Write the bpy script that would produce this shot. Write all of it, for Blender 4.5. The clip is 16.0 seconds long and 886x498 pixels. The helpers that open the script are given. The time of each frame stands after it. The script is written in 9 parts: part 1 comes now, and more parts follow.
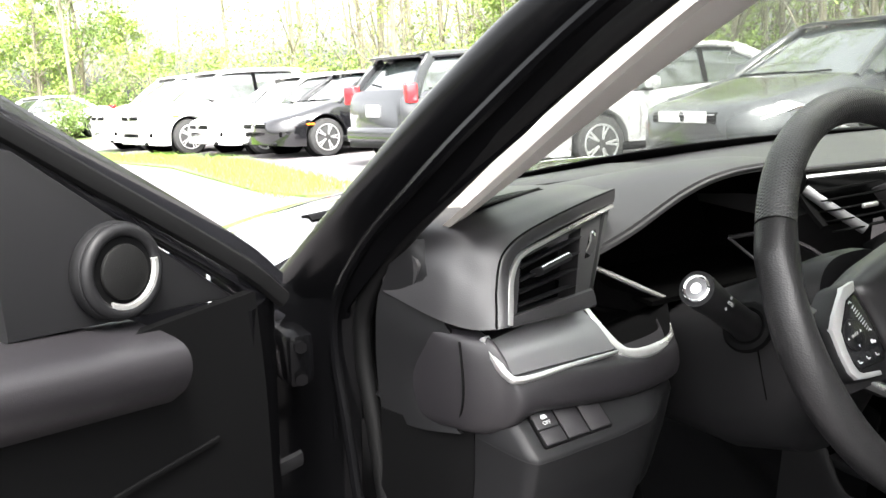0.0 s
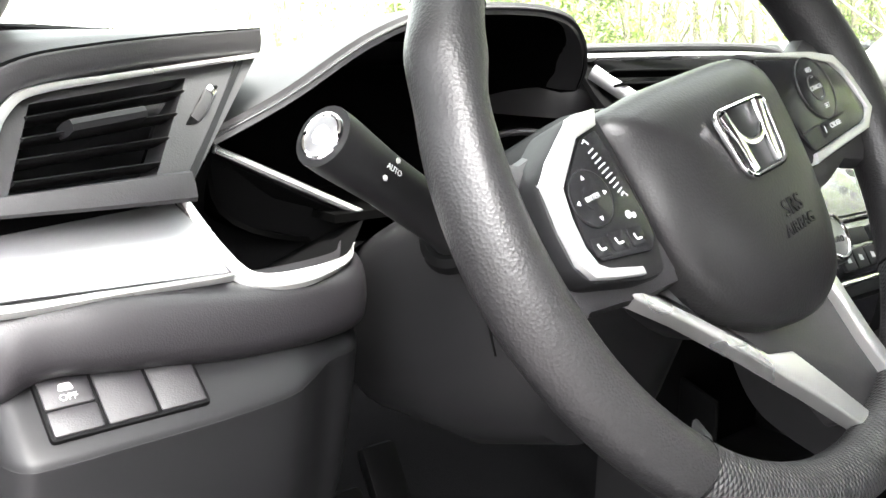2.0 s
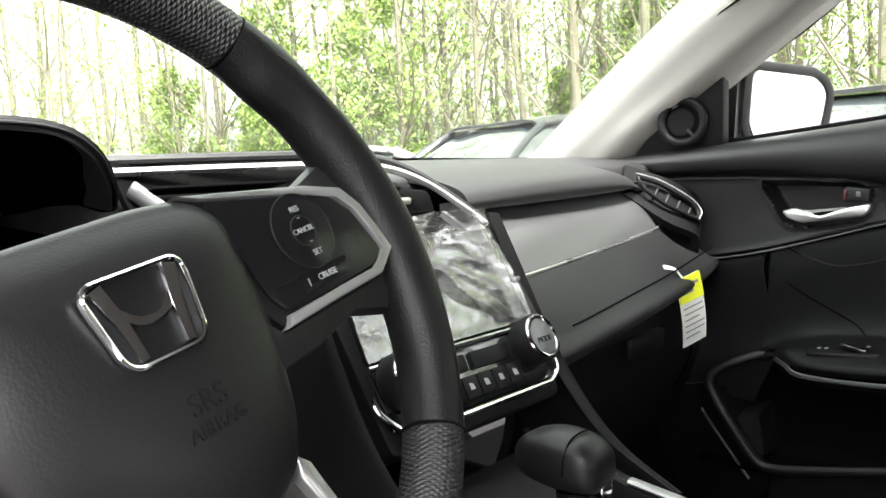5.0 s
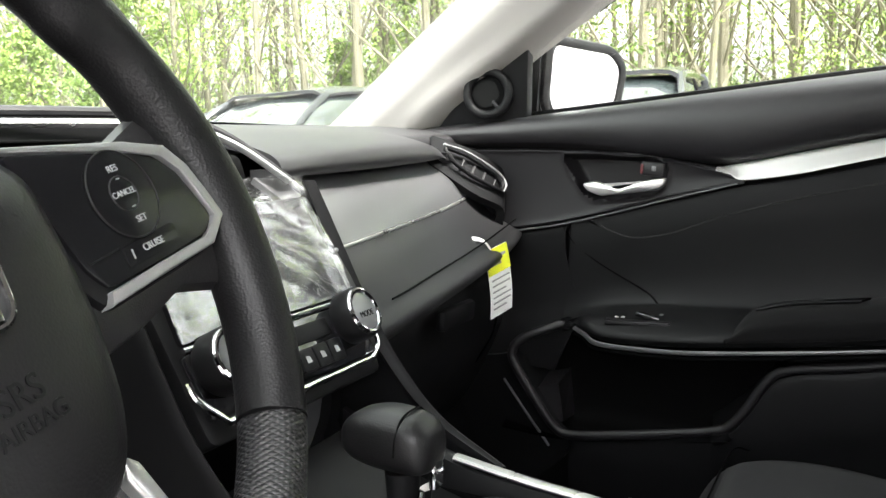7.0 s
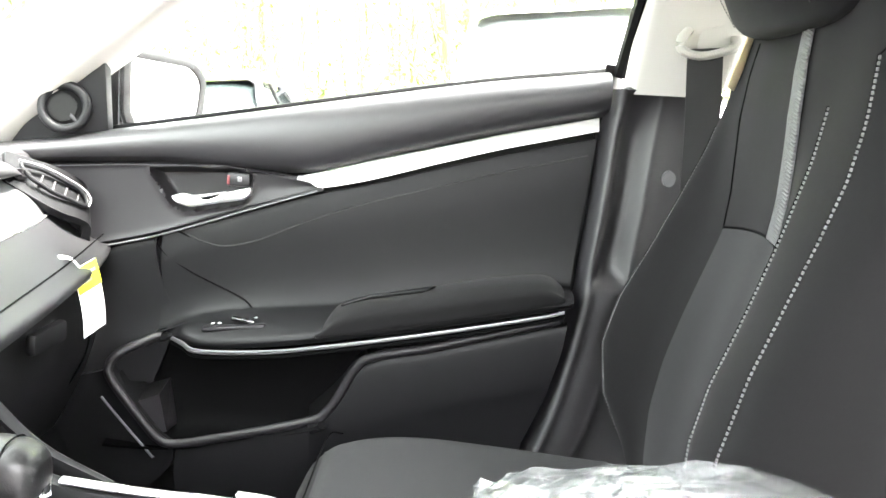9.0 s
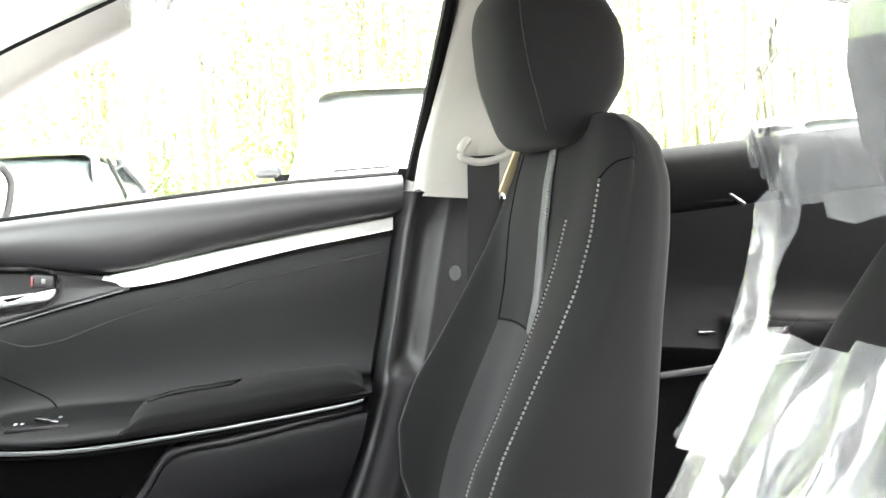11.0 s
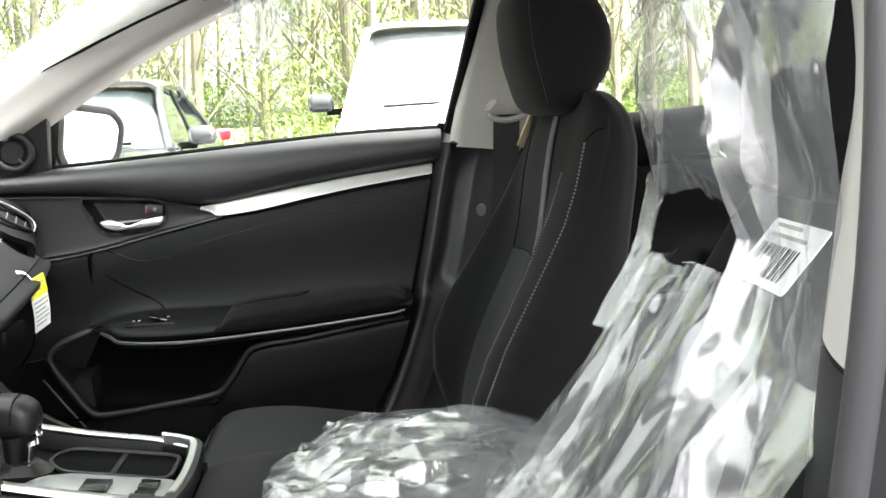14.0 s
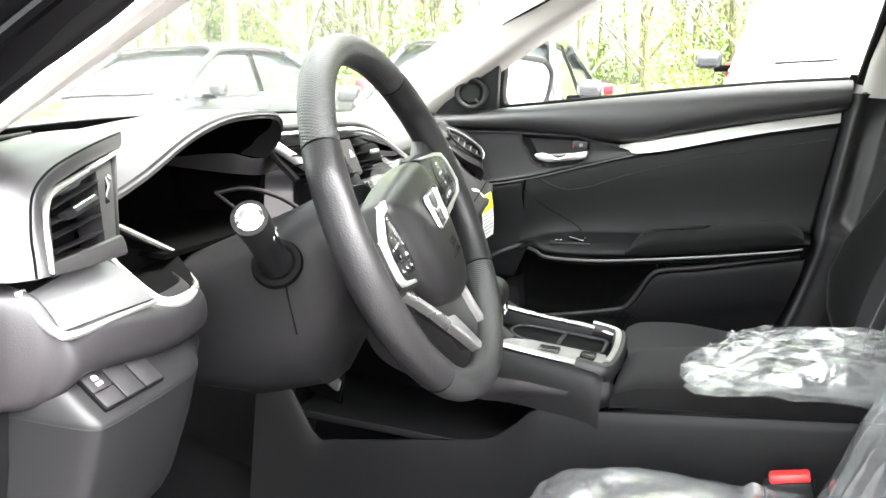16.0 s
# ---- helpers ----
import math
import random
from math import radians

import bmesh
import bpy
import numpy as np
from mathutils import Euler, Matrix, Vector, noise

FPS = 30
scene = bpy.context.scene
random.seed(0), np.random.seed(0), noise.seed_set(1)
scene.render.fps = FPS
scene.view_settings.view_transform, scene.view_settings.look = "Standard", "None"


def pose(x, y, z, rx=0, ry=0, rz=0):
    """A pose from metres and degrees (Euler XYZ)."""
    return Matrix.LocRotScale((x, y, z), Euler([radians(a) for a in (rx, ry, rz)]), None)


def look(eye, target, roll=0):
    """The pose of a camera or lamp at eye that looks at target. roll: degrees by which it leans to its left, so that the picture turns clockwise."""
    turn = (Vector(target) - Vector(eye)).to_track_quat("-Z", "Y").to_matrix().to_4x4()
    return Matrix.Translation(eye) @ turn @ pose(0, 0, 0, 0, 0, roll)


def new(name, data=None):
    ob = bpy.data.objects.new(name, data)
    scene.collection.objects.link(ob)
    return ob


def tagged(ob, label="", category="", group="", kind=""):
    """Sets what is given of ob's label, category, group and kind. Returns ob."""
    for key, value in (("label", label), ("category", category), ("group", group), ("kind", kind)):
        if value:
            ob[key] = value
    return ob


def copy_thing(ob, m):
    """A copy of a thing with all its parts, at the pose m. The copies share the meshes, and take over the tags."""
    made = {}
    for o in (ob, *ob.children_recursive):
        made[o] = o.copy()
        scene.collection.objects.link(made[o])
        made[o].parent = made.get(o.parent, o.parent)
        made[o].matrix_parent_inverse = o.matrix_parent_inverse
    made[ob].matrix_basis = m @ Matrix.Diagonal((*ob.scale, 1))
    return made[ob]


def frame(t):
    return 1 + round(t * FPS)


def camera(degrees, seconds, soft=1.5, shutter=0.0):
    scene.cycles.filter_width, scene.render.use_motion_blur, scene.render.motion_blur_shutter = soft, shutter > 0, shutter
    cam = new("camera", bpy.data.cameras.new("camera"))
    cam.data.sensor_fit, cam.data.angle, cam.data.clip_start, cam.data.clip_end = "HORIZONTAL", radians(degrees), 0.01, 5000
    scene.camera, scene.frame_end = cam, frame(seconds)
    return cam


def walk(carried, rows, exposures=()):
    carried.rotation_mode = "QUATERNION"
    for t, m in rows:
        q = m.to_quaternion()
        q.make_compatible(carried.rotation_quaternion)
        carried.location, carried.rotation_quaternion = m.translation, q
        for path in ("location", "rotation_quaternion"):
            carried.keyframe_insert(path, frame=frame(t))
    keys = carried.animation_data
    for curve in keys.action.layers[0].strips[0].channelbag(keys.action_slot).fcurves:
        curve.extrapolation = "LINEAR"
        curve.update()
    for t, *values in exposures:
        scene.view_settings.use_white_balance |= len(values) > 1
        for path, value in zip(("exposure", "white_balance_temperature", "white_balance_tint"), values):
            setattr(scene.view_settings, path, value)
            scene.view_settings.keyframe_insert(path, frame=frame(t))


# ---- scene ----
cam = camera(50.2, 16.0)
EXPOSURES = [(0.0, 3.25), (0.5, 3.4), (1.5, 4.5), (2.0, 4.7), (2.5, 4.7), (3.5, 4.1), (4.7, 3.6), (7.0, 3.8), (8.0, 4.9), (9.0, 6.1), (10.2, 6.3), (12.3, 4.3), (13.0, 4.0), (14.0, 4.3), (16.0, 4.9)]
PATH = [
    (0, (-1.219, -0.476, 1.079), (-0.154, 1.182, 0.735), -3.3),
    (0.5, (-1.119, -0.406, 1.006), (0.045, 1.181, 0.652), -3.6),
    (1, (-0.986, -0.327, 0.936), (0.329, 1.133, 0.562), -2.9),
    (1.5, (-0.899, -0.289, 0.89), (0.401, 1.192, 0.549), -3.0),
    (2, (-0.821, -0.299, 0.881), (0.409, 1.258, 0.63), -3.6),
    (2.5, (-0.764, -0.314, 0.891), (0.504, 1.221, 0.706), -3.7),
    (3, (-0.722, -0.322, 0.899), (0.599, 1.172, 0.756), -3.7),
    (3.5, (-0.69, -0.326, 0.913), (0.676, 1.131, 0.809), -3.2),
    (4, (-0.66, -0.334, 0.915), (0.755, 1.075, 0.804), -3.8),
    (4.5, (-0.613, -0.348, 0.911), (0.917, 0.934, 0.777), -2.9),
    (4.7, (-0.605, -0.347, 0.914), (0.94, 0.916, 0.776), -3.2),
    (6.8, (-0.572, -0.291, 0.898), (1.168, 0.676, 0.7), -2.0),
    (7, (-0.579, -0.287, 0.909), (1.215, 0.568, 0.688), -2.3),
    (7.5, (-0.601, -0.252, 0.903), (1.302, 0.318, 0.67), -3.1),
    (8, (-0.62, -0.253, 0.907), (1.337, 0.075, 0.661), -3.1),
    (8.5, (-0.632, -0.281, 0.914), (1.347, -0.145, 0.653), -3.2),
    (9, (-0.639, -0.297, 0.923), (1.344, -0.271, 0.667), -3.0),
    (9.5, (-0.651, -0.318, 0.922), (1.335, -0.403, 0.698), -3.1),
    (10, (-0.668, -0.347, 0.927), (1.316, -0.516, 0.742), -2.9),
    (10.2, (-0.677, -0.355, 0.932), (1.307, -0.549, 0.768), -3.0),
    (12.3, (-0.856, -0.391, 1.04), (1.102, -0.776, 0.898), -3.6),
    (12.5, (-0.875, -0.392, 1.045), (1.083, -0.78, 0.916), -3.5),
    (13, (-0.94, -0.392, 1.045), (1.017, -0.786, 0.923), -3.1),
    (13.5, (-1.009, -0.38, 1.03), (0.956, -0.718, 0.874), -2.3),
    (14, (-1.066, -0.365, 1.007), (0.907, -0.541, 0.733), -2.5),
    (14.5, (-1.122, -0.345, 1.009), (0.853, -0.273, 0.707), -2.6),
    (15, (-1.157, -0.321, 1.003), (0.79, -0.011, 0.669), -2.4),
    (15.5, (-1.221, -0.304, 0.999), (0.696, 0.159, 0.667), -1.3),
    (16, (-1.321, -0.298, 0.991), (0.566, 0.275, 0.656), -1.4),
]
walk(cam, [(t, look(eye, target, roll)) for t, eye, target, roll in PATH], EXPOSURES)

GZ = -0.02  # level of the ground
X0 = 0.028  # middle line of the car
TILT = Matrix.Translation((0, 0.028, 0.857)) @ pose(0, 0, 0, 6.4) @ Matrix.Translation((0, -0.028, -0.857))  # lays the cabin's own axes into the world
def wc(x, y, z):
    """A place of the world in the cabin's own axes."""
    return TILT.inverted() @ Vector((x, y, z))


INDOORS = [True]  # True while the car's own parts are built
NUDGE = [Vector((0, 0, 0))]  # small move of the parts built next
CABIN = Vector((0.0, -0.35, 0.95))  # middle of the cabin

# ---- world and sun ----
world = bpy.data.worlds.new("sky")
world.use_nodes = True
scene.world = world
wn, wl = world.node_tree.nodes, world.node_tree.links
sky = wn.new("ShaderNodeTexSky")
sky.sky_type, sky.sun_disc = "NISHITA", False
sky.sun_elevation, sky.sun_rotation = radians(52), radians(200)
sky.air_density, sky.dust_density, sky.ozone_density = 1.0, 6.0, 1.0
pale = wn.new("ShaderNodeHueSaturation")
pale.inputs["Saturation"].default_value = 0.12
wl.new(sky.outputs[0], pale.inputs["Color"])
wl.new(pale.outputs[0], wn["Background"].inputs["Color"])
wn["Background"].inputs["Strength"].default_value = 0.15
sun_data = bpy.data.lights.new("sun", "SUN")
sun_data.energy, sun_data.angle, sun_data.color = 1.5, radians(12), (1.0, 0.96, 0.9)
sun = new("sun", sun_data)
sun.matrix_world = look((0, 0, 30), (5, 14, 0))


# ---- materials ----
def shader(name):
    m = bpy.data.materials.new(name)
    m.use_nodes = True
    nt = m.node_tree
    return m, nt, nt.nodes["Principled BSDF"]


def surf(name, color, rough=0.5, metal=0.0, grain=0.0, bump=0.0, var=0.15, vscale=6.0, coat=0.0, kind="noise", spec=0.5, sheen=0.0):
    """A surface with fine grain (cells a metre) as relief, and a slow change of tone and gloss."""
    m, nt, b = shader(name)
    N, L = nt.nodes, nt.links
    b.inputs["Roughness"].default_value, b.inputs["Metallic"].default_value = rough, metal
    b.inputs["Coat Weight"].default_value, b.inputs["Coat Roughness"].default_value = coat, 0.04
    b.inputs["Specular IOR Level"].default_value = spec
    b.inputs["Sheen Weight"].default_value = sheen
    co = N.new("ShaderNodeTexCoord")
    slow = N.new("ShaderNodeTexNoise")
    slow.inputs["Scale"].default_value, slow.inputs["Detail"].default_value = vscale, 4
    L.new(co.outputs["Object"], slow.inputs["Vector"])
    mix = N.new("ShaderNodeMix")
    mix.data_type = "RGBA"
    mix.inputs[6].default_value = (*[c * (1 - var) for c in color], 1)
    mix.inputs[7].default_value = (*[min(1, c * (1 + var)) for c in color], 1)
    L.new(slow.outputs["Fac"], mix.inputs[0])
    L.new(mix.outputs[2], b.inputs["Base Color"])
    rr = N.new("ShaderNodeMapRange")
    rr.inputs[3].default_value, rr.inputs[4].default_value = max(0.02, rough - 0.06), min(1, rough + 0.06)
    L.new(slow.outputs["Fac"], rr.inputs[0])
    L.new(rr.outputs[0], b.inputs["Roughness"])
    if grain:
        if kind == "cells":
            g = N.new("ShaderNodeTexVoronoi")
            g.inputs["Scale"].default_value = grain
            out = g.outputs["Distance"]
        elif kind == "weave":
            g = N.new("ShaderNodeTexWave")
            g.inputs["Scale"].default_value, g.inputs["Distortion"].default_value = grain, 3.0
            g.inputs["Detail"].default_value, g.inputs["Detail Scale"].default_value = 2, 4
            out = g.outputs["Fac"]
        else:
            g = N.new("ShaderNodeTexNoise")
            g.inputs["Scale"].default_value, g.inputs["Detail"].default_value = grain, 3
            out = g.outputs["Fac"]
        L.new(co.outputs["Object"], g.inputs["Vector"])
        bp = N.new("ShaderNodeBump")
        bp.inputs["Strength"].default_value, bp.inputs["Distance"].default_value = bump, 0.3 / grain
        L.new(out, bp.inputs["Height"])
        L.new(bp.outputs[0], b.inputs["Normal"])
    return m


def glass_like(name, tint, white=0.0, rough=0.0, ior=1.45, crinkle=0.0, cscale=14.0, run=1.0):
    """A thin clear sheet: it lets light straight through, mirrors by Fresnel, and may be a little milky."""
    m, nt, b = shader(name)
    N, L = nt.nodes, nt.links
    N.remove(b)
    tr, gl, fr = N.new("ShaderNodeBsdfTransparent"), N.new("ShaderNodeBsdfGlossy"), N.new("ShaderNodeLayerWeight")
    tr.inputs[0].default_value = (*tint, 1)
    gl.inputs["Roughness"].default_value = rough
    base = ((ior - 1) / (ior + 1)) ** 2
    pw, rm = N.new("ShaderNodeMath"), N.new("ShaderNodeMapRange")
    pw.operation, pw.inputs[1].default_value = "POWER", 5.0
    rm.inputs[3].default_value, rm.inputs[4].default_value = base, 1.0
    L.new(fr.outputs["Facing"], pw.inputs[0]), L.new(pw.outputs[0], rm.inputs[0])
    fr.inputs["Blend"].default_value = 0.5
    body = tr.outputs[0]
    if white:
        tl, mx = N.new("ShaderNodeBsdfDiffuse"), N.new("ShaderNodeMixShader")
        tl.inputs[0].default_value = (0.8, 0.82, 0.82, 1)
        mx.inputs[0].default_value = white
        L.new(tr.outputs[0], mx.inputs[1]), L.new(tl.outputs[0], mx.inputs[2])
        body = mx.outputs[0]
    if crinkle:
        # sharp creases: ridges of noise at two sizes, drawn out along z by run
        co, mp = N.new("ShaderNodeTexCoord"), N.new("ShaderNodeMapping")
        mp.inputs["Scale"].default_value = (1, 1, run)
        L.new(co.outputs["Object"], mp.inputs["Vector"])
        total = None
        for size, weight in ((1.0, 1.0), (2.9, 0.4)):
            nz, off, ab, wt = N.new("ShaderNodeTexNoise"), N.new("ShaderNodeMath"), N.new("ShaderNodeMath"), N.new("ShaderNodeMath")
            nz.inputs["Scale"].default_value, nz.inputs["Detail"].default_value = cscale * size, 1.5
            nz.inputs["Distortion"].default_value = 0.6
            off.operation, off.inputs[1].default_value = "SUBTRACT", 0.5
            ab.operation = "ABSOLUTE"
            wt.operation, wt.inputs[1].default_value = "MULTIPLY", weight
            L.new(mp.outputs[0], nz.inputs["Vector"]), L.new(nz.outputs["Fac"], off.inputs[0]), L.new(off.outputs[0], ab.inputs[0]), L.new(ab.outputs[0], wt.inputs[0])
            if total:
                ad = N.new("ShaderNodeMath")
                L.new(total, ad.inputs[0]), L.new(wt.outputs[0], ad.inputs[1])
                total = ad.outputs[0]
            else:
                total = wt.outputs[0]
        bp = N.new("ShaderNodeBump")
        bp.inputs["Strength"].default_value, bp.inputs["Distance"].default_value = crinkle, 1.2 / cscale
        L.new(total, bp.inputs["Height"])
        L.new(bp.outputs[0], gl.inputs["Normal"]), L.new(bp.outputs[0], fr.inputs["Normal"])
    mix = N.new("ShaderNodeMixShader")
    L.new(rm.outputs[0], mix.inputs[0]), L.new(body, mix.inputs[1]), L.new(gl.outputs[0], mix.inputs[2])
    L.new(mix.outputs[0], N["Material Output"].inputs["Surface"])
    return m


def dimpled(name, color, rough, nu, nv):
    """Leather with rows of small raised dots, laid by the UV of a swept tube."""
    m, nt, b = shader(name)
    N, L = nt.nodes, nt.links
    b.inputs["Base Color"].default_value, b.inputs["Roughness"].default_value = (*color, 1), rough
    uv, sep = N.new("ShaderNodeUVMap"), N.new("ShaderNodeSeparateXYZ")
    L.new(uv.outputs[0], sep.inputs[0])

    def op(kind, a, c=None):
        n = N.new("ShaderNodeMath")
        n.operation = kind
        for i, v in enumerate((a, c)):
            if v is None:
                continue
            if isinstance(v, (int, float)):
                n.inputs[i].default_value = v
            else:
                L.new(v, n.inputs[i])
        return n.outputs[0]

    a = op("MULTIPLY", sep.outputs[0], nu * math.pi)
    c = op("MULTIPLY", sep.outputs[1], nv * math.pi)
    s, d = op("ADD", a, c), op("SUBTRACT", a, c)
    h = op("MULTIPLY", op("SINE", s), op("SINE", d))
    h = op("ABSOLUTE", h)
    bp = N.new("ShaderNodeBump")
    bp.inputs["Strength"].default_value, bp.inputs["Distance"].default_value = 0.55, 0.0016
    L.new(h, bp.inputs["Height"]), L.new(bp.outputs[0], b.inputs["Normal"])
    return m


BLACK_SOFT = surf("grained_soft_plastic", (0.0084, 0.0079, 0.0089), 0.5, grain=900, bump=0.25, kind="cells", var=0.12, spec=0.62)
BLACK_MID = surf("grained_firm_plastic", (0.0076, 0.0069, 0.0080), 0.46, grain=900, bump=0.25, kind="cells", var=0.14, spec=0.34)
BLACK_HARD = surf("moulded_hard_plastic", (0.0054, 0.0054, 0.00585), 0.48, grain=1400, bump=0.2, var=0.12, spec=0.155)
# near-zero black: the shade under the instrument hood is put into the colour
HOOD_SHADE = surf("hood_shade_black", (0.0009, 0.0009, 0.0009), 0.8, grain=800, bump=0.1, spec=0.01)
# for black parts, and for recesses whose shade is put into the colour
BLACK_DEEP = surf("matt_and_shade_black", (0.0014, 0.0014, 0.0015), 0.65, grain=800, bump=0.1, spec=0.04)
GLOSS = surf("gloss_black", (0.008, 0.008, 0.009), 0.06, var=0.05, coat=0.5)
SILVER = surf("silver_paint", (0.55, 0.55, 0.54), 0.28, metal=0.85, grain=1200, bump=0.04, var=0.05)
SILVER_BRUSHED = surf("brushed_silver_paint", (0.6, 0.59, 0.57), 0.42, metal=0.6, grain=1200, bump=0.05, var=0.05)
CHROME = surf("chrome", (0.85, 0.85, 0.86), 0.07, metal=1.0, var=0.03)
SILVER_SATIN = surf("silver_console_paint", (0.36, 0.36, 0.36), 0.36, metal=0.7, grain=1200, bump=0.05, var=0.06)
GLOSS_KEY = surf("smooth_black_keys", (0.006, 0.006, 0.0066), 0.24, var=0.08, spec=0.22)
SATIN = surf("satin_grey_metal", (0.16, 0.16, 0.164), 0.38, metal=0.7, grain=300, bump=0.05, kind="weave", var=0.1)
LEATHER = surf("wheel_leather", (0.00803, 0.00781, 0.00824), 0.4, grain=620, bump=0.42, kind="cells", var=0.12, spec=0.247)
PADSKIN = surf("airbag_skin", (0.0064, 0.0062, 0.0066), 0.40, grain=620, bump=0.2, kind="cells", var=0.12, spec=0.3)
DIMPLE = dimpled("dimpled_leather", (0.009, 0.0087, 0.0093), 0.42, 100, 18)
CLOTH = surf("black_seat_cloth", (0.0062, 0.006, 0.0063), 0.85, grain=1100, bump=0.4, kind="noise", var=0.18, sheen=0.04, spec=0.0744)
CLOTH_GREY = surf("charcoal_seat_cloth", (0.0098, 0.0098, 0.0102), 0.8, grain=900, bump=0.5, kind="noise", var=0.22, sheen=0.08, spec=0.1)
STITCH_DARK = surf("dark_stitching", (0.02, 0.02, 0.02), 0.6, grain=500, bump=0.3, spec=0.3)
STITCH = surf("grey_stitching", (0.10, 0.10, 0.10), 0.7, grain=500, bump=0.3)
PALE = surf("pale_grey_trim", (0.30, 0.288, 0.268), 0.55, grain=900, bump=0.15, var=0.05)
LINING = surf("headliner_cloth", (0.18, 0.172, 0.16), 0.9, grain=900, bump=0.3, var=0.06)
CARPET = surf("carpet", (0.0045, 0.0045, 0.0048), 0.95, grain=500, bump=0.8, spec=0.0372)
BELT = surf("belt_webbing", (0.02, 0.02, 0.02), 0.6, grain=700, bump=0.3, kind="weave", spec=0.2)
RUBBER = surf("rubber_seal", (0.0030, 0.0030, 0.0031), 0.5, grain=200, bump=0.1, spec=0.07)
PAINT_BLACK = surf("black_car_paint", (0.006, 0.006, 0.007), 0.12, coat=0.9, var=0.05)
# lighter copies of body paint and seal rubber, daylight put into their colour
PILLAR_SHEEN = surf("pillar_paint_with_sky_sheen", (0.022, 0.021, 0.024), 0.34, coat=0.3, var=0.08, vscale=3.0)
LIT_RUBBER = surf("lit_pillar_seal", (0.016, 0.0155, 0.017), 0.6, grain=200, bump=0.15)
# darker copy of the body paint, with the doorway's shade in its colour
SHADED_BLACK = surf("shaded_black_paint", (0.0015, 0.0015, 0.0017), 0.22, var=0.05, spec=0.06)
GLASS = glass_like("car_glass", (0.92, 0.935, 0.915))
# dust and the veil of reflected light, both mixed in as a little white
SCREEN_GLASS = glass_like("dust_and_glare_glass", (0.90, 0.925, 0.895), white=0.025)
FILM = glass_like("clear_film", (0.94, 0.95, 0.95), white=0.05, rough=0.05, ior=2.1, crinkle=0.6, cscale=22)
# its white share stands in for the window's reflection on the screen
FLAT_FILM = glass_like("smooth_film", (0.95, 0.96, 0.96), white=0.07, rough=0.05, ior=2.3, crinkle=0.05, cscale=30)
DRAPE = glass_like("draped_film", (0.86, 0.86, 0.87), white=0.095, rough=0.09, ior=2.1, crinkle=0.05, cscale=9, run=0.4)
DRAPE_LOW = glass_like("draped_thin_film", (0.90, 0.91, 0.91), white=0.085, rough=0.10, ior=1.9, crinkle=0.035, cscale=16, run=0.5)
HEAP = glass_like("crumpled_film", (0.92, 0.93, 0.93), white=0.085, rough=0.05, ior=2.2, crinkle=0.05, cscale=14)
BAG = glass_like("milky_bag", (0.9, 0.91, 0.9), white=0.2, rough=0.12, ior=2.0, crinkle=0.35, cscale=14)
GRIP = surf("grey_grip", (0.15, 0.143, 0.134), 0.5, grain=900, bump=0.15, var=0.05)
MIRROR = surf("mirror_glass", (0.9, 0.9, 0.9), 0.01, metal=1.0, var=0.01)
WHITE_MARK = surf("white_print", (0.8, 0.8, 0.8), 0.6, var=0.02)
GREY_MARK = surf("grey_print", (0.3, 0.3, 0.3), 0.6, var=0.02)
PAPER = surf("white_paper", (0.8, 0.8, 0.78), 0.7, grain=300, bump=0.1, var=0.03)
YELLOW = surf("yellow_paper", (0.75, 0.78, 0.03), 0.6, var=0.04)
TAN = surf("tan_tag", (0.6, 0.5, 0.3), 0.7, var=0.06)
RED = surf("red_plastic", (0.6, 0.03, 0.03), 0.3, var=0.05)
DARK_RED = surf("dark_red_print", (0.10, 0.012, 0.015), 0.5, var=0.05)


# ---- mesh helpers ----
def thing(name, label, category, at=(0, 0, 0), group="", kind=""):
    ob = new(name)
    ob.empty_display_size = 0.05
    ob.location = TILT @ Vector(at) if INDOORS[0] else at
    return tagged(ob, label, category, group, kind)


def part(name, bm, material, parent=None, label="", angle=38, flat=False):
    me = bpy.data.meshes.new(name)
    bmesh.ops.recalc_face_normals(bm, faces=bm.faces)
    if INDOORS[0]:
        bmesh.ops.transform(bm, matrix=TILT @ Matrix.Translation(NUDGE[0]), verts=bm.verts)
    bm.to_mesh(me)
    bm.free()
    me.materials.append(material)
    if not flat:
        me.shade_smooth()
        me.set_sharp_from_angle(angle=radians(angle))
    ob = new(name, me)
    if parent is not None:
        ob.parent = parent
        if parent.parent is None:
            ob.matrix_parent_inverse = Matrix.Translation(-parent.location)
    if label:
        ob["label"] = label
    return ob


def spline(pts, n, closed=False):
    """A smooth line of n points through pts (Catmull-Rom)."""
    p = [Vector(v) for v in pts]
    k = len(p)
    out = []
    spans = k if closed else k - 1
    total = n if closed else n - 1
    for i in range(n):
        u = i / total * spans
        j = min(int(u), spans - 1)
        f = u - j
        if closed:
            a, b, c, d = p[(j - 1) % k], p[j % k], p[(j + 1) % k], p[(j + 2) % k]
        else:
            b, c = p[j], p[j + 1]
            a = p[j - 1] if j > 0 else b * 2 - c
            d = p[j + 2] if j + 2 < k else c * 2 - b
        out.append(0.5 * (2 * b + (c - a) * f + (2 * a - 5 * b + 4 * c - d) * f * f + (3 * b - a - 3 * c + d) * f ** 3))
    return out


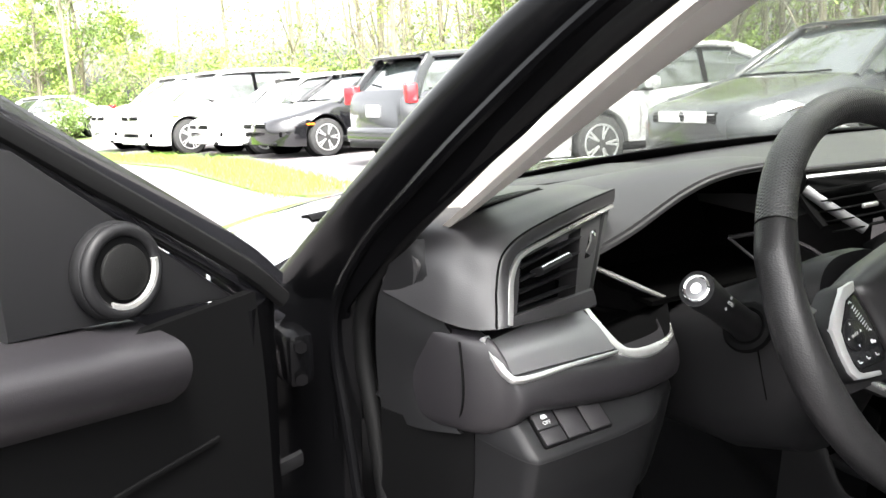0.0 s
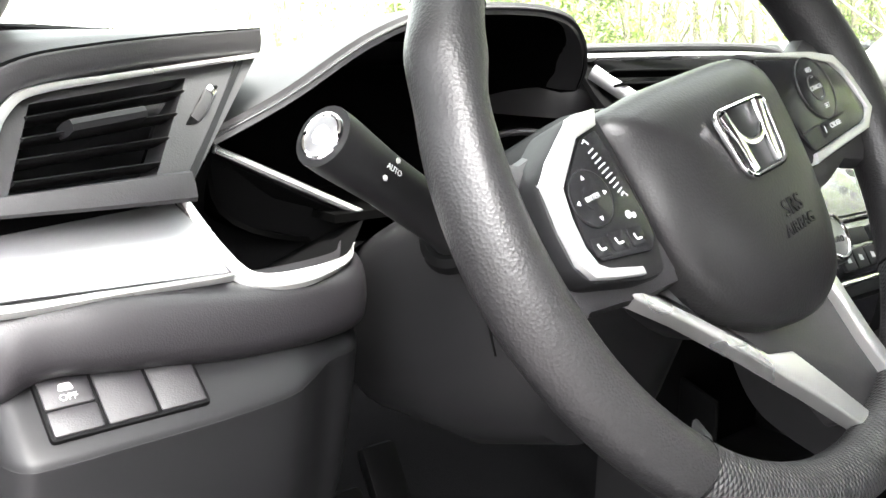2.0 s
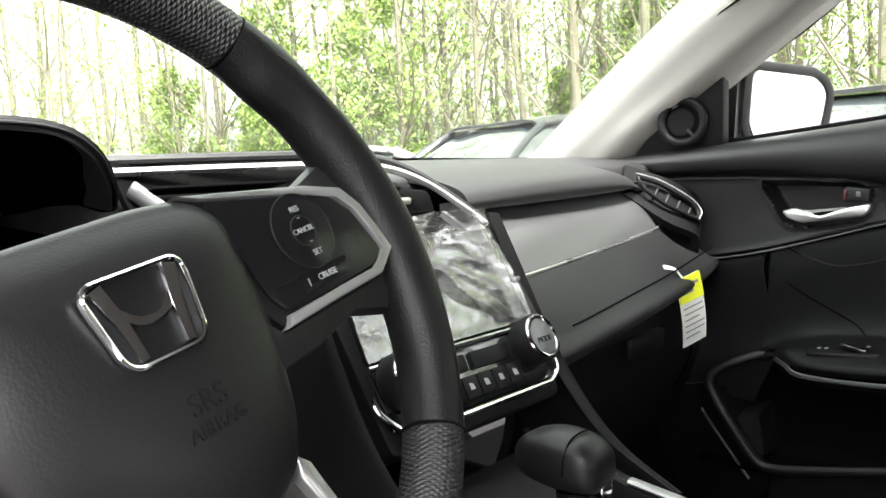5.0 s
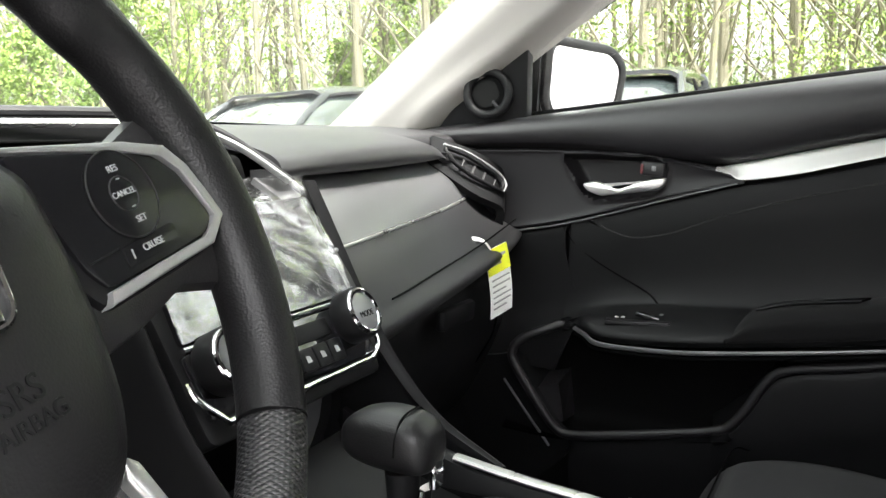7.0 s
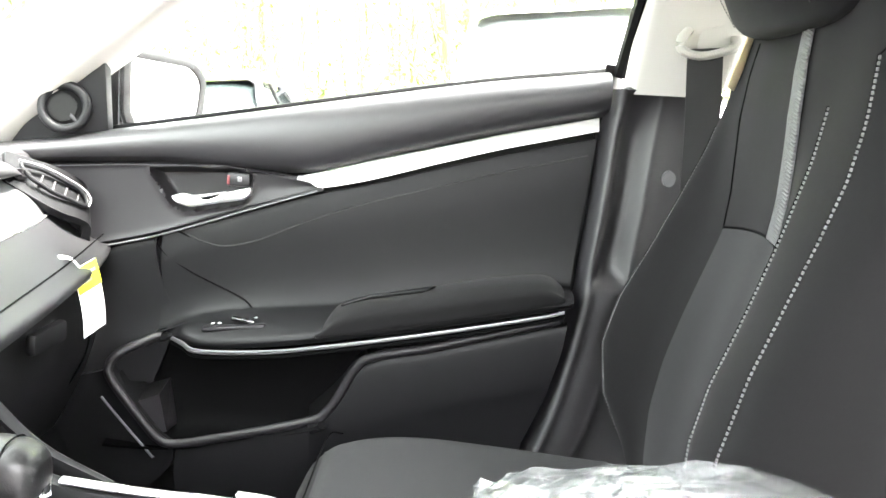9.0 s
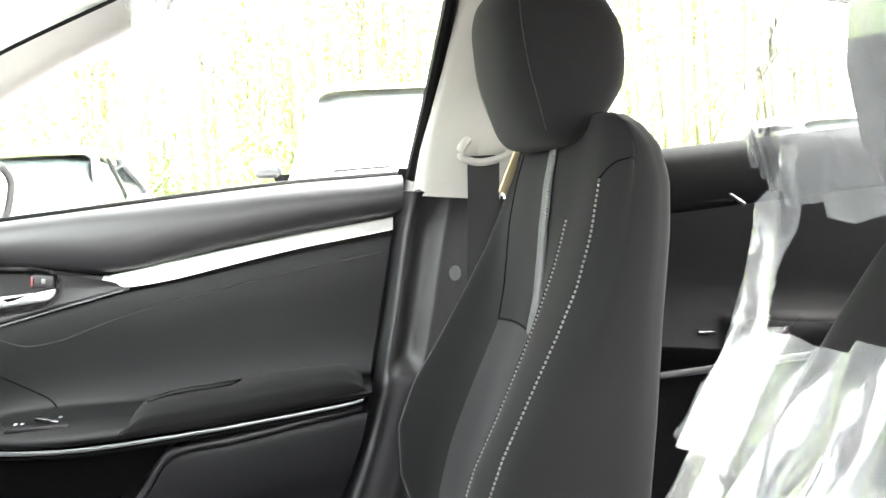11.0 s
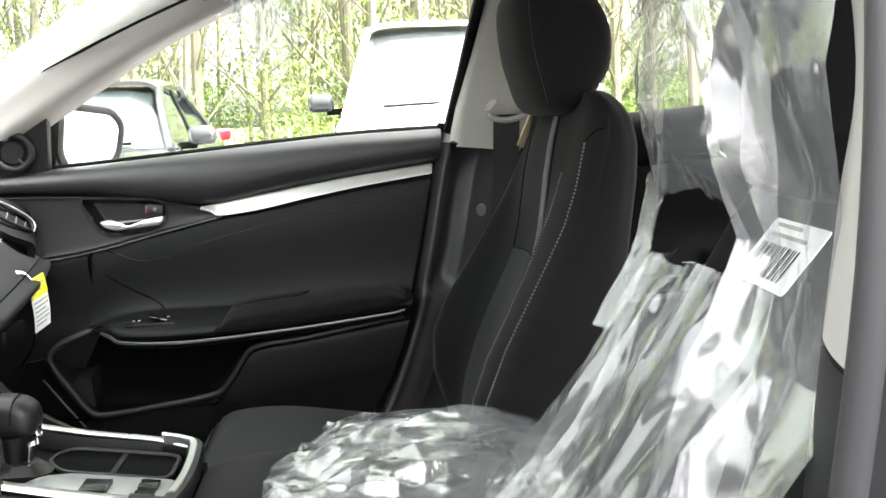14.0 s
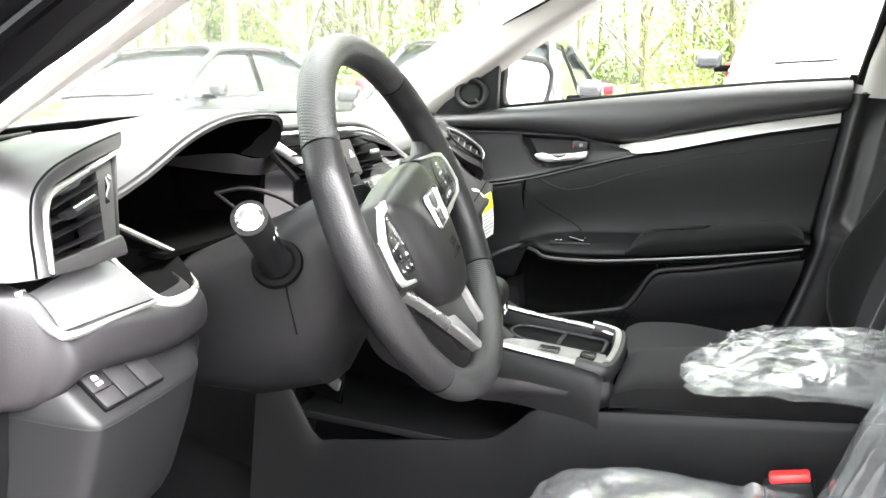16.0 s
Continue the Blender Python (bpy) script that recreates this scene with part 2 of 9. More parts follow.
def loft(rings, closed=True, caps=True, bm=None, loop=False):
    """Skin over rings of points; closed: each ring is closed; loop: the last ring joins the first."""
    bm = bm or bmesh.new()
    vs = [[bm.verts.new(v) for v in r] for r in rings]
    n = len(rings[0])
    pairs = list(zip(vs, vs[1:])) + ([(vs[-1], vs[0])] if loop else [])
    for a, b in pairs:
        for i in range(n if closed else n - 1):
            j = (i + 1) % n
            bm.faces.new((a[i], a[j], b[j], b[i]))
    if caps and closed and not loop:
        bm.faces.new(vs[0][::-1])
        bm.faces.new(vs[-1])
    return bm


def sheet(rows, nu, nv, thick=0.004, bm=None, push=None):
    """A smooth slab through a small grid of points (rows), made finer to nu by nv; it grows thick away from the cabin."""
    fine = [spline(r, nv) for r in rows]
    cols = [spline([r[j] for r in fine], nu) for j in range(nv)]
    g = [[cols[j][i] for j in range(nv)] for i in range(nu)]
    if push:
        g = [[push(v) for v in r] for r in g]
    bm = bm or bmesh.new()
    nor, away = [], 0.0
    for i in range(nu):
        line = []
        for j in range(nv):
            a = g[min(i + 1, nu - 1)][j] - g[max(i - 1, 0)][j]
            b = g[i][min(j + 1, nv - 1)] - g[i][max(j - 1, 0)]
            line.append(a.cross(b).normalized())
            away += line[-1].dot((g[i][j] - CABIN).normalized())
        nor.append(line)
    thick = math.copysign(abs(thick), away)
    top = [[bm.verts.new(v) for v in r] for r in g]
    low = [[bm.verts.new(g[i][j] + nor[i][j] * thick) for j in range(nv)] for i in range(nu)]
    for i in range(nu - 1):
        for j in range(nv - 1):
            bm.faces.new((top[i][j], top[i + 1][j], top[i + 1][j + 1], top[i][j + 1]))
            bm.faces.new((low[i][j], low[i][j + 1], low[i + 1][j + 1], low[i + 1][j]))
    for i in range(nu - 1):
        for j in (0, nv - 1):
            bm.faces.new((top[i][j], top[i + 1][j], low[i + 1][j], low[i][j]))
    for j in range(nv - 1):
        for i in (0, nu - 1):
            bm.faces.new((top[i][j], top[i][j + 1], low[i][j + 1], low[i][j]))
    return bm


def sweep(path, a, b=None, seg=12, closed=False, up=(0, 0, 1), bm=None, taper=None, uv=False, power=2.0, caps=True):
    """A tube along path: half-widths a across and b along up; taper(f) scales it on the way; power above 2 squares it off."""
    b = a if b is None else b
    path = [Vector(p) for p in path]
    n = len(path)
    rings = []
    for i, p in enumerate(path):
        if closed:
            d = path[(i + 1) % n] - path[i - 1]
        else:
            d = path[min(i + 1, n - 1)] - path[max(i - 1, 0)]
        d.normalize()
        u = Vector(up(i / max(1, n - 1)) if callable(up) else up)
        s = d.cross(u).normalized()
        u = s.cross(d).normalized()
        k = taper(i / max(1, n - 1)) if taper else 1.0
        ka, kb = k if isinstance(k, tuple) else (k, k)
        ring = []
        for j in range(seg):
            t = 2 * math.pi * j / seg
            c, q = math.cos(t), math.sin(t)
            c = math.copysign(abs(c) ** (2 / power), c)
            q = math.copysign(abs(q) ** (2 / power), q)
            ring.append(p + s * (a * ka * c) + u * (b * kb * q))
        rings.append(ring)
    bm = bm or bmesh.new()
    lay = bm.loops.layers.uv.verify() if uv else None
    vs = [[bm.verts.new(v) for v in r] for r in rings]
    last = n if closed else n - 1
    for i in range(last):
        for j in range(seg):
            k, m = (i + 1) % n, (j + 1) % seg
            f = bm.faces.new((vs[i][j], vs[i][m], vs[k][m], vs[k][j]))
            if uv:
                for loop, (uu, vv) in zip(f.loops, ((i, j), (i, j + 1), (i + 1, j + 1), (i + 1, j))):
                    loop[lay].uv = (uu / last, vv / seg)
    if not closed and caps:
        bm.faces.new(vs[0][::-1])
        bm.faces.new(vs[-1])
    return bm


def box(c, s, bevel=0.0, seg=2, m=None, bm=None):
    """A block about c of full size s with rounded edges; m turns it about c."""
    own = bmesh.new()
    bmesh.ops.create_cube(own, size=1.0)
    bmesh.ops.scale(own, vec=s, verts=own.verts)
    if bevel:
        bmesh.ops.bevel(own, geom=own.edges[:], offset=bevel, segments=seg, affect="EDGES", profile=0.5)
    if m is not None:
        bmesh.ops.transform(own, matrix=m.to_4x4(), verts=own.verts)
    bmesh.ops.translate(own, vec=c, verts=own.verts)
    return merge(bm, own)


def merge(bm, own):
    if bm is None:
        return own
    me = bpy.data.meshes.new("tmp")
    own.to_mesh(me)
    own.free()
    bm.from_mesh(me)
    bpy.data.meshes.remove(me)
    return bm


def plate(outline, place, depth, bevel=0.0, seg=2, bm=None):
    """A flat piece: outline in 2D, laid by place(u, v, h); h runs from 0 (front) to -depth."""
    own = bmesh.new()
    front = [own.verts.new((u, v, 0)) for u, v in outline]
    f = own.faces.new(front)
    out = bmesh.ops.extrude_face_region(own, geom=[f])
    bmesh.ops.translate(own, vec=(0, 0, -depth), verts=[g for g in out["geom"] if isinstance(g, bmesh.types.BMVert)])
    own.normal_update()
    if bevel:
        rim = [e for e in own.edges if all(abs(v.co.z) < 1e-7 for v in e.verts)]
        bmesh.ops.bevel(own, geom=rim, offset=bevel, segments=seg, affect="EDGES", profile=0.5)
    for v in own.verts:
        v.co = place(*v.co)
    return merge(bm, own)


def rounded(pts, r, n=4):
    """A 2D outline with its corners rounded."""
    out = []
    k = len(pts)
    for i in range(k):
        p, a, b = Vector(pts[i]), Vector(pts[i - 1]), Vector(pts[(i + 1) % k])
        rr = min(r, (a - p).length * 0.45, (b - p).length * 0.45)
        s, e = p + (a - p).normalized() * rr, p + (b - p).normalized() * rr
        for j in range(n + 1):
            f = j / n
            out.append(tuple((1 - f) ** 2 * s + 2 * f * (1 - f) * p + f * f * e))
    return out


def disc(c, axis, r, h, seg=24, bevel=0.0, bm=None, r2=None):
    """A round piece from c, h long along axis."""
    own = bmesh.new()
    bmesh.ops.create_cone(own, cap_ends=True, segments=seg, radius1=r, radius2=r if r2 is None else r2, depth=h)
    if bevel:
        rim = [e for e in own.edges if len({round(v.co.z, 6) for v in e.verts}) == 1]
        bmesh.ops.bevel(own, geom=rim, offset=bevel, segments=2, affect="EDGES", profile=0.5)
    q = Vector(axis).to_track_quat("Z", "Y").to_matrix().to_4x4()
    bmesh.ops.transform(own, matrix=Matrix.Translation(Vector(c) + Vector(axis).normalized() * h / 2) @ q, verts=own.verts)
    return merge(bm, own)


def ring(c, axis, r, tube, seg=28, sub=8, bm=None):
    ax = Vector(axis).normalized()
    s = ax.orthogonal().normalized()
    t = ax.cross(s)
    path = [Vector(c) + (s * math.cos(a) + t * math.sin(a)) * r for a in [2 * math.pi * i / seg for i in range(seg)]]
    return sweep(path, tube, seg=sub, closed=True, up=ax, bm=bm)


def text(name, words, size, m, material, parent, depth=0.0006):
    cu = bpy.data.curves.new(name, "FONT")
    cu.body, cu.size, cu.extrude = words, size, depth
    cu.align_x, cu.align_y = "CENTER", "CENTER"
    tmp = bpy.data.objects.new(name, cu)
    scene.collection.objects.link(tmp)
    me = bpy.data.meshes.new_from_object(tmp.evaluated_get(bpy.context.evaluated_depsgraph_get()))
    bpy.data.objects.remove(tmp)
    bpy.data.curves.remove(cu)
    bm = bmesh.new()
    bm.from_mesh(me)
    bpy.data.meshes.remove(me)
    bmesh.ops.transform(bm, matrix=m, verts=bm.verts)
    return part(name, bm, material, parent, flat=True)


def frame_of(o, x, y):
    """A pose at o whose first axes are x and (nearly) y."""
    x = Vector(x).normalized()
    z = x.cross(Vector(y)).normalized()
    y = z.cross(x)
    m = Matrix((x, y, z)).transposed().to_4x4()
    m.translation = Vector(o)
    return m


def arc(c, r, a0, a1, n, ry=None):
    ry = r if ry is None else ry
    return [(c[0] + r * math.cos(radians(a0 + (a1 - a0) * i / (n - 1))), c[1] + ry * math.sin(radians(a0 + (a1 - a0) * i / (n - 1)))) for i in range(n)]


# ---- steering wheel ----
W_C = Vector((-0.359, 0.028, 0.857))
W_N = Vector((0.03, -0.88, 0.47)).normalized()
_ex = (Vector((1, 0, 0)) - W_N * W_N.x).normalized()
WHEEL_M = frame_of(W_C, _ex, W_N.cross(_ex)) @ pose(0, 0, 0, 0, 0, 12)


def on_wheel(u, v, h=0.0):
    return WHEEL_M @ Vector((u, v, h))


def steering_wheel():
    w = thing("steering_wheel", "black leather steering wheel with dimpled grips and silver accents", "steering wheel", W_C)
    R = 0.191

    def rim(a0, a1, n, fat=None):
        pts = [on_wheel(R * math.cos(radians(a)), R * math.sin(radians(a)), 0) for a in [a0 + (a1 - a0) * i / (n - 1) for i in range(n)]]
        return pts

    def thumb(f):
        # thumb rests above the spokes, a little more girth beside them
        bump = 0.17 * math.exp(-((f - 0.11) / 0.055) ** 2) - 0.05 * math.exp(-((f - 0.22) / 0.05) ** 2) + 0.12 * math.exp(-((f - 0.55) / 0.2) ** 2)
        return (1.0 + bump, 1.0 + 0.05 * math.exp(-((f - 0.45) / 0.2) ** 2))

    up = W_N
    part("rim_upper_grip", sweep(rim(42.2, 140.6, 60), 0.0172, 0.0185, 20, up=up, uv=True), DIMPLE, w, "dimpled black leather")
    part("rim_lower_grip", sweep(rim(221.8, 319.7, 60), 0.0172, 0.0182, 20, up=up, uv=True), DIMPLE, w, "dimpled black leather")
    part("rim_side", sweep(rim(141.0, 221.4, 80), 0.0172, 0.0188, 20, up=up, taper=thumb), LEATHER, w, "grained black leather")
    part("rim_side", sweep(rim(41.8, -39.9, 80), 0.0172, 0.0188, 20, up=up, taper=thumb), LEATHER, w, "grained black leather")
    for a in (42, 140.8, 221.6, 319.9):
        p = on_wheel(R * math.cos(radians(a)), R * math.sin(radians(a)))
        d = (WHEEL_M.to_3x3() @ Vector((-math.sin(radians(a)), math.cos(radians(a)), 0)))
        part("seam", ring(p, d, 0.0172, 0.0012, 24, 6), BLACK_DEEP, w)
    # spoke shells reaching from hub to rim
    for s in (-1, 1):
        rows = []
        for k, (u, hh) in enumerate(((0.06, 0.012), (0.10, 0.010), (0.14, 0.006), (0.178, 0.004))):
            half = (0.05, 0.047, 0.04, 0.052)[k]
            ring_pts = []
            for t in range(16):
                ang = 2 * math.pi * t / 16
                c, q = math.cos(ang), math.sin(ang)
                c = math.copysign(abs(c) ** 0.6, c)
                q = math.copysign(abs(q) ** 0.6, q)
                ring_pts.append(on_wheel(s * u - (0.012 if s < 0 and k < 3 else 0.0), -0.002 + half * c, hh - 0.016 + 0.014 * q))
            rows.append(ring_pts)
        part("spoke", loft(rows), BLACK_SOFT, w)
    # hub bowl behind the pad
    rows = []
    for h, r in ((-0.055, 0.055), (-0.045, 0.064), (-0.02, 0.070), (0.0, 0.068)):
        rows.append([on_wheel(-0.012 + r * math.cos(t) * 1.15, r * math.sin(t) - 0.030, h) for t in [2 * math.pi * i / 28 for i in range(28)]])
    part("hub", loft(rows), BLACK_HARD, w)

    # airbag cover: a rounded shield, crowned towards the driver
    shape = rounded([(-0.108, 0.043), (-0.06, 0.049), (0.02, 0.050), (0.050, 0.047), (0.066, 0.034), (0.066, 0.0), (0.062, -0.035), (0.052, -0.071), (0.037, -0.094), (0.012, -0.104), (-0.015, -0.104), (-0.045, -0.094), (-0.072, -0.076), (-0.089, -0.050), (-0.098, -0.02), (-0.100, 0.012)], 0.012, 4)
    rings = []
    mu, mv = -0.018, -0.02
    for k, h in ((1.0, -0.014), (1.0, 0.006), (0.985, 0.0125), (0.94, 0.0175), (0.85, 0.022), (0.7, 0.0262), (0.52, 0.0288), (0.34, 0.0300), (0.15, 0.0306)):
        rings.append([on_wheel(mu + (u - mu) * k, mv + (v - mv) * k, h) for u, v in shape])
    pad = part("airbag_cover", loft(rings), PADSKIN, w, "grained black airbag cover")
    # soft facets that run down from the top corners
    for top_u, mid_u, low_u in ((-0.086, -0.070, -0.036), (0.046, 0.040, 0.012)):
        line = spline([on_wheel(top_u, 0.034, 0.0165), on_wheel((top_u + mid_u) / 2, 0.006, 0.0205), on_wheel(mid_u, -0.03, 0.0222), on_wheel(low_u, -0.085, 0.0185)], 24)
        part("crease", sweep(line, 0.0055, 0.0026, 10, up=W_N, taper=lambda f: max(0.08, math.sin(math.pi * min(1, f + 0.05)) ** 0.5)), PADSKIN, pad)
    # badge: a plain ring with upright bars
    bo = rounded([(-0.0275, 0.0195), (0.0275, 0.0195), (0.0215, -0.0195), (-0.0215, -0.0195)], 0.009, 6)
    bo = [(u - 0.013, v + 0.004) for u, v in bo]
    path = [on_wheel(u, v - 0.004, 0.0325) for u, v in bo]
    badge = part("badge", sweep(path, 0.0016, 0.002, 8, closed=True, up=W_N), CHROME, w, "chrome badge")
    for s in (-1, 1):
        line = [on_wheel(-0.013 + s * 0.0195, 0.0172, 0.0325), on_wheel(-0.013 + s * 0.0150, 0.001, 0.0325), on_wheel(-0.013 + s * 0.0128, -0.0170, 0.0325)]
        part("badge_bar", sweep(line, 0.0036, 0.002, 8, up=W_N, power=4, taper=lambda f: (1.15 - 0.4 * f, 1)), CHROME, badge)
    cross = spline([on_wheel(-0.013 + u, v + 0.002, 0.0323) for u, v in ((-0.0145, 0.0030), (-0.006, -0.0035), (0.006, -0.0035), (0.0145, 0.0030))], 14)
    part("badge_bar", sweep(cross, 0.0022, 0.0016, 8, up=W_N, power=4), CHROME, badge)
    part("badge_ground", plate([(u * 0.97, v * 0.97 - 0.004) for u, v in bo], lambda u, v, h: on_wheel(u, v, h + 0.0312), 0.004), BLACK_HARD, badge)
    text("embossed_letters", "SRS", 0.014, WHEEL_M @ Matrix.Translation((-0.005, -0.043, 0.0303)), BLACK_HARD, w)
    text("embossed_letters", "AIRBAG", 0.0095, WHEEL_M @ Matrix.Translation((-0.005, -0.054, 0.0297)), BLACK_HARD, w)
    horn = spline([on_wheel(-0.0905, 0.0005, 0.0178), on_wheel(-0.0865, -0.0015, 0.0183), on_wheel(-0.0835, 0.003, 0.0186)], 8) + [on_wheel(-0.0835, -0.0055, 0.0185), on_wheel(-0.0895, -0.0025, 0.0178)]
    part("horn_mark", sweep(horn, 0.0005, seg=5, up=W_N), BLACK_DEEP, w)

    # switch pods: a base, a satin band round it, a glossy face with its keys
    def laid(h):
        return lambda u, v, k: on_wheel(u, v, k + h)

    def key_text(words, size, u, v, h, owner):
        text("key_word", words, size, WHEEL_M @ Matrix.Translation((u, v, h)), GREY_MARK, owner, 0.0002)

    base = rounded([(-0.104, 0.047), (-0.125, 0.048), (-0.155, 0.032), (-0.167, 0.0235), (-0.170, 0.0), (-0.1695, -0.018), (-0.163, -0.0275), (-0.123, -0.040), (-0.108, -0.040), (-0.102, -0.018)], 0.006, 3)
    pod = part("switch_pod", plate(base, laid(0.0158), 0.026, 0.004), BLACK_HARD, w, "left switch pod")
    band = [(-0.1075, 0.0465), (-0.125, 0.0470), (-0.139, 0.0395), (-0.154, 0.0312), (-0.1650, 0.0228), (-0.1676, 0.0), (-0.1672, -0.0167), (-0.1618, -0.0255), (-0.149, -0.0300), (-0.128, -0.0355), (-0.128, -0.0315), (-0.150, -0.0245), (-0.1555, -0.0205), (-0.1583, -0.0116), (-0.1578, 0.003), (-0.1545, 0.0168), (-0.143, 0.0260), (-0.130, 0.0362), (-0.1125, 0.0385)]
    part("pod_trim", plate(band, laid(0.0190), 0.008, 0.0012), SILVER_SATIN, pod, "silver edge trim")
    face = rounded([(-0.1287, 0.0345), (-0.1135, 0.0370), (-0.1115, 0.0239), (-0.1085, 0.007), (-0.1080, -0.0207), (-0.1150, -0.0275), (-0.1520, -0.0205), (-0.1570, -0.0116), (-0.1526, 0.0158)], 0.003, 3)
    part("switch_face", plate(face, laid(0.0180), 0.004, 0.0008), GLOSS_KEY, pod, "gloss black key field")
    c = (-0.1405, 0.0075)
    dial = part("rocker_dial", disc(on_wheel(*c, 0.0178), W_N, 0.0142, 0.0014, 32, 0.0006), GLOSS_KEY, pod)
    part("dial_ring", ring(on_wheel(*c, 0.0190), W_N, 0.0140, 0.0004, 36, 6), BLACK_HARD, dial)
    part("dial_hub", disc(on_wheel(*c, 0.0190), W_N, 0.0060, 0.0008, 24, 0.0003), GLOSS_KEY, dial)
    for k in range(4):
        q = k * math.pi / 2
        cu, cv = c[0] + 0.0102 * math.cos(q), c[1] + 0.0102 * math.sin(q)
        tri = [(cu + 0.0015 * math.cos(q + o), cv + 0.0015 * math.sin(q + o)) for o in (0, 2.2, -2.2)]
        part("arrow_mark", plate(tri, laid(0.0195), 0.0004), GREY_MARK, dial, flat=True)
    key_text("ENTER", 0.0036, *c, 0.0199, dial)
    for k in range(9):
        f = k / 8
        u, v, half = -0.1245 + 0.0065 * f, 0.0285 - 0.0225 * f, 0.0022 + 0.0009 * math.sin(math.pi * f)
        bar = [(u - half, v - 0.0016), (u - half, v - 0.0009), (u + half, v + 0.0004), (u + half, v - 0.0003)]
        part("volume_bar", plate(bar, laid(0.0184), 0.0003), GREY_MARK, pod, flat=True)
    for u, v in ((-0.126, 0.0325), (-0.1165, 0.0025)):
        part("volume_mark", sweep([on_wheel(u - 0.002, v, 0.0184), on_wheel(u, v + 0.0014, 0.0184), on_wheel(u + 0.0018, v - 0.0012, 0.0184)], 0.0004, seg=5, up=W_N), GREY_MARK, pod)
    part("source_mark", disc(on_wheel(-0.1205, -0.0068, 0.0181), W_N, 0.0020, 0.0004, 12), GREY_MARK, pod)
    part("source_mark", disc(on_wheel(-0.1170, -0.0082, 0.0181), W_N, 0.0015, 0.0004, 12), GREY_MARK, pod)
    for u, v in ((-0.1490, -0.0140), (-0.1360, -0.0152), (-0.1222, -0.0175)):
        key = rounded([(u - 0.0058, v - 0.0040), (u + 0.0052, v - 0.0062), (u + 0.0056, v + 0.0036), (u - 0.0054, v + 0.0054)], 0.0014, 2)
        b = part("phone_key", plate(key, laid(0.0189), 0.002, 0.0005), GLOSS_KEY, pod)
        ln = spline([on_wheel(u - 0.0022, v + 0.0016, 0.0191), on_wheel(u - 0.0012, v - 0.0014, 0.0191), on_wheel(u + 0.0022, v - 0.0018, 0.0191)], 8)
        part("key_mark", sweep(ln, 0.0006, 0.0003, 6, up=W_N), GREY_MARK, b)
    # right pod: cruise keys
    base = rounded([(0.040, 0.049), (0.127, 0.034), (0.155, 0.026), (0.166, 0.013), (0.174, -0.020), (0.155, -0.031), (0.070, -0.034), (0.050, 0.0)], 0.008, 3)
    pod = part("switch_pod", plate(base, laid(0.0135), 0.024, 0.004), BLACK_HARD, w, "right switch pod")
    band = [(0.042, 0.0478), (0.090, 0.0395), (0.1265, 0.0330), (0.1535, 0.0252), (0.1630, 0.0126), (0.1680, -0.003), (0.1712, -0.0180), (0.1530, -0.0290), (0.112, -0.0305), (0.0700, -0.0325), (0.0735, -0.0265), (0.112, -0.0250), (0.1500, -0.0238), (0.1638, -0.0160), (0.1605, -0.002), (0.1555, 0.0112), (0.1470, 0.0205), (0.122, 0.0285), (0.088, 0.0362), (0.056, 0.0425)]
    part("pod_trim", plate(band, laid(0.0168), 0.008, 0.0012), SILVER_SATIN, pod, "silver edge trim")
    face = rounded([(0.0565, 0.0418), (0.1396, 0.0252), (0.1536, 0.0106), (0.1622, -0.0158), (0.1529, -0.0225), (0.1235, -0.0242), (0.0748, -0.0252), (0.0675, -0.0145)], 0.004, 3)
    part("switch_face", plate(face, laid(0.0158), 0.004, 0.0008), GLOSS_KEY, pod, "gloss black key field")
    c = (0.1100, 0.0100)
    dial = part("rocker_dial", disc(on_wheel(*c, 0.0157), W_N, 0.0215, 0.0012, 36, 0.0006), GLOSS_KEY, pod)
    part("dial_ring", ring(on_wheel(*c, 0.0168), W_N, 0.0212, 0.0004, 40, 6), BLACK_MID, dial)
    part("dial_ring", ring(on_wheel(*c, 0.0170), W_N, 0.0085, 0.0004, 28, 6), BLACK_MID, dial)
    for wu, wv, word, sz in ((0.1105, 0.0222, "RES", 0.0046), (0.1100, 0.0102, "CANCEL", 0.0042), (0.1125, -0.0032, "SET", 0.0046)):
        key_text(word, sz, wu, wv, 0.0172, dial)
    for wu, wv in ((0.1108, 0.0172), (0.1118, 0.0032)):
        part("step_mark", sweep([on_wheel(wu - 0.0012, wv, 0.0170), on_wheel(wu + 0.0012, wv, 0.0170)], 0.0003, seg=5, up=W_N), GREY_MARK, dial)
    key = rounded([(0.0905, -0.0218), (0.130, -0.0205), (0.1315, -0.0105), (0.0925, -0.0118)], 0.0016, 2)
    b = part("cruise_key", plate(key, laid(0.0166), 0.002, 0.0005), GLOSS_KEY, pod)
    key_text("CRUISE", 0.0048, 0.1115, -0.0160, 0.0169, b)
    part("key_mark", sweep([on_wheel(0.096, -0.0185, 0.0168), on_wheel(0.0965, -0.0140, 0.0168)], 0.0004, seg=5, up=W_N), GREY_MARK, b)
    part("seam_line", sweep([on_wheel(0.070, -0.0125, 0.0160), on_wheel(0.0905, -0.0115, 0.0160)], 0.0004, 0.0004, 6, up=W_N), BLACK_HARD, pod)
    # lower spoke and its silver legs, both broadening to a foot on the rim
    low = rounded([(-0.112, -0.040), (-0.036, -0.112), (0.002, -0.150), (0.012, -0.176), (0.066, -0.172), (0.058, -0.13), (0.052, -0.080), (0.03, -0.05)], 0.006, 3)
    part("lower_spoke", plate(low, laid(-0.006), 0.018, 0.004), BLACK_SOFT, w)
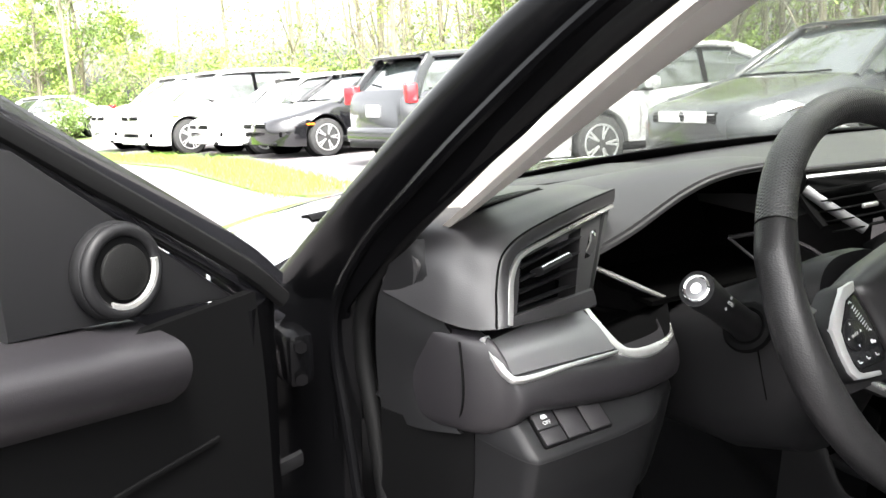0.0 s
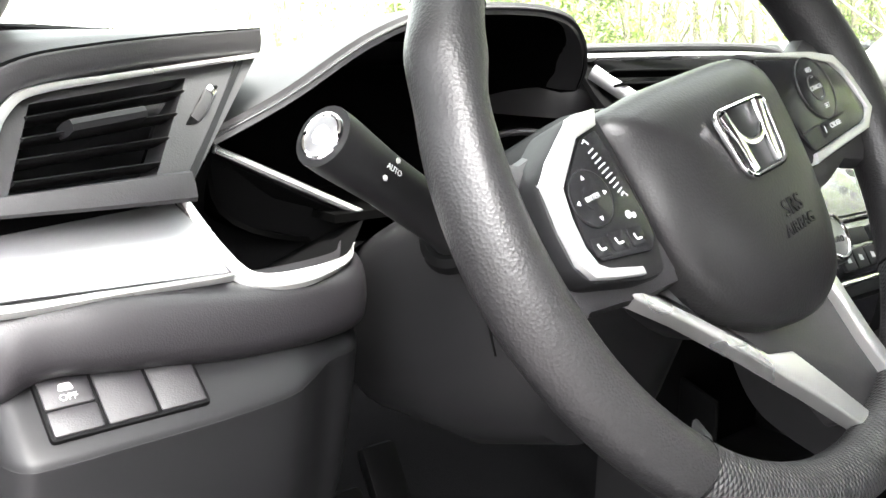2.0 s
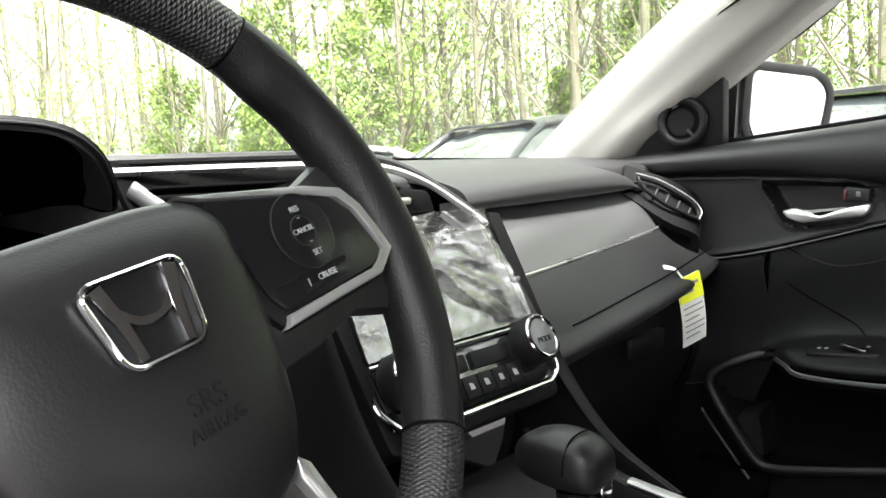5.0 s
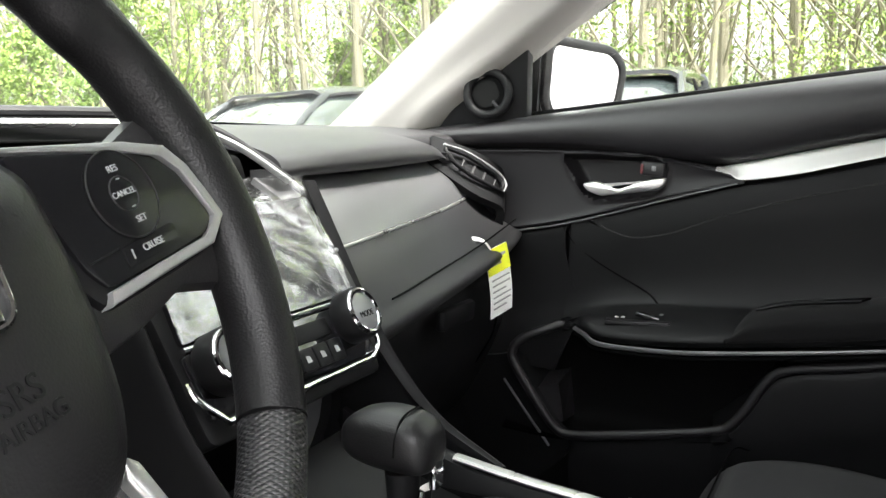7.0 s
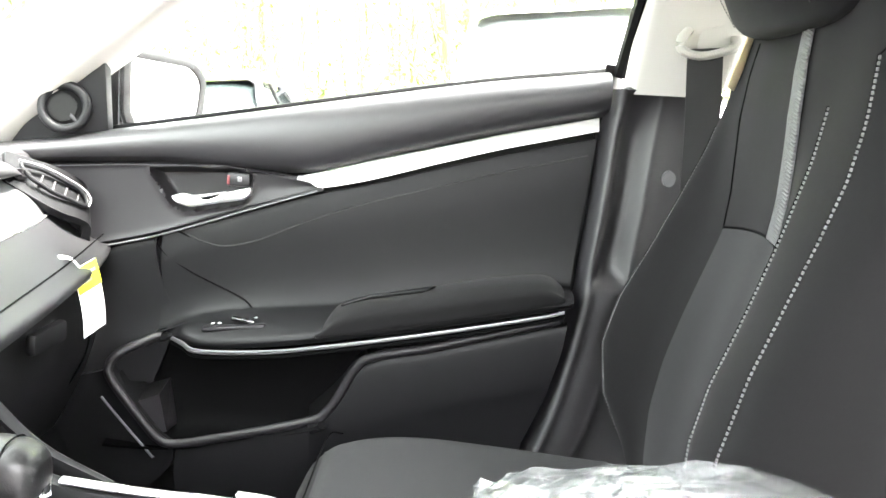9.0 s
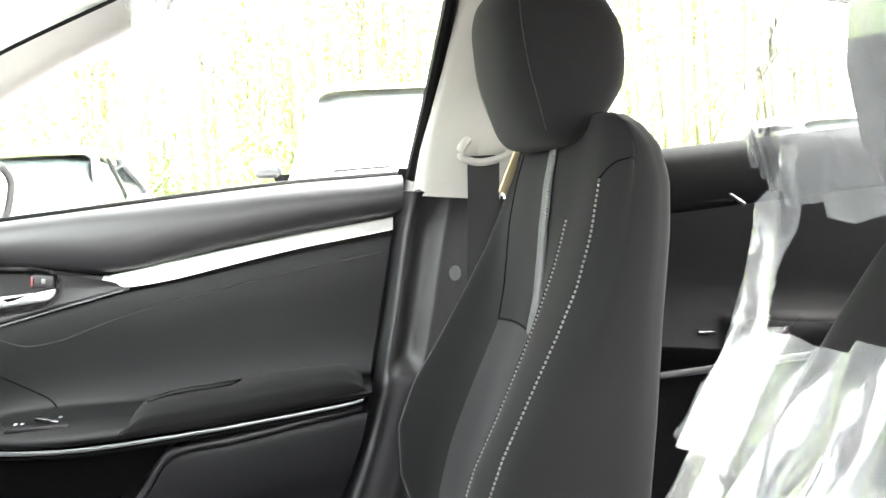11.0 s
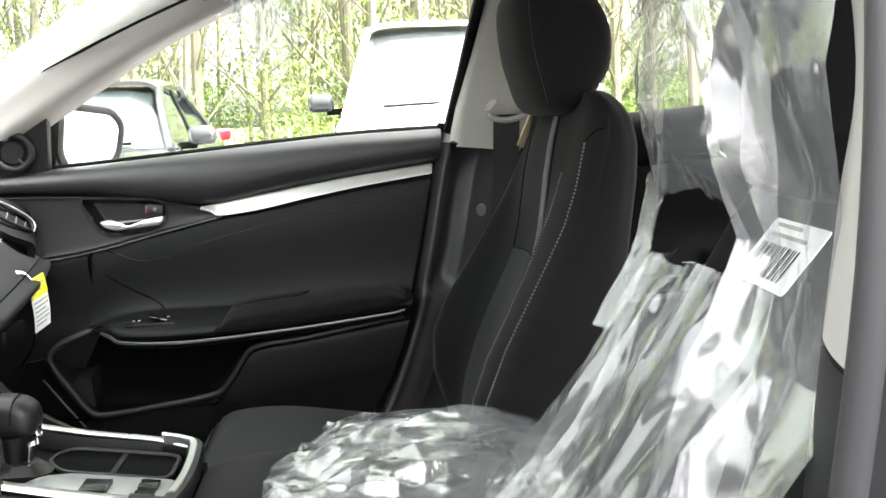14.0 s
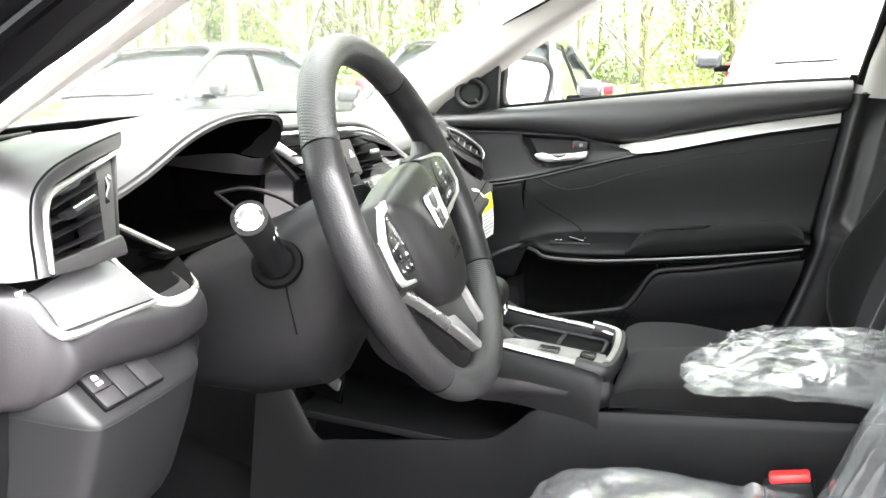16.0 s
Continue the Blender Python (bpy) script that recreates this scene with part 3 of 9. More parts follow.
    for leg in ([(-0.138, -0.027), (-0.127, -0.033), (-0.085, -0.070), (-0.044, -0.1085), (-0.022, -0.116), (-0.002, -0.142), (0.020, -0.172), (0.010, -0.179), (-0.022, -0.143), (-0.056, -0.107), (-0.095, -0.069), (-0.134, -0.036)], [(0.048, -0.088), (0.055, -0.095), (0.059, -0.115), (0.064, -0.138), (0.074, -0.168), (0.063, -0.172), (0.054, -0.140), (0.049, -0.112), (0.045, -0.098)]):
        part("spoke_trim", plate(leg, laid(0.002), 0.012, 0.0022, 3), SILVER, w, "silver spoke trim")
    return w


steering_wheel()


def steering_column():
    c = thing("steering_column", "black plastic steering column cover with light stalk", "steering column", (-0.4, 0.2, 0.75))
    ax = Vector((0, 0.90, -0.43)).normalized()
    back = W_C - W_N * 0.06
    rows = []
    for d, hw, up_, dn in ((0.0, 0.062, 0.055, 0.065), (0.02, 0.078, 0.06, 0.105), (0.06, 0.09, 0.055, 0.15), (0.14, 0.094, 0.05, 0.14), (0.24, 0.09, 0.045, 0.10)):
        o = back + ax * d
        r = []
        for i in range(32):
            t = 2 * math.pi * i / 32
            cx, sz = math.cos(t), math.sin(t)
            cx = math.copysign(abs(cx) ** 0.7, cx)
            sz = math.copysign(abs(sz) ** 0.7, sz)
            r.append(o + Vector((hw * cx, 0, 0)) + Vector((0, 0.25, 0.95)) * ((up_ if sz > 0 else dn) * sz))
        rows.append(r)
    part("shroud", loft(rows), BLACK_HARD, c)
    line = spline([rows[2][i] + Vector((-0.001, 0, 0)) for i in (14, 16, 18)], 10)
    part("shroud_seam", sweep(line, 0.0008, seg=6, up=(0, 1, 0)), BLACK_DEEP, c)
    # light stalk
    tip, base = Vector((-0.570, 0.112, 0.872)), Vector((-0.452, 0.137, 0.80))
    d = (tip - base).normalized()
    stalk = part("light_stalk", sweep([base, base + d * 0.03, base + d * 0.075, tip - d * 0.05, tip - d * 0.012, tip], 0.016, seg=20, taper=lambda f: (1.15 if f < 0.1 else 0.95 if f < 0.7 else 1.08)), BLACK_HARD, c)
    part("stalk_collar", ring(base + d * 0.012, d, 0.020, 0.007, 24, 8), BLACK_DEEP, stalk)
    part("stalk_ring", ring(tip + d * 0.0005, d, 0.0118, 0.0016, 24, 8), CHROME, stalk)
    part("stalk_button", disc(tip - d * 0.001, d, 0.0105, 0.0025, 20, 0.0006), SATIN, stalk)
    part("lamp_mark", disc(tip + d * 0.0014, d, 0.0055, 0.0005, 7), WHITE_MARK, stalk)
    side = Vector((-0.25, -0.85, 0.35))
    side = (side - d * side.dot(d)).normalized()
    run = d.cross(side)
    m = frame_of(tip - d * 0.047 + side * 0.0166, -d, run)
    text("auto_word", "AUTO", 0.0045, frame_of(tip - d * 0.04 + side * 0.0166, -d, side.cross(-d)), GREY_MARK, stalk, 0.0002)
    for k in (-1, 1):
        o = tip - d * (0.036 if k < 0 else 0.042) + (side * 0.92 + run * 0.38 * k).normalized() * 0.0168
        part("stalk_mark", disc(o - side * 0.0004, side, 0.0016, 0.0007, 9), GREY_MARK, stalk)
    # wiper stalk on the far side
    t2, b2 = Vector((-0.165, 0.09, 0.86)), Vector((-0.28, 0.13, 0.8))
    part("wiper_stalk", sweep([b2, b2.lerp(t2, 0.5), t2], 0.012, seg=14), BLACK_HARD, c)
    return c


steering_column()


# ---- dashboard ----
def base_y(x):
    """Where the windscreen meets the dashboard."""
    return 0.56 + 0.10 * (1 - ((x - X0) / 0.76) ** 2)


def base_z(x):
    """Height of the dashboard at the glass."""
    return 0.874 + 0.011 * max(0.0, min(1.0, (x + 0.1) / 0.5))


def dashboard():
    d = thing("dashboard", "black moulded dashboard with silver trims and air vents", "dashboard", (X0, 0.4, 0.7))
    # top pad, from the glass to the front brow
    rows = []
    for x in (-0.76, -0.70, -0.60, -0.545, -0.53, -0.45, -0.3, -0.215, -0.20, -0.1, 0.03, 0.2, 0.4, 0.6, 0.72, 0.80):
        yb = base_y(x) if x > -0.72 else 0.36
        fr = 0.47 if -0.54 < x < -0.21 else 0.30 if x > -0.5 else 0.29
        zc = 0.893
        zb = base_z(x)
        rows.append([(x, yb + 0.03, zb - 0.008), (x, yb, zb - 0.002), (x, (yb + fr) / 2, (zb + zc) / 2 + 0.005), (x, fr + 0.03, zc), (x, fr, zc - 0.012), (x, fr + 0.01, zc - 0.04)])
    part("top_pad", sheet(rows, 80, 26, -0.01), BLACK_SOFT, d, "soft grained black dash top")
    # windscreen-side band with a black edge
    rows = [[(x, base_y(x) + 0.016, base_z(x) - 0.002), (x, base_y(x) - 0.004, base_z(x) + 0.002), (x, base_y(x) - 0.016, base_z(x) - 0.001)] for x in (-0.75, -0.5, -0.2, 0.03, 0.3, 0.55, 0.78)]
    part("glass_edge", sheet(rows, 40, 5, -0.004), BLACK_DEEP, d)

    # airbag lid on the passenger side
    rows = []
    for x, y0, zt in ((0.148, 0.222, 0.884), (0.25, 0.224, 0.888), (0.4, 0.236, 0.889), (0.53, 0.252, 0.885), (0.61, 0.270, 0.874), (0.635, 0.278, 0.864)):
        rows.append([(x, y0 + 0.16, zt + 0.008), (x, y0 + 0.08, zt + 0.009), (x, y0 + 0.02, zt), (x, y0 + 0.002, zt - 0.012), (x, y0 + 0.006, 0.862), (x, y0 + 0.036, 0.858)])
    part("airbag_lid", sheet(rows, 34, 22, -0.008), BLACK_SOFT, d, "soft black passenger airbag lid")
    # recess behind the lid's lower lip: a black sheet paints its shadow
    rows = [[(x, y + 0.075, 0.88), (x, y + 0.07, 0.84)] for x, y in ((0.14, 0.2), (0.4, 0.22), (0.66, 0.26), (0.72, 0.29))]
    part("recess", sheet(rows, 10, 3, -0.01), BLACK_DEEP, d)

    # decor panel below it
    def decor(x, f):
        k = max(0.0, (x - 0.146) / 0.59)
        top = Vector((x, 0.232 + 0.055 * k + 0.03 * k ** 4, 0.850))
        line = Vector((x, 0.166 + 0.085 * k + 0.03 * k ** 4, 0.800 + 0.008 * k))
        return top.lerp(line, f)

    xs = (0.142, 0.25, 0.4, 0.55, 0.66, 0.72)
    rows = [[decor(x, f) + Vector((0, -0.003 * math.sin(math.pi * f), 0.004 * math.sin(math.pi * f))) for f in (-0.25, 0.02, 0.25, 0.5, 0.75, 0.97)] for x in xs]
    part("decor_panel", sheet(rows, 30, 12, -0.006), SATIN, d, "dark satin decor panel")
    part("decor_line", sweep(spline([decor(x, 1.0) + Vector((0, -0.0008, 0)) for x in xs], 30), 0.0022, seg=8), SILVER, d, "thin silver line")
    rows = []
    for x in xs:
        k = max(0.0, (x - 0.146) / 0.59)
        a = decor(x, 1.03)
        rows.append([a, a + Vector((0, -0.02 - 0.008 * k, -0.030 + 0.006 * k)), a + Vector((0, -0.034 - 0.024 * k, -0.058 + 0.02 * k)), a + Vector((0, -0.044 - 0.038 * k, -0.076 + 0.028 * k)), a + Vector((0, -0.036 - 0.036 * k, -0.09 + 0.028 * k)), a + Vector((0, 0.01, -0.094 + 0.02 * k))])
    part("knee_roll", sheet(rows, 30, 16, -0.008), BLACK_SOFT, d, "soft black roll with stitched seam")
    seam = spline([Vector((0.71, 0.2, 0.776)), Vector((0.5, 0.168, 0.764)), Vector((0.3, 0.1405, 0.7565)), Vector((0.235, 0.1325, 0.7535)), Vector((0.205, 0.131, 0.7515))], 40)
    part("seam", sweep(seam, 0.0011, seg=6), BLACK_DEEP, d)
    # glove box and lower dash
    rows = []
    for x in (0.145, 0.25, 0.45, 0.6, 0.70):
        k = (x - 0.146) / 0.59
        rows.append([(x, 0.17 + 0.05 * k, 0.708), (x, 0.158 + 0.045 * k, 0.69), (x, 0.165 + 0.045 * k, 0.62), (x, 0.22 + 0.03 * k, 0.52), (x, 0.3, 0.47), (x, 0.5, 0.45)])
    part("glove_box", sheet(rows, 18, 18, -0.01), BLACK_HARD, d)
    lid = spline([(0.2, 0.157, 0.68), (0.2, 0.166, 0.6), (0.23, 0.215, 0.525), (0.6, 0.245, 0.53), (0.64, 0.2, 0.61), (0.64, 0.19, 0.68)], 40)
    part("glove_seam", sweep(lid, 0.0016, seg=6), BLACK_DEEP, d)
    part("glove_latch", box((0.42, 0.158, 0.692), (0.09, 0.014, 0.026), 0.006), BLACK_HARD, d)
    # passenger end vent
    vent_end(d)
    # centre top: bright band, central vents, hazard switch
    rail = spline([(-0.215, 0.292, 0.906), (-0.1, 0.268, 0.9085), (0.0, 0.252, 0.909), (0.05, 0.242, 0.905), (0.085, 0.226, 0.892), (0.112, 0.207, 0.872), (0.134, 0.19, 0.853)], 50)
    part("centre_rail", sweep(rail, 0.0032, 0.003, 8, up=(0, -0.6, 0.8), power=3), SILVER, d, "bright silver rail over the centre vents")
    part("centre_rail", sweep([p + Vector((0, 0.012, 0.008)) for p in rail], 0.004, 0.004, 8, up=(0, -0.6, 0.8)), BLACK_SOFT, d)
    rows = [[(x, 0.262 - 0.25 * max(0, x + 0.05) * 0.5, 0.905 - max(0, x - 0.05) * 0.6), (x, 0.235 - 0.2 * max(0, x + 0.05) * 0.5, 0.87), (x, 0.205, 0.845)] for x in (-0.2, -0.1, 0.0, 0.06, 0.12)]
    # black sheet carries the shade behind the vent slats
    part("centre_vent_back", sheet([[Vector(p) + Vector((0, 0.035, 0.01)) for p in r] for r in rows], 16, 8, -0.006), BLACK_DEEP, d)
    for k in range(5):
        f = (k + 0.6) / 5
        for x0, x1 in ((-0.19, -0.062), (-0.012, 0.105 - 0.05 * (1 - f))):
            z, y = 0.9 - 0.053 * f, 0.256 - 0.05 * f
            part("vent_slat", box(((x0 + x1) / 2, y + 0.014, z), (x1 - x0, 0.022, 0.0022), 0.0008, m=pose(0, 0, 0, -18).to_3x3()), BLACK_DEEP, d)
    for xc in (-0.125, 0.05):
        part("vent_tab", box((xc, 0.228, 0.876), (0.03, 0.006, 0.006), 0.002), SILVER, d)
    hz = plate(rounded([(-0.018, -0.03), (0.018, -0.03), (0.024, 0.026), (-0.024, 0.026)], 0.006, 3), lambda u, v, h: Vector((-0.037 + u, 0.232, 0.875)) + Vector((0, 0.5, 0.86)) * v + Vector((0, -0.86, 0.5)) * h, 0.03, 0.002)
    haz = part("hazard_switch", hz, BLACK_MID, d)
    tri = [(-0.006, -0.005), (0.006, -0.005), (0.0, 0.006)]
    part("hazard_mark", plate(tri, lambda u, v, h: Vector((-0.037 + u, 0.2315, 0.878)) + Vector((0, 0.5, 0.86)) * v + Vector((0, -0.86, 0.5)) * (h + 0.0006), 0.0006), WHITE_MARK, haz, flat=True)
    part("vent_cheek", sweep(spline([(-0.195, 0.275, 0.895), (-0.18, 0.245, 0.875), (-0.15, 0.215, 0.85)], 12), 0.004, 0.007, 10), SATIN, d)

    binnacle(d)
    NUDGE[0] = Vector((0.012, 0.004, 0.010))
    left_pod(d)
    lower_left(d)
    NUDGE[0] = Vector((0, 0, 0))
    return d


def vent_end(d):
    c = Vector((0.652, 0.243, 0.842))
    x = Vector((0.075, -0.056, -0.045)).normalized()
    y = Vector((0.1, 0.55, 0.83))
    y = (y - x * y.dot(x)).normalized()
    n = x.cross(y)
    if n.y > 0:
        n = -n

    def at(u, v, h):
        return c + x * u + y * v + n * h

    out = rounded([(-0.062, 0.010), (-0.02, 0.020), (0.035, 0.018), (0.05, 0.008), (0.048, -0.008), (-0.01, -0.012), (-0.045, -0.006)], 0.008, 4)
    edge = [at(u, v, 0.002) for u, v in out]
    v = part("end_vent", plate(out, lambda u, v, h: at(u, v, h - 0.012), 0.03, 0.002), BLACK_DEEP, d)
    part("vent_rim", sweep(edge, 0.0028, 0.003, 8, closed=True, up=n), BLACK_HARD, v)
    top = spline([at(*p, 0.005) for p in ((-0.064, 0.012), (-0.02, 0.023), (0.036, 0.021), (0.053, 0.008), (0.049, -0.009))], 24)
    part("vent_trim", sweep(top, 0.0015, seg=8, up=n), SILVER_SATIN, v)
    for k in range(4):
        u = -0.026 + 0.02 * k
        part("vent_vane", sweep([at(u, -0.008, -0.007), at(u + 0.006, 0.014, -0.007)], 0.0022, 0.006, 8, up=n, power=3), BLACK_MID, v)
    # cheek that carries the vent down to the roll
    rows = [[at(-0.075, 0.03, -0.004), at(-0.075, -0.02, -0.006)], [at(0, 0.044, 0), at(0, -0.034, 0)], [at(0.055, 0.04, 0), at(0.055, -0.03, 0)], [at(0.075, 0.02, -0.02), at(0.075, -0.04, -0.02)]]
    part("vent_cheek", sheet([[p - n * 0.004 for p in r] for r in rows], 14, 6, -0.012), BLACK_HARD, d)


def binnacle(d):
    lip = [(-0.548, 0.288, 0.856), (-0.50, 0.268, 0.884), (-0.445, 0.25, 0.921), (-0.395, 0.238, 0.940), (-0.33, 0.232, 0.945), (-0.275, 0.234, 0.941), (-0.24, 0.245, 0.925), (-0.215, 0.264, 0.900), (-0.202, 0.283, 0.882)]
    rows = []
    for x, y, z in lip:
        k = max(0.0, (z - 0.89))
        rows.append([(x, y + 0.002, z - 0.003), (x, y, z), (x, y + 0.03, z + 0.001 + 0.02 * k), (x, y + 0.10, 0.893 + 0.82 * k), (x, y + 0.19, 0.890 + 0.4 * k), (x, y + 0.28, 0.880)])
    part("instrument_hood", sheet(rows, 46, 18, -0.006), BLACK_SOFT, d, "soft black hood over the instruments")
    rows = [[Vector((x, y + 0.004, z - 0.004)), Vector((x, y + 0.08, z - 0.014)), Vector((x, y + 0.17, z - 0.03))] for x, y, z in lip]
    # hood inside, well and floor all take that darkened colour for shade
    part("hood_inside", sheet(rows, 40, 8, 0.003), HOOD_SHADE, d)
    part("instrument_face", plate(rounded([(-0.18, -0.065), (0.16, -0.065), (0.13, 0.05), (-0.1, 0.05)], 0.03, 4), lambda u, v, h: Vector((-0.37 + u, 0.41, 0.85)) + Vector((0, 0.25, 0.97)) * v + Vector((0, -0.97, 0.25)) * h, 0.01, 0.002), HOOD_SHADE, d, "dark instrument glass")
    part("instrument_well", sheet([[(x, 0.30, z), (x - 0.01, 0.40, z), (x, 0.50, z)] for x, z in ((-0.545, 0.85), (-0.53, 0.80), (-0.45, 0.775), (-0.3, 0.77), (-0.2, 0.785), (-0.185, 0.86))], 24, 8, 0.004), HOOD_SHADE, d)
    part("well_back", box((-0.37, 0.475, 0.82), (0.40, 0.01, 0.15), 0.002), HOOD_SHADE, d)
    part("instrument_floor", sheet([[(x, 0.26, 0.80), (x, 0.33, 0.80), (x, 0.42, 0.795)] for x in (-0.47, -0.35, -0.2)], 8, 5, 0.006), HOOD_SHADE, d)
    part("instrument_trim", sweep(spline([(-0.30, 0.30, 0.842), (-0.262, 0.278, 0.846), (-0.222, 0.25, 0.832), (-0.195, 0.225, 0.81)], 16), 0.004, 0.003, 8), BLACK_MID, d)
    part("instrument_trim", sweep(spline([(-0.302, 0.30, 0.842), (-0.285, 0.275, 0.82), (-0.27, 0.25, 0.80)], 8), 0.002, seg=6), BLACK_MID, d)


def left_pod(d):
    # pod with the driver's outer vent: corner points of its front face
    tl, tr, br, bl = Vector((-0.705, 0.233, 0.876)), Vector((-0.522, 0.289, 0.898)), Vector((-0.602, 0.227, 0.821)), Vector((-0.719, 0.211, 0.823))

    def face(u, v, h=0.0):
        p = (bl.lerp(br, u)).lerp(tl.lerp(tr, u), v)
        n = (br - bl).cross(tl - bl).normalized()
        return p + (n if n.y < 0 else -n) * h

    # one soft skin round the vent: out over the bezel, then back to the dash top and the door side
    n0 = (br - bl).cross(tl - bl).normalized()
    n0 = n0 if n0.y < 0 else -n0
    q = lambda x, y, z: Vector((x - 0.012, y - 0.004, z - 0.010))
    ways = [
        (q(-0.508, 0.296, 0.908), Vector((0.0, 0.0, 1.0)), [q(-0.503, 0.312, 0.922), q(-0.50, 0.36, 0.919), q(-0.50, 0.50, 0.894)]),
        (q(-0.565, 0.279, 0.904), Vector((0.0, 0.0, 1.0)), [q(-0.562, 0.292, 0.924), q(-0.56, 0.35, 0.922), q(-0.56, 0.50, 0.893)]),
        (q(-0.625, 0.260, 0.898), Vector((-0.1, 0.0, 1.0)), [q(-0.626, 0.274, 0.922), q(-0.63, 0.33, 0.922), q(-0.63, 0.50, 0.891)]),
        (q(-0.672, 0.244, 0.891), Vector((-0.35, 0.0, 0.93)), [q(-0.682, 0.258, 0.917), q(-0.69, 0.31, 0.920), q(-0.70, 0.48, 0.889)]),
        (q(-0.692, 0.236, 0.880), Vector((-0.75, 0.05, 0.65)), [q(-0.718, 0.252, 0.905), q(-0.733, 0.30, 0.914), q(-0.745, 0.42, 0.893)]),
        (q(-0.699, 0.227, 0.860), Vector((-0.95, 0.15, 0.25)), [q(-0.731, 0.243, 0.874), q(-0.749, 0.282, 0.890), q(-0.762, 0.37, 0.890)]),
        (q(-0.703, 0.220, 0.845), Vector((-0.95, 0.2, 0.05)), [q(-0.736, 0.236, 0.851), q(-0.754, 0.272, 0.862), q(-0.766, 0.35, 0.868)]),
        (q(-0.707, 0.214, 0.830), Vector((-0.95, 0.2, 0.0)), [q(-0.739, 0.232, 0.829), q(-0.757, 0.266, 0.834), q(-0.769, 0.34, 0.842)])]
    rows = [[p, p + n0 * 0.006 + o * 0.003, p + n0 * 0.007 + o * 0.012, p + n0 * 0.004 + o * 0.018, *e] for p, o, e in ways]
    part("pod_top", sheet(rows, 48, 36, -0.006), BLACK_SOFT, d, "soft black pod round the side vent")
    part("pod_groove", sweep(spline([p + n0 * 0.0052 + o * 0.0165 for p, o, e in ways], 50), 0.0012, seg=6), BLACK_DEEP, d)
    grille = rounded([(-0.702, 0.292), (-0.61, 0.33), (-0.565, 0.345), (-0.6, 0.352), (-0.66, 0.335)], 0.01, 3)
    g = part("demister_grille", plate(grille, lambda u, v, h: Vector((u, v, 0.9155 - 0.06 * (v - 0.3) + h)), 0.004, 0.001), BLACK_DEEP, d)
    for k in range(4):
        a, b = Vector((-0.695 + 0.012 * k, 0.2955 + 0.006 * k, 0.9165)), Vector((-0.60 + 0.008 * k, 0.335 + 0.0035 * k, 0.914))
        part("grille_bar", sweep([a, b], 0.0012, seg=6), BLACK_HARD, g)
    # vent surround: the four sides of its frame
    hole = [(0.10, 0.10), (0.78, 0.10), (0.70, 0.92), (0.12, 0.92)]
    ho = [face(u, v) for u, v in hole]
    cs = [bl, br, tr, tl]
    bm = bmesh.new()
    for i in range(4):
        j = (i + 1) % 4
        loft([[cs[i], ho[i], face(*hole[i], -0.025), cs[i] + Vector((0, 0.03, 0))], [cs[j], ho[j], face(*hole[j], -0.025), cs[j] + Vector((0, 0.03, 0))]], bm=bm)
    v = part("side_vent", bm, BLACK_SOFT, d, "black side air vent with slats")
    trim = spline([face(-0.01, -0.02, 0.003), face(-0.005, 0.3, 0.004), face(0.005, 0.66, 0.004), face(0.04, 0.90, 0.005), face(0.12, 1.02, 0.005), face(0.4, 1.02, 0.005), face(0.99, 1.0, 0.004)], 48)
    part("vent_trim", sweep(trim, 0.0036, 0.0026, 8, up=(0, -1, 0), power=3, taper=lambda f: (1.15 - 0.7 * f, 1)), SILVER, v, "silver vent trim")
    part("vent_back", plate(hole, lambda u, w, h: face(u, w, h - 0.03), 0.004), BLACK_DEEP, v)
    for k in range(4):
        f = 0.22 + 0.19 * k
        part("vent_slat", sweep([face(0.11, f, -0.008), face(0.77 - 0.08 * f, f + 0.01, -0.008)], 0.0012, 0.011, 8, up=face(0, 0, 1) - face(0, 0, 0), power=4), BLACK_HARD, v)
    part("vent_tab", sweep([face(0.26, 0.615, 0.004), face(0.55, 0.635, 0.004)], 0.009, 0.004, 8, up=(0, 0.4, 0.9), power=4), BLACK_HARD, v)
    part("vent_tab_edge", sweep([face(0.27, 0.66, 0.009), face(0.54, 0.675, 0.009)], 0.0022, 0.002, 8), CHROME, v)
    part("wheel_slot", plate(rounded([(0.80, 0.50), (0.865, 0.50), (0.875, 0.80), (0.815, 0.80)], 0.02, 3), lambda u, w, h: face(u, w, h + 0.0012), 0.003), BLACK_DEEP, v)
    part("vent_wheel", sweep([face(0.838, 0.54, 0.0), face(0.842, 0.65, 0.0035), face(0.846, 0.76, 0.0)], 0.0038, 0.0016, 8, up=face(0, 0, 1) - face(0, 0, 0), power=3), BLACK_SOFT, v)
    part("wheel_mark", sweep([face(0.842, 0.745, 0.003), face(0.848, 0.775, 0.003)], 0.0032, 0.0008, 6, up=face(0, 0, 1) - face(0, 0, 0)), CHROME, v)
    part("vent_shelf", sweep([face(0.03, 0.02, 0.0), face(0.5, 0.02, 0.003), face(1.0, 0.03, 0.003)], 0.008, 0.0035, 8, up=face(0, 0, 1) - face(0, 0, 0), power=3, taper=lambda f: (0.7 + 0.5 * f, 1)), BLACK_SOFT, v)
    # side wall of the pod towards the instruments
    rows = [[(-0.527, 0.288, 0.905), (-0.56, 0.262, 0.866), (-0.598, 0.229, 0.826)], [(-0.522, 0.36, 0.9), (-0.55, 0.34, 0.866), (-0.58, 0.33, 0.82)]]
    part("pod_side", sheet(rows, 8, 8, 0.004), BLACK_HARD, d)


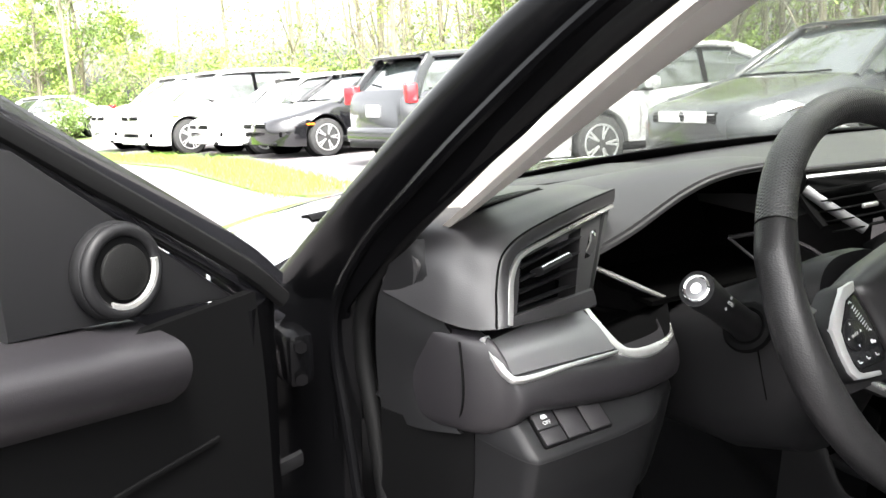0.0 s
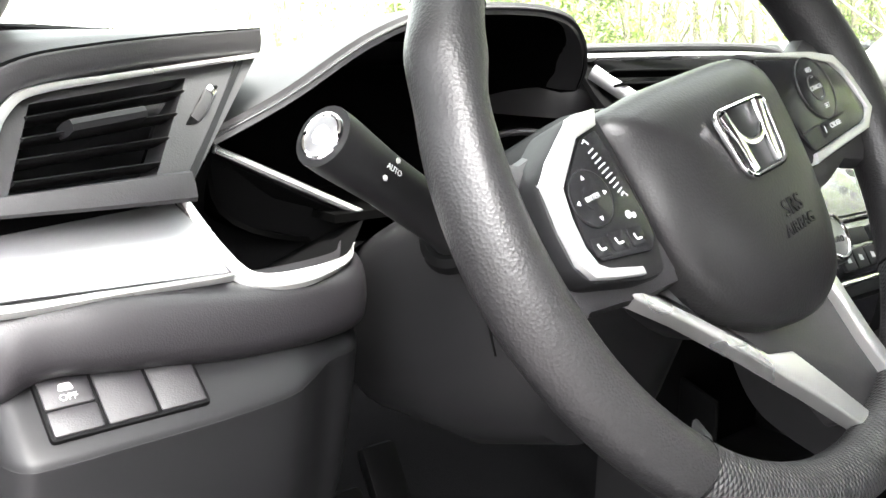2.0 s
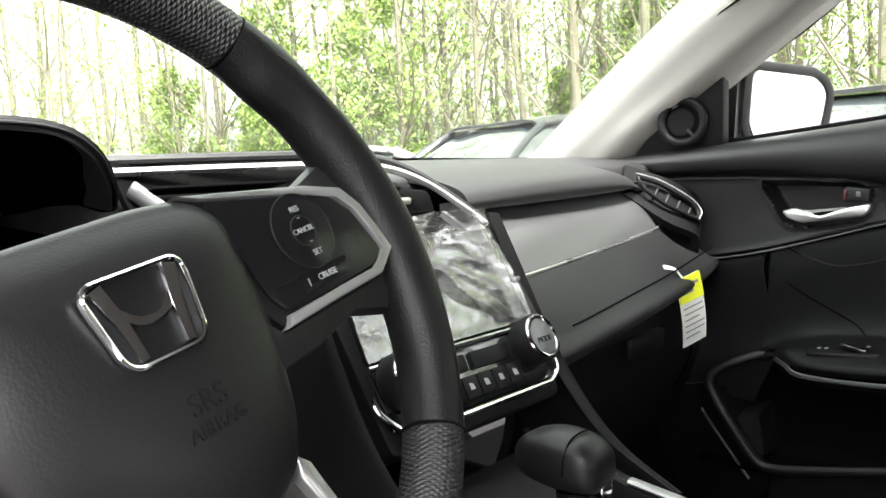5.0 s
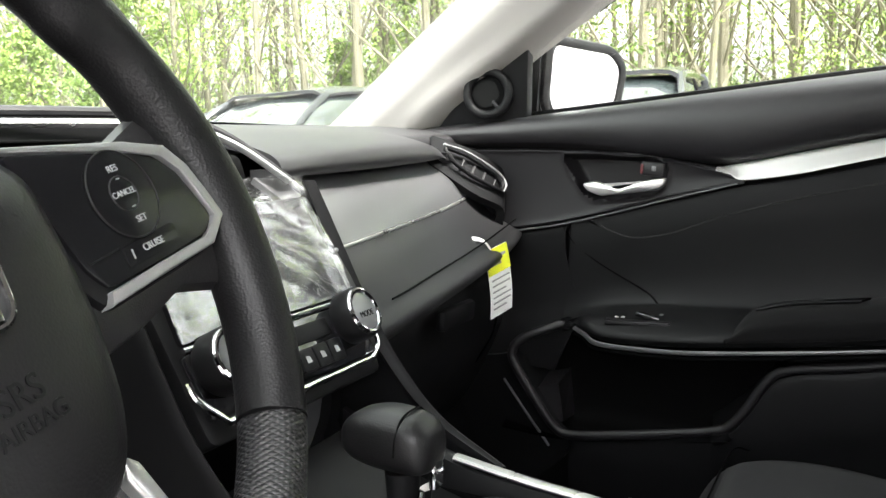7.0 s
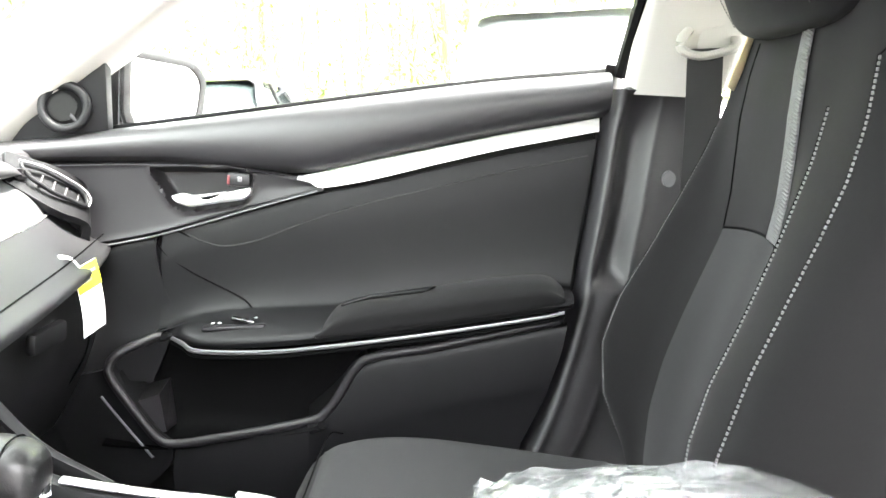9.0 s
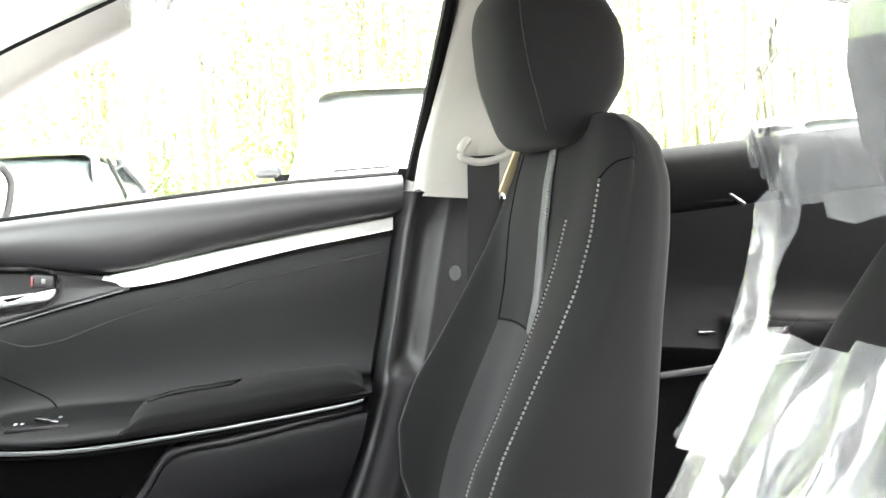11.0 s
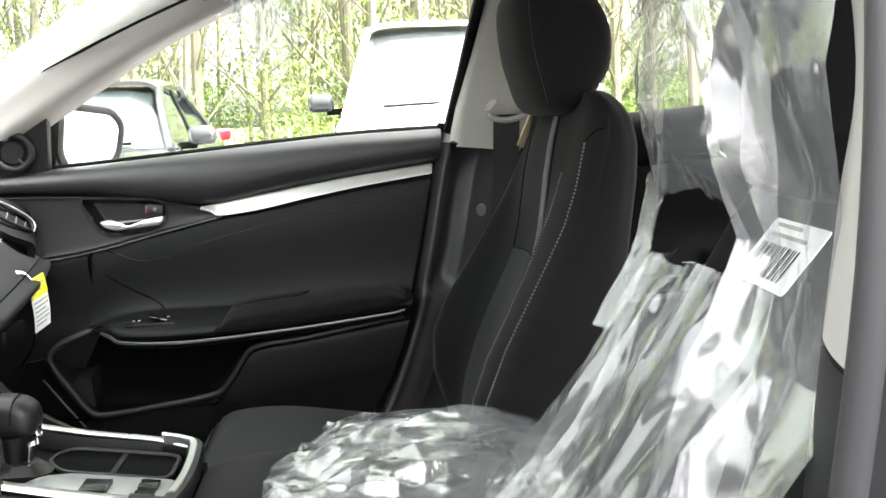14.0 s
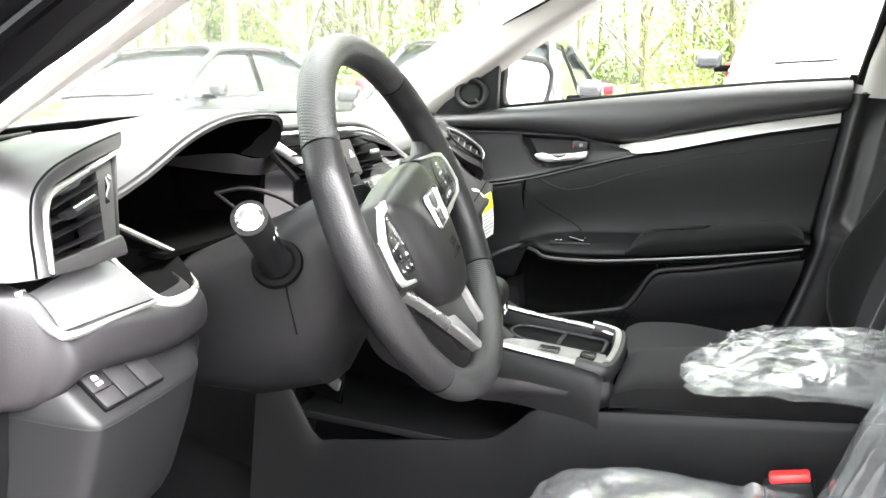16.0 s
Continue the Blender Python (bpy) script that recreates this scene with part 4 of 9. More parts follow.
def lower_left(d):
    # satin shelf under the vent
    a, b, c, e = Vector((-0.732, 0.222, 0.806)), Vector((-0.603, 0.248, 0.812)), Vector((-0.592, 0.198, 0.776)), Vector((-0.728, 0.190, 0.781))
    rows = [[a, (a + e) / 2 + Vector((0, -0.003, 0.003)), e], [(a + b) / 2, (a + b + c + e) / 4 + Vector((0, -0.003, 0.003)), (c + e) / 2], [b, (b + c) / 2 + Vector((0, -0.003, 0.003)), c]]
    part("shelf_panel", sheet(rows, 14, 10, 0.006), SATIN, d, "satin grey shelf panel")
    edge = spline([a + Vector((-0.006, 0.0, 0.004)), a + Vector((-0.005, -0.016, -0.012)), e + Vector((-0.006, 0.002, 0.001)), e + Vector((0.006, -0.006, -0.004)), (e + c) / 2 + Vector((0, -0.005, -0.003)), c + Vector((0.0, -0.004, -0.002))], 40)
    part("shelf_trim", sweep(edge, 0.0046, 0.0032, 8, up=(0, -0.6, 0.8), power=3, taper=lambda f: (1.15 - 0.8 * f, 1)), SILVER, d, "silver shelf edge")
    # black sheet for the shade in the gap under the vent pod
    part("shelf_gap_shade", sheet([[(-0.74, 0.25, 0.83), (-0.73, 0.225, 0.806)], [(-0.6, 0.275, 0.83), (-0.602, 0.252, 0.812)]], 4, 4, 0.01), BLACK_DEEP, d)
    # cubby beside the column, blackened inside to carry its own shade
    rim = [(-0.598, 0.246, 0.812), (-0.590, 0.215, 0.785), (-0.578, 0.196, 0.769), (-0.545, 0.192, 0.767), (-0.508, 0.203, 0.771), (-0.49, 0.22, 0.777), (-0.452, 0.262, 0.786), (-0.50, 0.285, 0.815), (-0.555, 0.29, 0.838)]
    floor_pt = [Vector(p).lerp(Vector((-0.535, 0.275, 0.765)), 0.35) + Vector((0, 0.035, -0.018)) for p in rim]
    part("cubby", loft([[Vector(p) for p in rim], floor_pt, [Vector(p).lerp(Vector((-0.535, 0.31, 0.75)), 0.85) + Vector((0, 0.02, -0.02)) for p in rim]], caps=False), BLACK_DEEP, d, "open cubby with its shade in the colour")
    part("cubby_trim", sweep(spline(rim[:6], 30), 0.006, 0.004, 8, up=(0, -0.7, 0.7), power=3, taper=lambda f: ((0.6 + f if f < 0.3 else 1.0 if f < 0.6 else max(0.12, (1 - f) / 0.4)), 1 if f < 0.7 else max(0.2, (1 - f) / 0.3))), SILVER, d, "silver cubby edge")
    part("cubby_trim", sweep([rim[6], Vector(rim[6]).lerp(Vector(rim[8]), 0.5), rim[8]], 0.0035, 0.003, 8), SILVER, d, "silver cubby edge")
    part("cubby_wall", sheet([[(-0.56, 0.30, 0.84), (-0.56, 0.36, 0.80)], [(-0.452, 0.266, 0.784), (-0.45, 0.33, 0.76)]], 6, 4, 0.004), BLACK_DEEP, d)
    # rolled lower edge, broad at its outboard end
    rows = []
    for x, y in ((-0.775, 0.33), (-0.768, 0.27), (-0.757, 0.233), (-0.744, 0.212), (-0.734, 0.203)):
        rows.append([(x, y + 0.030, 0.812), (x, y + 0.004, 0.805), (x, y - 0.008, 0.775), (x, y - 0.008, 0.742), (x, y + 0.008, 0.715), (x, y + 0.05, 0.706)])
    rows.append([(-0.722, 0.216, 0.790), (-0.722, 0.193, 0.781), (-0.722, 0.182, 0.762), (-0.722, 0.183, 0.742), (-0.722, 0.198, 0.724), (-0.722, 0.24, 0.718)])
    for x, y, z in ((-0.70, 0.191, 0.776), (-0.66, 0.188, 0.773), (-0.58, 0.190, 0.764), (-0.51, 0.201, 0.764), (-0.485, 0.225, 0.766)):
        rows.append([(x, y + 0.02, z + 0.008), (x, y - 0.004, z), (x, y - 0.012, z - 0.016), (x, y - 0.010, z - 0.032), (x, y + 0.006, z - 0.042), (x, y + 0.04, z - 0.044)])
    part("lower_roll", sheet(rows, 70, 24, -0.008), BLACK_MID, d, "soft black lower roll")
    seam = spline([(-0.7575, 0.235, 0.806), (-0.7590, 0.2265, 0.775), (-0.7585, 0.2265, 0.745), (-0.756, 0.24, 0.716)], 20)
    part("cap_seam", sweep(seam, 0.0012, seg=6, up=(-1, 0, 0)), BLACK_DEEP, d)
    # knee panel: a sloping top with the switches, a crisp front edge, a long front face
    rows = []
    for x, y, z in ((-0.752, 0.30, 0.716), (-0.742, 0.235, 0.711), (-0.731, 0.182, 0.707), (-0.723, 0.163, 0.706), (-0.710, 0.1585, 0.706), (-0.67, 0.1585, 0.707), (-0.62, 0.160, 0.708), (-0.575, 0.164, 0.710), (-0.555, 0.172, 0.713), (-0.53, 0.190, 0.716), (-0.50, 0.205, 0.716), (-0.47, 0.26, 0.716)):
        rows.append([(x, y + 0.055, z + 0.034), (x, y + 0.040, z + 0.029), (x, y + 0.018, z + 0.0135), (x, y + 0.003, z + 0.002), (x, y - 0.001, z - 0.004), (x, y, z - 0.012), (x, y + 0.012, z - 0.07), (x, y + 0.04, z - 0.14), (x, y + 0.13, z - 0.20)])
    part("knee_panel", sheet(rows, 60, 36, -0.008), BLACK_HARD, d, "black knee panel")
    o, ux = Vector((-0.708, 0.1605, 0.7085)), Vector((0.088, 0.0012, 0.001)).normalized()
    vy = Vector((0, 0.80, 0.60))
    n = ux.cross(vy).normalized()
    n = n if n.z > 0 else -n

    def at(u, v, h):
        return o + ux * u + vy * v + n * (h + 0.001)

    sw = part("switch_frame", plate(rounded([(0.0, 0.004), (0.086, 0.004), (0.086, 0.045), (0.0, 0.045)], 0.003, 3), lambda u, v, h: at(u, v, h + 0.0015), 0.010, 0.001), BLACK_DEEP, d)
    for u0, u1, v0, v1 in ((0.002, 0.0275, 0.0225, 0.043), (0.002, 0.0275, 0.006, 0.0215), (0.0295, 0.056, 0.006, 0.043), (0.058, 0.084, 0.006, 0.043)):
        k = part("switch", plate(rounded([(u0, v0), (u1, v0), (u1, v1), (u0, v1)], 0.0015, 2), lambda u, v, h: at(u, v, h + 0.0025), 0.004, 0.0008), BLACK_MID, sw)
        if u0 < 0.01 and v0 > 0.02:
            text("off_word", "OFF", 0.0055, frame_of(at(0.015, 0.0275, 0.0029), ux, vy), GREY_MARK, k, 0.0002)
            part("switch_mark", plate(rounded([(0.011, 0.032), (0.019, 0.032), (0.018, 0.0365), (0.012, 0.0365)], 0.001, 2), lambda u, v, h: at(u, v, h + 0.0028), 0.0005), GREY_MARK, k, flat=True)
    # end caps beside the door
    rows = [[(-0.758, 0.300, 0.888), (-0.759, 0.272, 0.856), (-0.759, 0.282, 0.829)], [(-0.768, 0.305, 0.892), (-0.768, 0.30, 0.862), (-0.767, 0.305, 0.829)], [(-0.776, 0.325, 0.898), (-0.776, 0.325, 0.866), (-0.776, 0.345, 0.829)]]
    part("end_cap", sheet(rows, 10, 10, 0.006), BLACK_HARD, d)
    rows = [
        [(-0.776, 0.346, 0.828), (-0.765, 0.300, 0.828), (-0.757, 0.279, 0.828)],
        [(-0.777, 0.350, 0.800), (-0.767, 0.288, 0.800), (-0.752, 0.246, 0.800)],
        [(-0.777, 0.350, 0.755), (-0.768, 0.300, 0.755), (-0.7535, 0.273, 0.752)],
        [(-0.777, 0.345, 0.720), (-0.767, 0.295, 0.722), (-0.7525, 0.260, 0.724)],
        [(-0.776, 0.340, 0.695), (-0.764, 0.285, 0.700), (-0.750, 0.236, 0.709)]]
    part("end_cap", sheet(rows, 18, 14, 0.006), BLACK_HARD, d)
    part("cap_seam", sweep(spline([(-0.7765, 0.343, 0.829), (-0.766, 0.302, 0.829), (-0.758, 0.278, 0.829)], 10), 0.0011, seg=6), BLACK_DEEP, d)
    rows = [[(-0.738, 0.232, 0.715), (-0.736, 0.24, 0.62), (-0.736, 0.30, 0.48)], [(-0.755, 0.262, 0.71), (-0.755, 0.27, 0.62), (-0.755, 0.32, 0.48)], [(-0.779, 0.34, 0.705), (-0.779, 0.34, 0.62), (-0.779, 0.38, 0.48)]]
    # kick panel blackened for the shade low in the footwell
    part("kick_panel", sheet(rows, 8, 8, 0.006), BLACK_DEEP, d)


dashboard()


# ---- centre stack and console ----
S_O = Vector((X0, 0.153, 0.784))  # middle of the reclined stack
S_V = Vector((0, 0.079, 0.128)).normalized()
S_N = Vector((0, -0.851, 0.525))


def on_stack(u, v, h=0.0):
    return S_O + Vector((u, 0, 0)) + S_V * v + S_N * h


def centre_stack():
    s = thing("centre_stack", "gloss black centre stack with film-covered screen and climate knobs", "centre stack", S_O)
    part("stack_body", plate(rounded([(-0.118, -0.095), (0.118, -0.095), (0.126, 0.078), (-0.126, 0.078)], 0.01, 3), lambda u, v, h: on_stack(u, v, h - 0.004), 0.06, 0.003), BLACK_HARD, s)
    scr = part("screen", plate(rounded([(-0.11, -0.022), (0.113, -0.022), (0.104, 0.074), (-0.104, 0.074)], 0.004, 3), lambda u, v, h: on_stack(u, v, h + 0.002), 0.008, 0.001), GLOSS, s, "dark glossy touch screen")
    part("screen_trim", sweep([on_stack(-0.112, -0.026, 0.001), on_stack(0.115, -0.026, 0.001)], 0.0022, seg=8), CHROME, scr)
    # climate panel
    pan = part("climate_panel", plate(rounded([(-0.112, -0.078), (0.112, -0.078), (0.114, -0.029), (-0.114, -0.029)], 0.004, 3), lambda u, v, h: on_stack(u, v, h + 0.001), 0.008, 0.001), GLOSS, s, "gloss black climate panel")
    edge = spline([on_stack(-0.122, -0.048, 0.003), on_stack(-0.119, -0.062, 0.003), on_stack(-0.1, -0.083, 0.003)], 8) + [on_stack(0.1, -0.083, 0.003)] + spline([on_stack(0.1, -0.083, 0.003), on_stack(0.119, -0.072, 0.003), on_stack(0.12, -0.048, 0.003)], 8)
    part("panel_trim", sweep(edge, 0.0028, 0.0022, 8, up=S_N), CHROME, pan, "chrome lower edge")
    for u in (-0.088, 0.09):
        k = part("climate_knob", disc(on_stack(u, -0.043, 0.0), S_N, 0.0235, 0.022, 32, 0.003), BLACK_HARD, pan, "black climate knob")
        part("knob_ring", ring(on_stack(u, -0.043, 0.0215), S_N, 0.0195, 0.0024, 32, 8), CHROME, k, "chrome ring")
        part("knob_face", disc(on_stack(u, -0.043, 0.021), S_N, 0.017, 0.0015, 28, 0.0004), SATIN, k)
        text("knob_word", "AUTO" if u < 0 else "MODE", 0.0075, frame_of(on_stack(u, -0.046, 0.0228), (1, 0, 0), S_V), BLACK_DEEP, k, 0.0002)
    for i in range(6):
        u = -0.052 + 0.0212 * i
        b = part("climate_button", plate(rounded([(u - 0.0095, -0.073), (u + 0.0095, -0.073), (u + 0.0095, -0.054), (u - 0.0095, -0.054)], 0.002, 2), lambda u, v, h: on_stack(u, v, h + 0.0045), 0.005, 0.0008), BLACK_HARD, pan)
        part("button_mark", plate([(u - 0.003, -0.066), (u + 0.003, -0.066), (u + 0.002, -0.061), (u - 0.003, -0.060)], lambda u, v, h: on_stack(u, v, h + 0.0048), 0.0004), GREY_MARK, b, flat=True)
    for i in range(2):
        u = -0.03 + 0.06 * i
        part("climate_button", plate(rounded([(u - 0.026, -0.050), (u + 0.026, -0.050), (u + 0.026, -0.035), (u - 0.026, -0.035)], 0.002, 2), lambda u, v, h: on_stack(u, v, h + 0.0045), 0.005, 0.0008), BLACK_HARD, pan)
    # cheeks of the stack that run on into the console
    for sd in (-1, 1):
        xs = X0 + sd * 0.122
        rows = [[(xs, 0.20, 0.862), (xs + sd * 0.004, 0.176, 0.812), (xs + sd * 0.006, 0.142, 0.752), (xs + sd * 0.008, 0.105, 0.700), (xs + sd * 0.006, 0.06, 0.662), (xs + sd * 0.002, -0.01, 0.632)],
                [(xs + sd * 0.012, 0.196, 0.858), (xs + sd * 0.016, 0.17, 0.808), (xs + sd * 0.018, 0.136, 0.748), (xs + sd * 0.018, 0.099, 0.696), (xs + sd * 0.016, 0.056, 0.656), (xs + sd * 0.012, -0.01, 0.626)],
                [(xs + sd * 0.016, 0.24, 0.82), (xs + sd * 0.02, 0.23, 0.77), (xs + sd * 0.022, 0.2, 0.71), (xs + sd * 0.022, 0.17, 0.65), (xs + sd * 0.02, 0.13, 0.60), (xs + sd * 0.016, 0.03, 0.57)]]
        part("stack_cheek", sheet(rows, 12, 30, 0.006 * sd), BLACK_HARD, s)
    return s


centre_stack()


def crinkled(name, rows, nu, nv, amp, scale, parent, label, seed=0.0, material=FILM, draw=(1, 1, 1)):
    """A thin film through a grid of points, creased by ridged noise."""
    def push(v):
        p = Vector((v.x * draw[0], v.y * draw[1], v.z * draw[2])) * scale + Vector((seed, seed * 1.7, 0))
        a = noise.noise_vector(p) + 0.5 * noise.noise_vector(p * 2.3)
        r = 1 - 2 * abs(noise.noise(p * 1.4 + Vector((5, 0, 0))))
        r2 = 1 - 2 * abs(noise.noise(p * 3.1 + Vector((0, 9, 0))))
        return v + a * amp * 0.5 + a.normalized() * (r * amp * 0.5 + r2 * amp * 0.3)
    fine = [spline(r, nv) for r in rows]
    cols = [spline([r[j] for r in fine], nu) for j in range(nv)]
    bm = loft([[push(cols[j][i]) for j in range(nv)] for i in range(nu)], closed=False, caps=False)
    ob = part(name, bm, material, parent, label, angle=30)
    return ob


def screen_film():
    f = thing("screen_film", "clear protective film on the touch screen, wrinkled at its upper corner", "plastic film", on_stack(0, 0.0, 0.004))
    rows, n, m = [], 70, 60
    for i in range(n):
        v = -0.022 + 0.112 * i / (n - 1)
        r = []
        for j in range(m):
            u = -0.112 + 0.222 * j / (m - 1)
            loose = max(0.0, min(1.0, (v + 0.012 + 0.45 * u) / 0.05)) * max(0.0, min(1.0, (v + 0.02) / 0.03))
            p = Vector((u * 20 + v * 12, v * 26, 3.0))
            fold = 1 - 2.2 * abs(noise.noise(p)) + 0.4 * noise.noise(p * 2.3)
            h = 0.0032 + 0.0085 * loose * (0.35 + 0.65 * fold) + 0.010 * max(0.0, v - 0.075) / 0.02 * loose
            r.append(on_stack(u * (1 - 0.12 * max(0.0, v) / 0.09), v, max(0.0028, h)))
        rows.append(r)
    part("film_sheet", loft(rows, closed=False, caps=False), FLAT_FILM, f, angle=24)
    # added milky patch paints the white reflection at the screen's lower right
    glare_rows = [[on_stack(u, v, 0.0045 + 0.002 * math.sin(30 * u)) for u in (0.085, 0.095, 0.105, 0.115)] for v in (-0.018, 0.0, 0.02, 0.036)]
    part("film_glare", loft([spline(r, 8) for r in glare_rows], closed=False, caps=False), BAG, f, "milky patch for a white reflection")
    return f


screen_film()


def console():
    c = thing("centre_console", "black centre console with silver-edged tray", "console", (X0, -0.05, 0.3))
    # raised side walls of the upper tray
    for sd in (-1, 1):
        x = X0 + sd * 0.098
        rows = []
        for y, zt, w in ((0.06, 0.655, 0.0), (0.0, 0.640, 0.0), (-0.08, 0.634, 0.004), (-0.15, 0.629, 0.006), (-0.172, 0.62, 0.004)):
            xx = x + sd * w
            rows.append([(xx - sd * 0.012, y, zt - 0.03), (xx - sd * 0.01, y, zt - 0.004), (xx, y, zt), (xx + sd * 0.014, y, zt - 0.006), (xx + sd * 0.02, y, zt - 0.03), (xx + sd * 0.018, y, zt - 0.07)])
        part("tray_wall", sheet(rows, 24, 14, 0.004 * sd), BLACK_HARD, c)
        edge = spline([(x - sd * 0.004, 0.02, 0.6455), (x - sd * 0.002, -0.05, 0.638), (x, -0.12, 0.633), (x - sd * 0.006, -0.165, 0.627)], 20)
        part("tray_trim", sweep(edge, 0.011 if sd < 0 else 0.006, 0.0025, 8, power=3), SILVER, c, "silver tray edge")
    part("tray_floor", sheet([[(X0 - 0.098, y, z), (X0, y, z - 0.002), (X0 + 0.098, y, z)] for y, z in ((0.12, 0.655), (0.05, 0.626), (-0.02, 0.612), (-0.1, 0.609), (-0.172, 0.606))], 16, 8, -0.01), BLACK_HARD, c)
    bow = spline([(X0 - 0.100, -0.13, 0.628), (X0 - 0.099, -0.158, 0.625), (X0 - 0.084, -0.172, 0.622), (X0, -0.177, 0.620), (X0 + 0.084, -0.172, 0.622), (X0 + 0.099, -0.158, 0.625), (X0 + 0.100, -0.13, 0.628)], 40)
    part("tray_end", sweep(bow, 0.011, 0.012, 12, power=3), BLACK_MID, c, "rounded tray end")
    part("tray_trim", sweep([p + Vector((0, 0.003, 0.0115)) for p in bow[14:]], 0.0045, 0.0022, 8, power=3), SILVER, c, "silver tray edge")
    # brake switch plate and buttons
    part("switch_plate", plate(rounded([(-0.096, -0.166), (-0.012, -0.166), (-0.016, -0.05), (-0.03, -0.02), (-0.096, 0.01)], 0.010, 3), lambda u, v, h: Vector((X0 + u, v, 0.625 + 0.05 * (v + 0.15) + h)), 0.014, 0.0025), SILVER_SATIN, c, "satin silver switch plate")
    for u, v, w, l in ((-0.055, -0.085, 0.034, 0.030), (-0.072, -0.140, 0.024, 0.022), (-0.040, -0.140, 0.024, 0.022)):
        part("console_switch", box((X0 + u, v, 0.6262 + 0.05 * (v + 0.15)), (w, l, 0.006), 0.0015), GLOSS_KEY, c)
    well = rounded([(0.002, -0.155), (0.082, -0.155), (0.086, -0.02), (0.04, -0.005), (0.004, -0.03)], 0.018, 4)
    # flat black plate stands for the shade down in the cup wells
    cup = part("cup_holder", plate(well, lambda u, v, h: Vector((X0 + u, v, 0.6165 + 0.03 * (v + 0.15) + h)), 0.006, 0.001), BLACK_DEEP, c, "cup holder as a black plate for its shade")
    part("cup_rim", sweep([Vector((X0 + u, v, 0.618 + 0.03 * (v + 0.15))) for u, v in well], 0.003, 0.003, 8, closed=True), BLACK_MID, cup)
    part("cup_divider", box((X0 + 0.044, -0.088, 0.6185), (0.07, 0.008, 0.006), 0.002), BLACK_HARD, cup)
    part("console_rear", box((X0, -0.160, 0.592), (0.19, 0.036, 0.026), 0.008, 3), BLACK_MID, c)
    # tunnel: shelf over the open pocket, then the long lower side
    for sd in (-1, 1):
        x = X0 + sd * 0.108
        rows = [[(x, 0.14, 0.66), (x + sd * 0.006, 0.14, 0.62), (x + sd * 0.006, 0.14, 0.6)], [(x, 0.02, 0.612), (x + sd * 0.008, 0.02, 0.585), (x + sd * 0.006, 0.02, 0.565)], [(x, -0.08, 0.612), (x + sd * 0.010, -0.08, 0.592), (x + sd * 0.002, -0.08, 0.572)], [(x - sd * 0.004, -0.165, 0.611), (x + sd * 0.007, -0.165, 0.595), (x - sd * 0.004, -0.165, 0.579)], [(x - sd * 0.02, -0.180, 0.606), (x - sd * 0.016, -0.181, 0.595), (x - sd * 0.02, -0.179, 0.582)]]
        part("console_flank", sheet(rows, 26, 10, 0.006 * sd), BLACK_MID, c)
        rows = []
        for y, z in ((0.34, 0.54), (0.285, 0.52), (0.24, 0.456), (0.2, 0.458), (0.05, 0.488), (-0.02, 0.504), (-0.055, 0.53), (-0.085, 0.56), (-0.12, 0.566), (-0.3, 0.592), (-0.62, 0.638)):
            rows.append([(x + sd * 0.002, y, z), (x + sd * 0.006, y, z - 0.006), (x + sd * 0.010, y, z - 0.05), (x + sd * 0.014, y, 0.28)])
        part("console_side", sheet(rows, 40, 10, 0.006 * sd), BLACK_HARD, c)
    part("pocket_floor", box((X0, 0.11, 0.482), (0.2, 0.34, 0.012), 0.002), BLACK_HARD, c)
    # pocket walls blackened: the shade of the pocket is in their colour
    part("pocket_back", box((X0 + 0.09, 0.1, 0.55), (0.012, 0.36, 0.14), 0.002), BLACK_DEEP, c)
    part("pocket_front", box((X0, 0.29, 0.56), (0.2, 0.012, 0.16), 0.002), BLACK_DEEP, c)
    part("armrest_core", box((X0, -0.4, 0.54), (0.19, 0.44, 0.09), 0.01, m=pose(0, 0, 0, -6.4).to_3x3()), BLACK_HARD, c)
    sock = part("socket_plate", box((X0 - 0.085, 0.24, 0.545), (0.006, 0.075, 0.075), 0.004, m=pose(0, 0, 0, 0, 0, -25).to_3x3()), BLACK_DEEP, c)
    part("socket_cap", box((X0 - 0.094, 0.225, 0.540), (0.012, 0.034, 0.02), 0.004, m=pose(0, 0, 0, 12, 0, -25).to_3x3()), SATIN, sock)
    return c


console()


def armrest():
    a = thing("console_armrest", "black cloth-covered armrest box on the console", "armrest", (X0, -0.4, 0.545))
    rows = []
    for y, zt in ((-0.183, 0.594), (-0.19, 0.606), (-0.215, 0.621), (-0.3, 0.638), (-0.45, 0.652), (-0.56, 0.654), (-0.575, 0.642)):
        r = []
        for t in range(24):
            q = 2 * math.pi * t / 24
            cx, sz = math.cos(q), math.sin(q)
            cx = math.copysign(abs(cx) ** 0.45, cx)
            sz = math.copysign(abs(sz) ** 0.45, sz)
            zb = 0.571 + 0.11 * (-0.18 - y)
            mid, half = (zt + zb) / 2, (zt - zb) / 2
            r.append(Vector((X0 - 0.004 + 0.098 * cx, y, mid + half * sz)))
        rows.append(r)
    part("cushion", loft(rows), CLOTH, a)
    part("hinge_base", box((X0, -0.385, 0.588), (0.17, 0.37, 0.02), 0.004, m=pose(0, 0, 0, -6.4).to_3x3()), BLACK_HARD, a)
    return a


armrest()


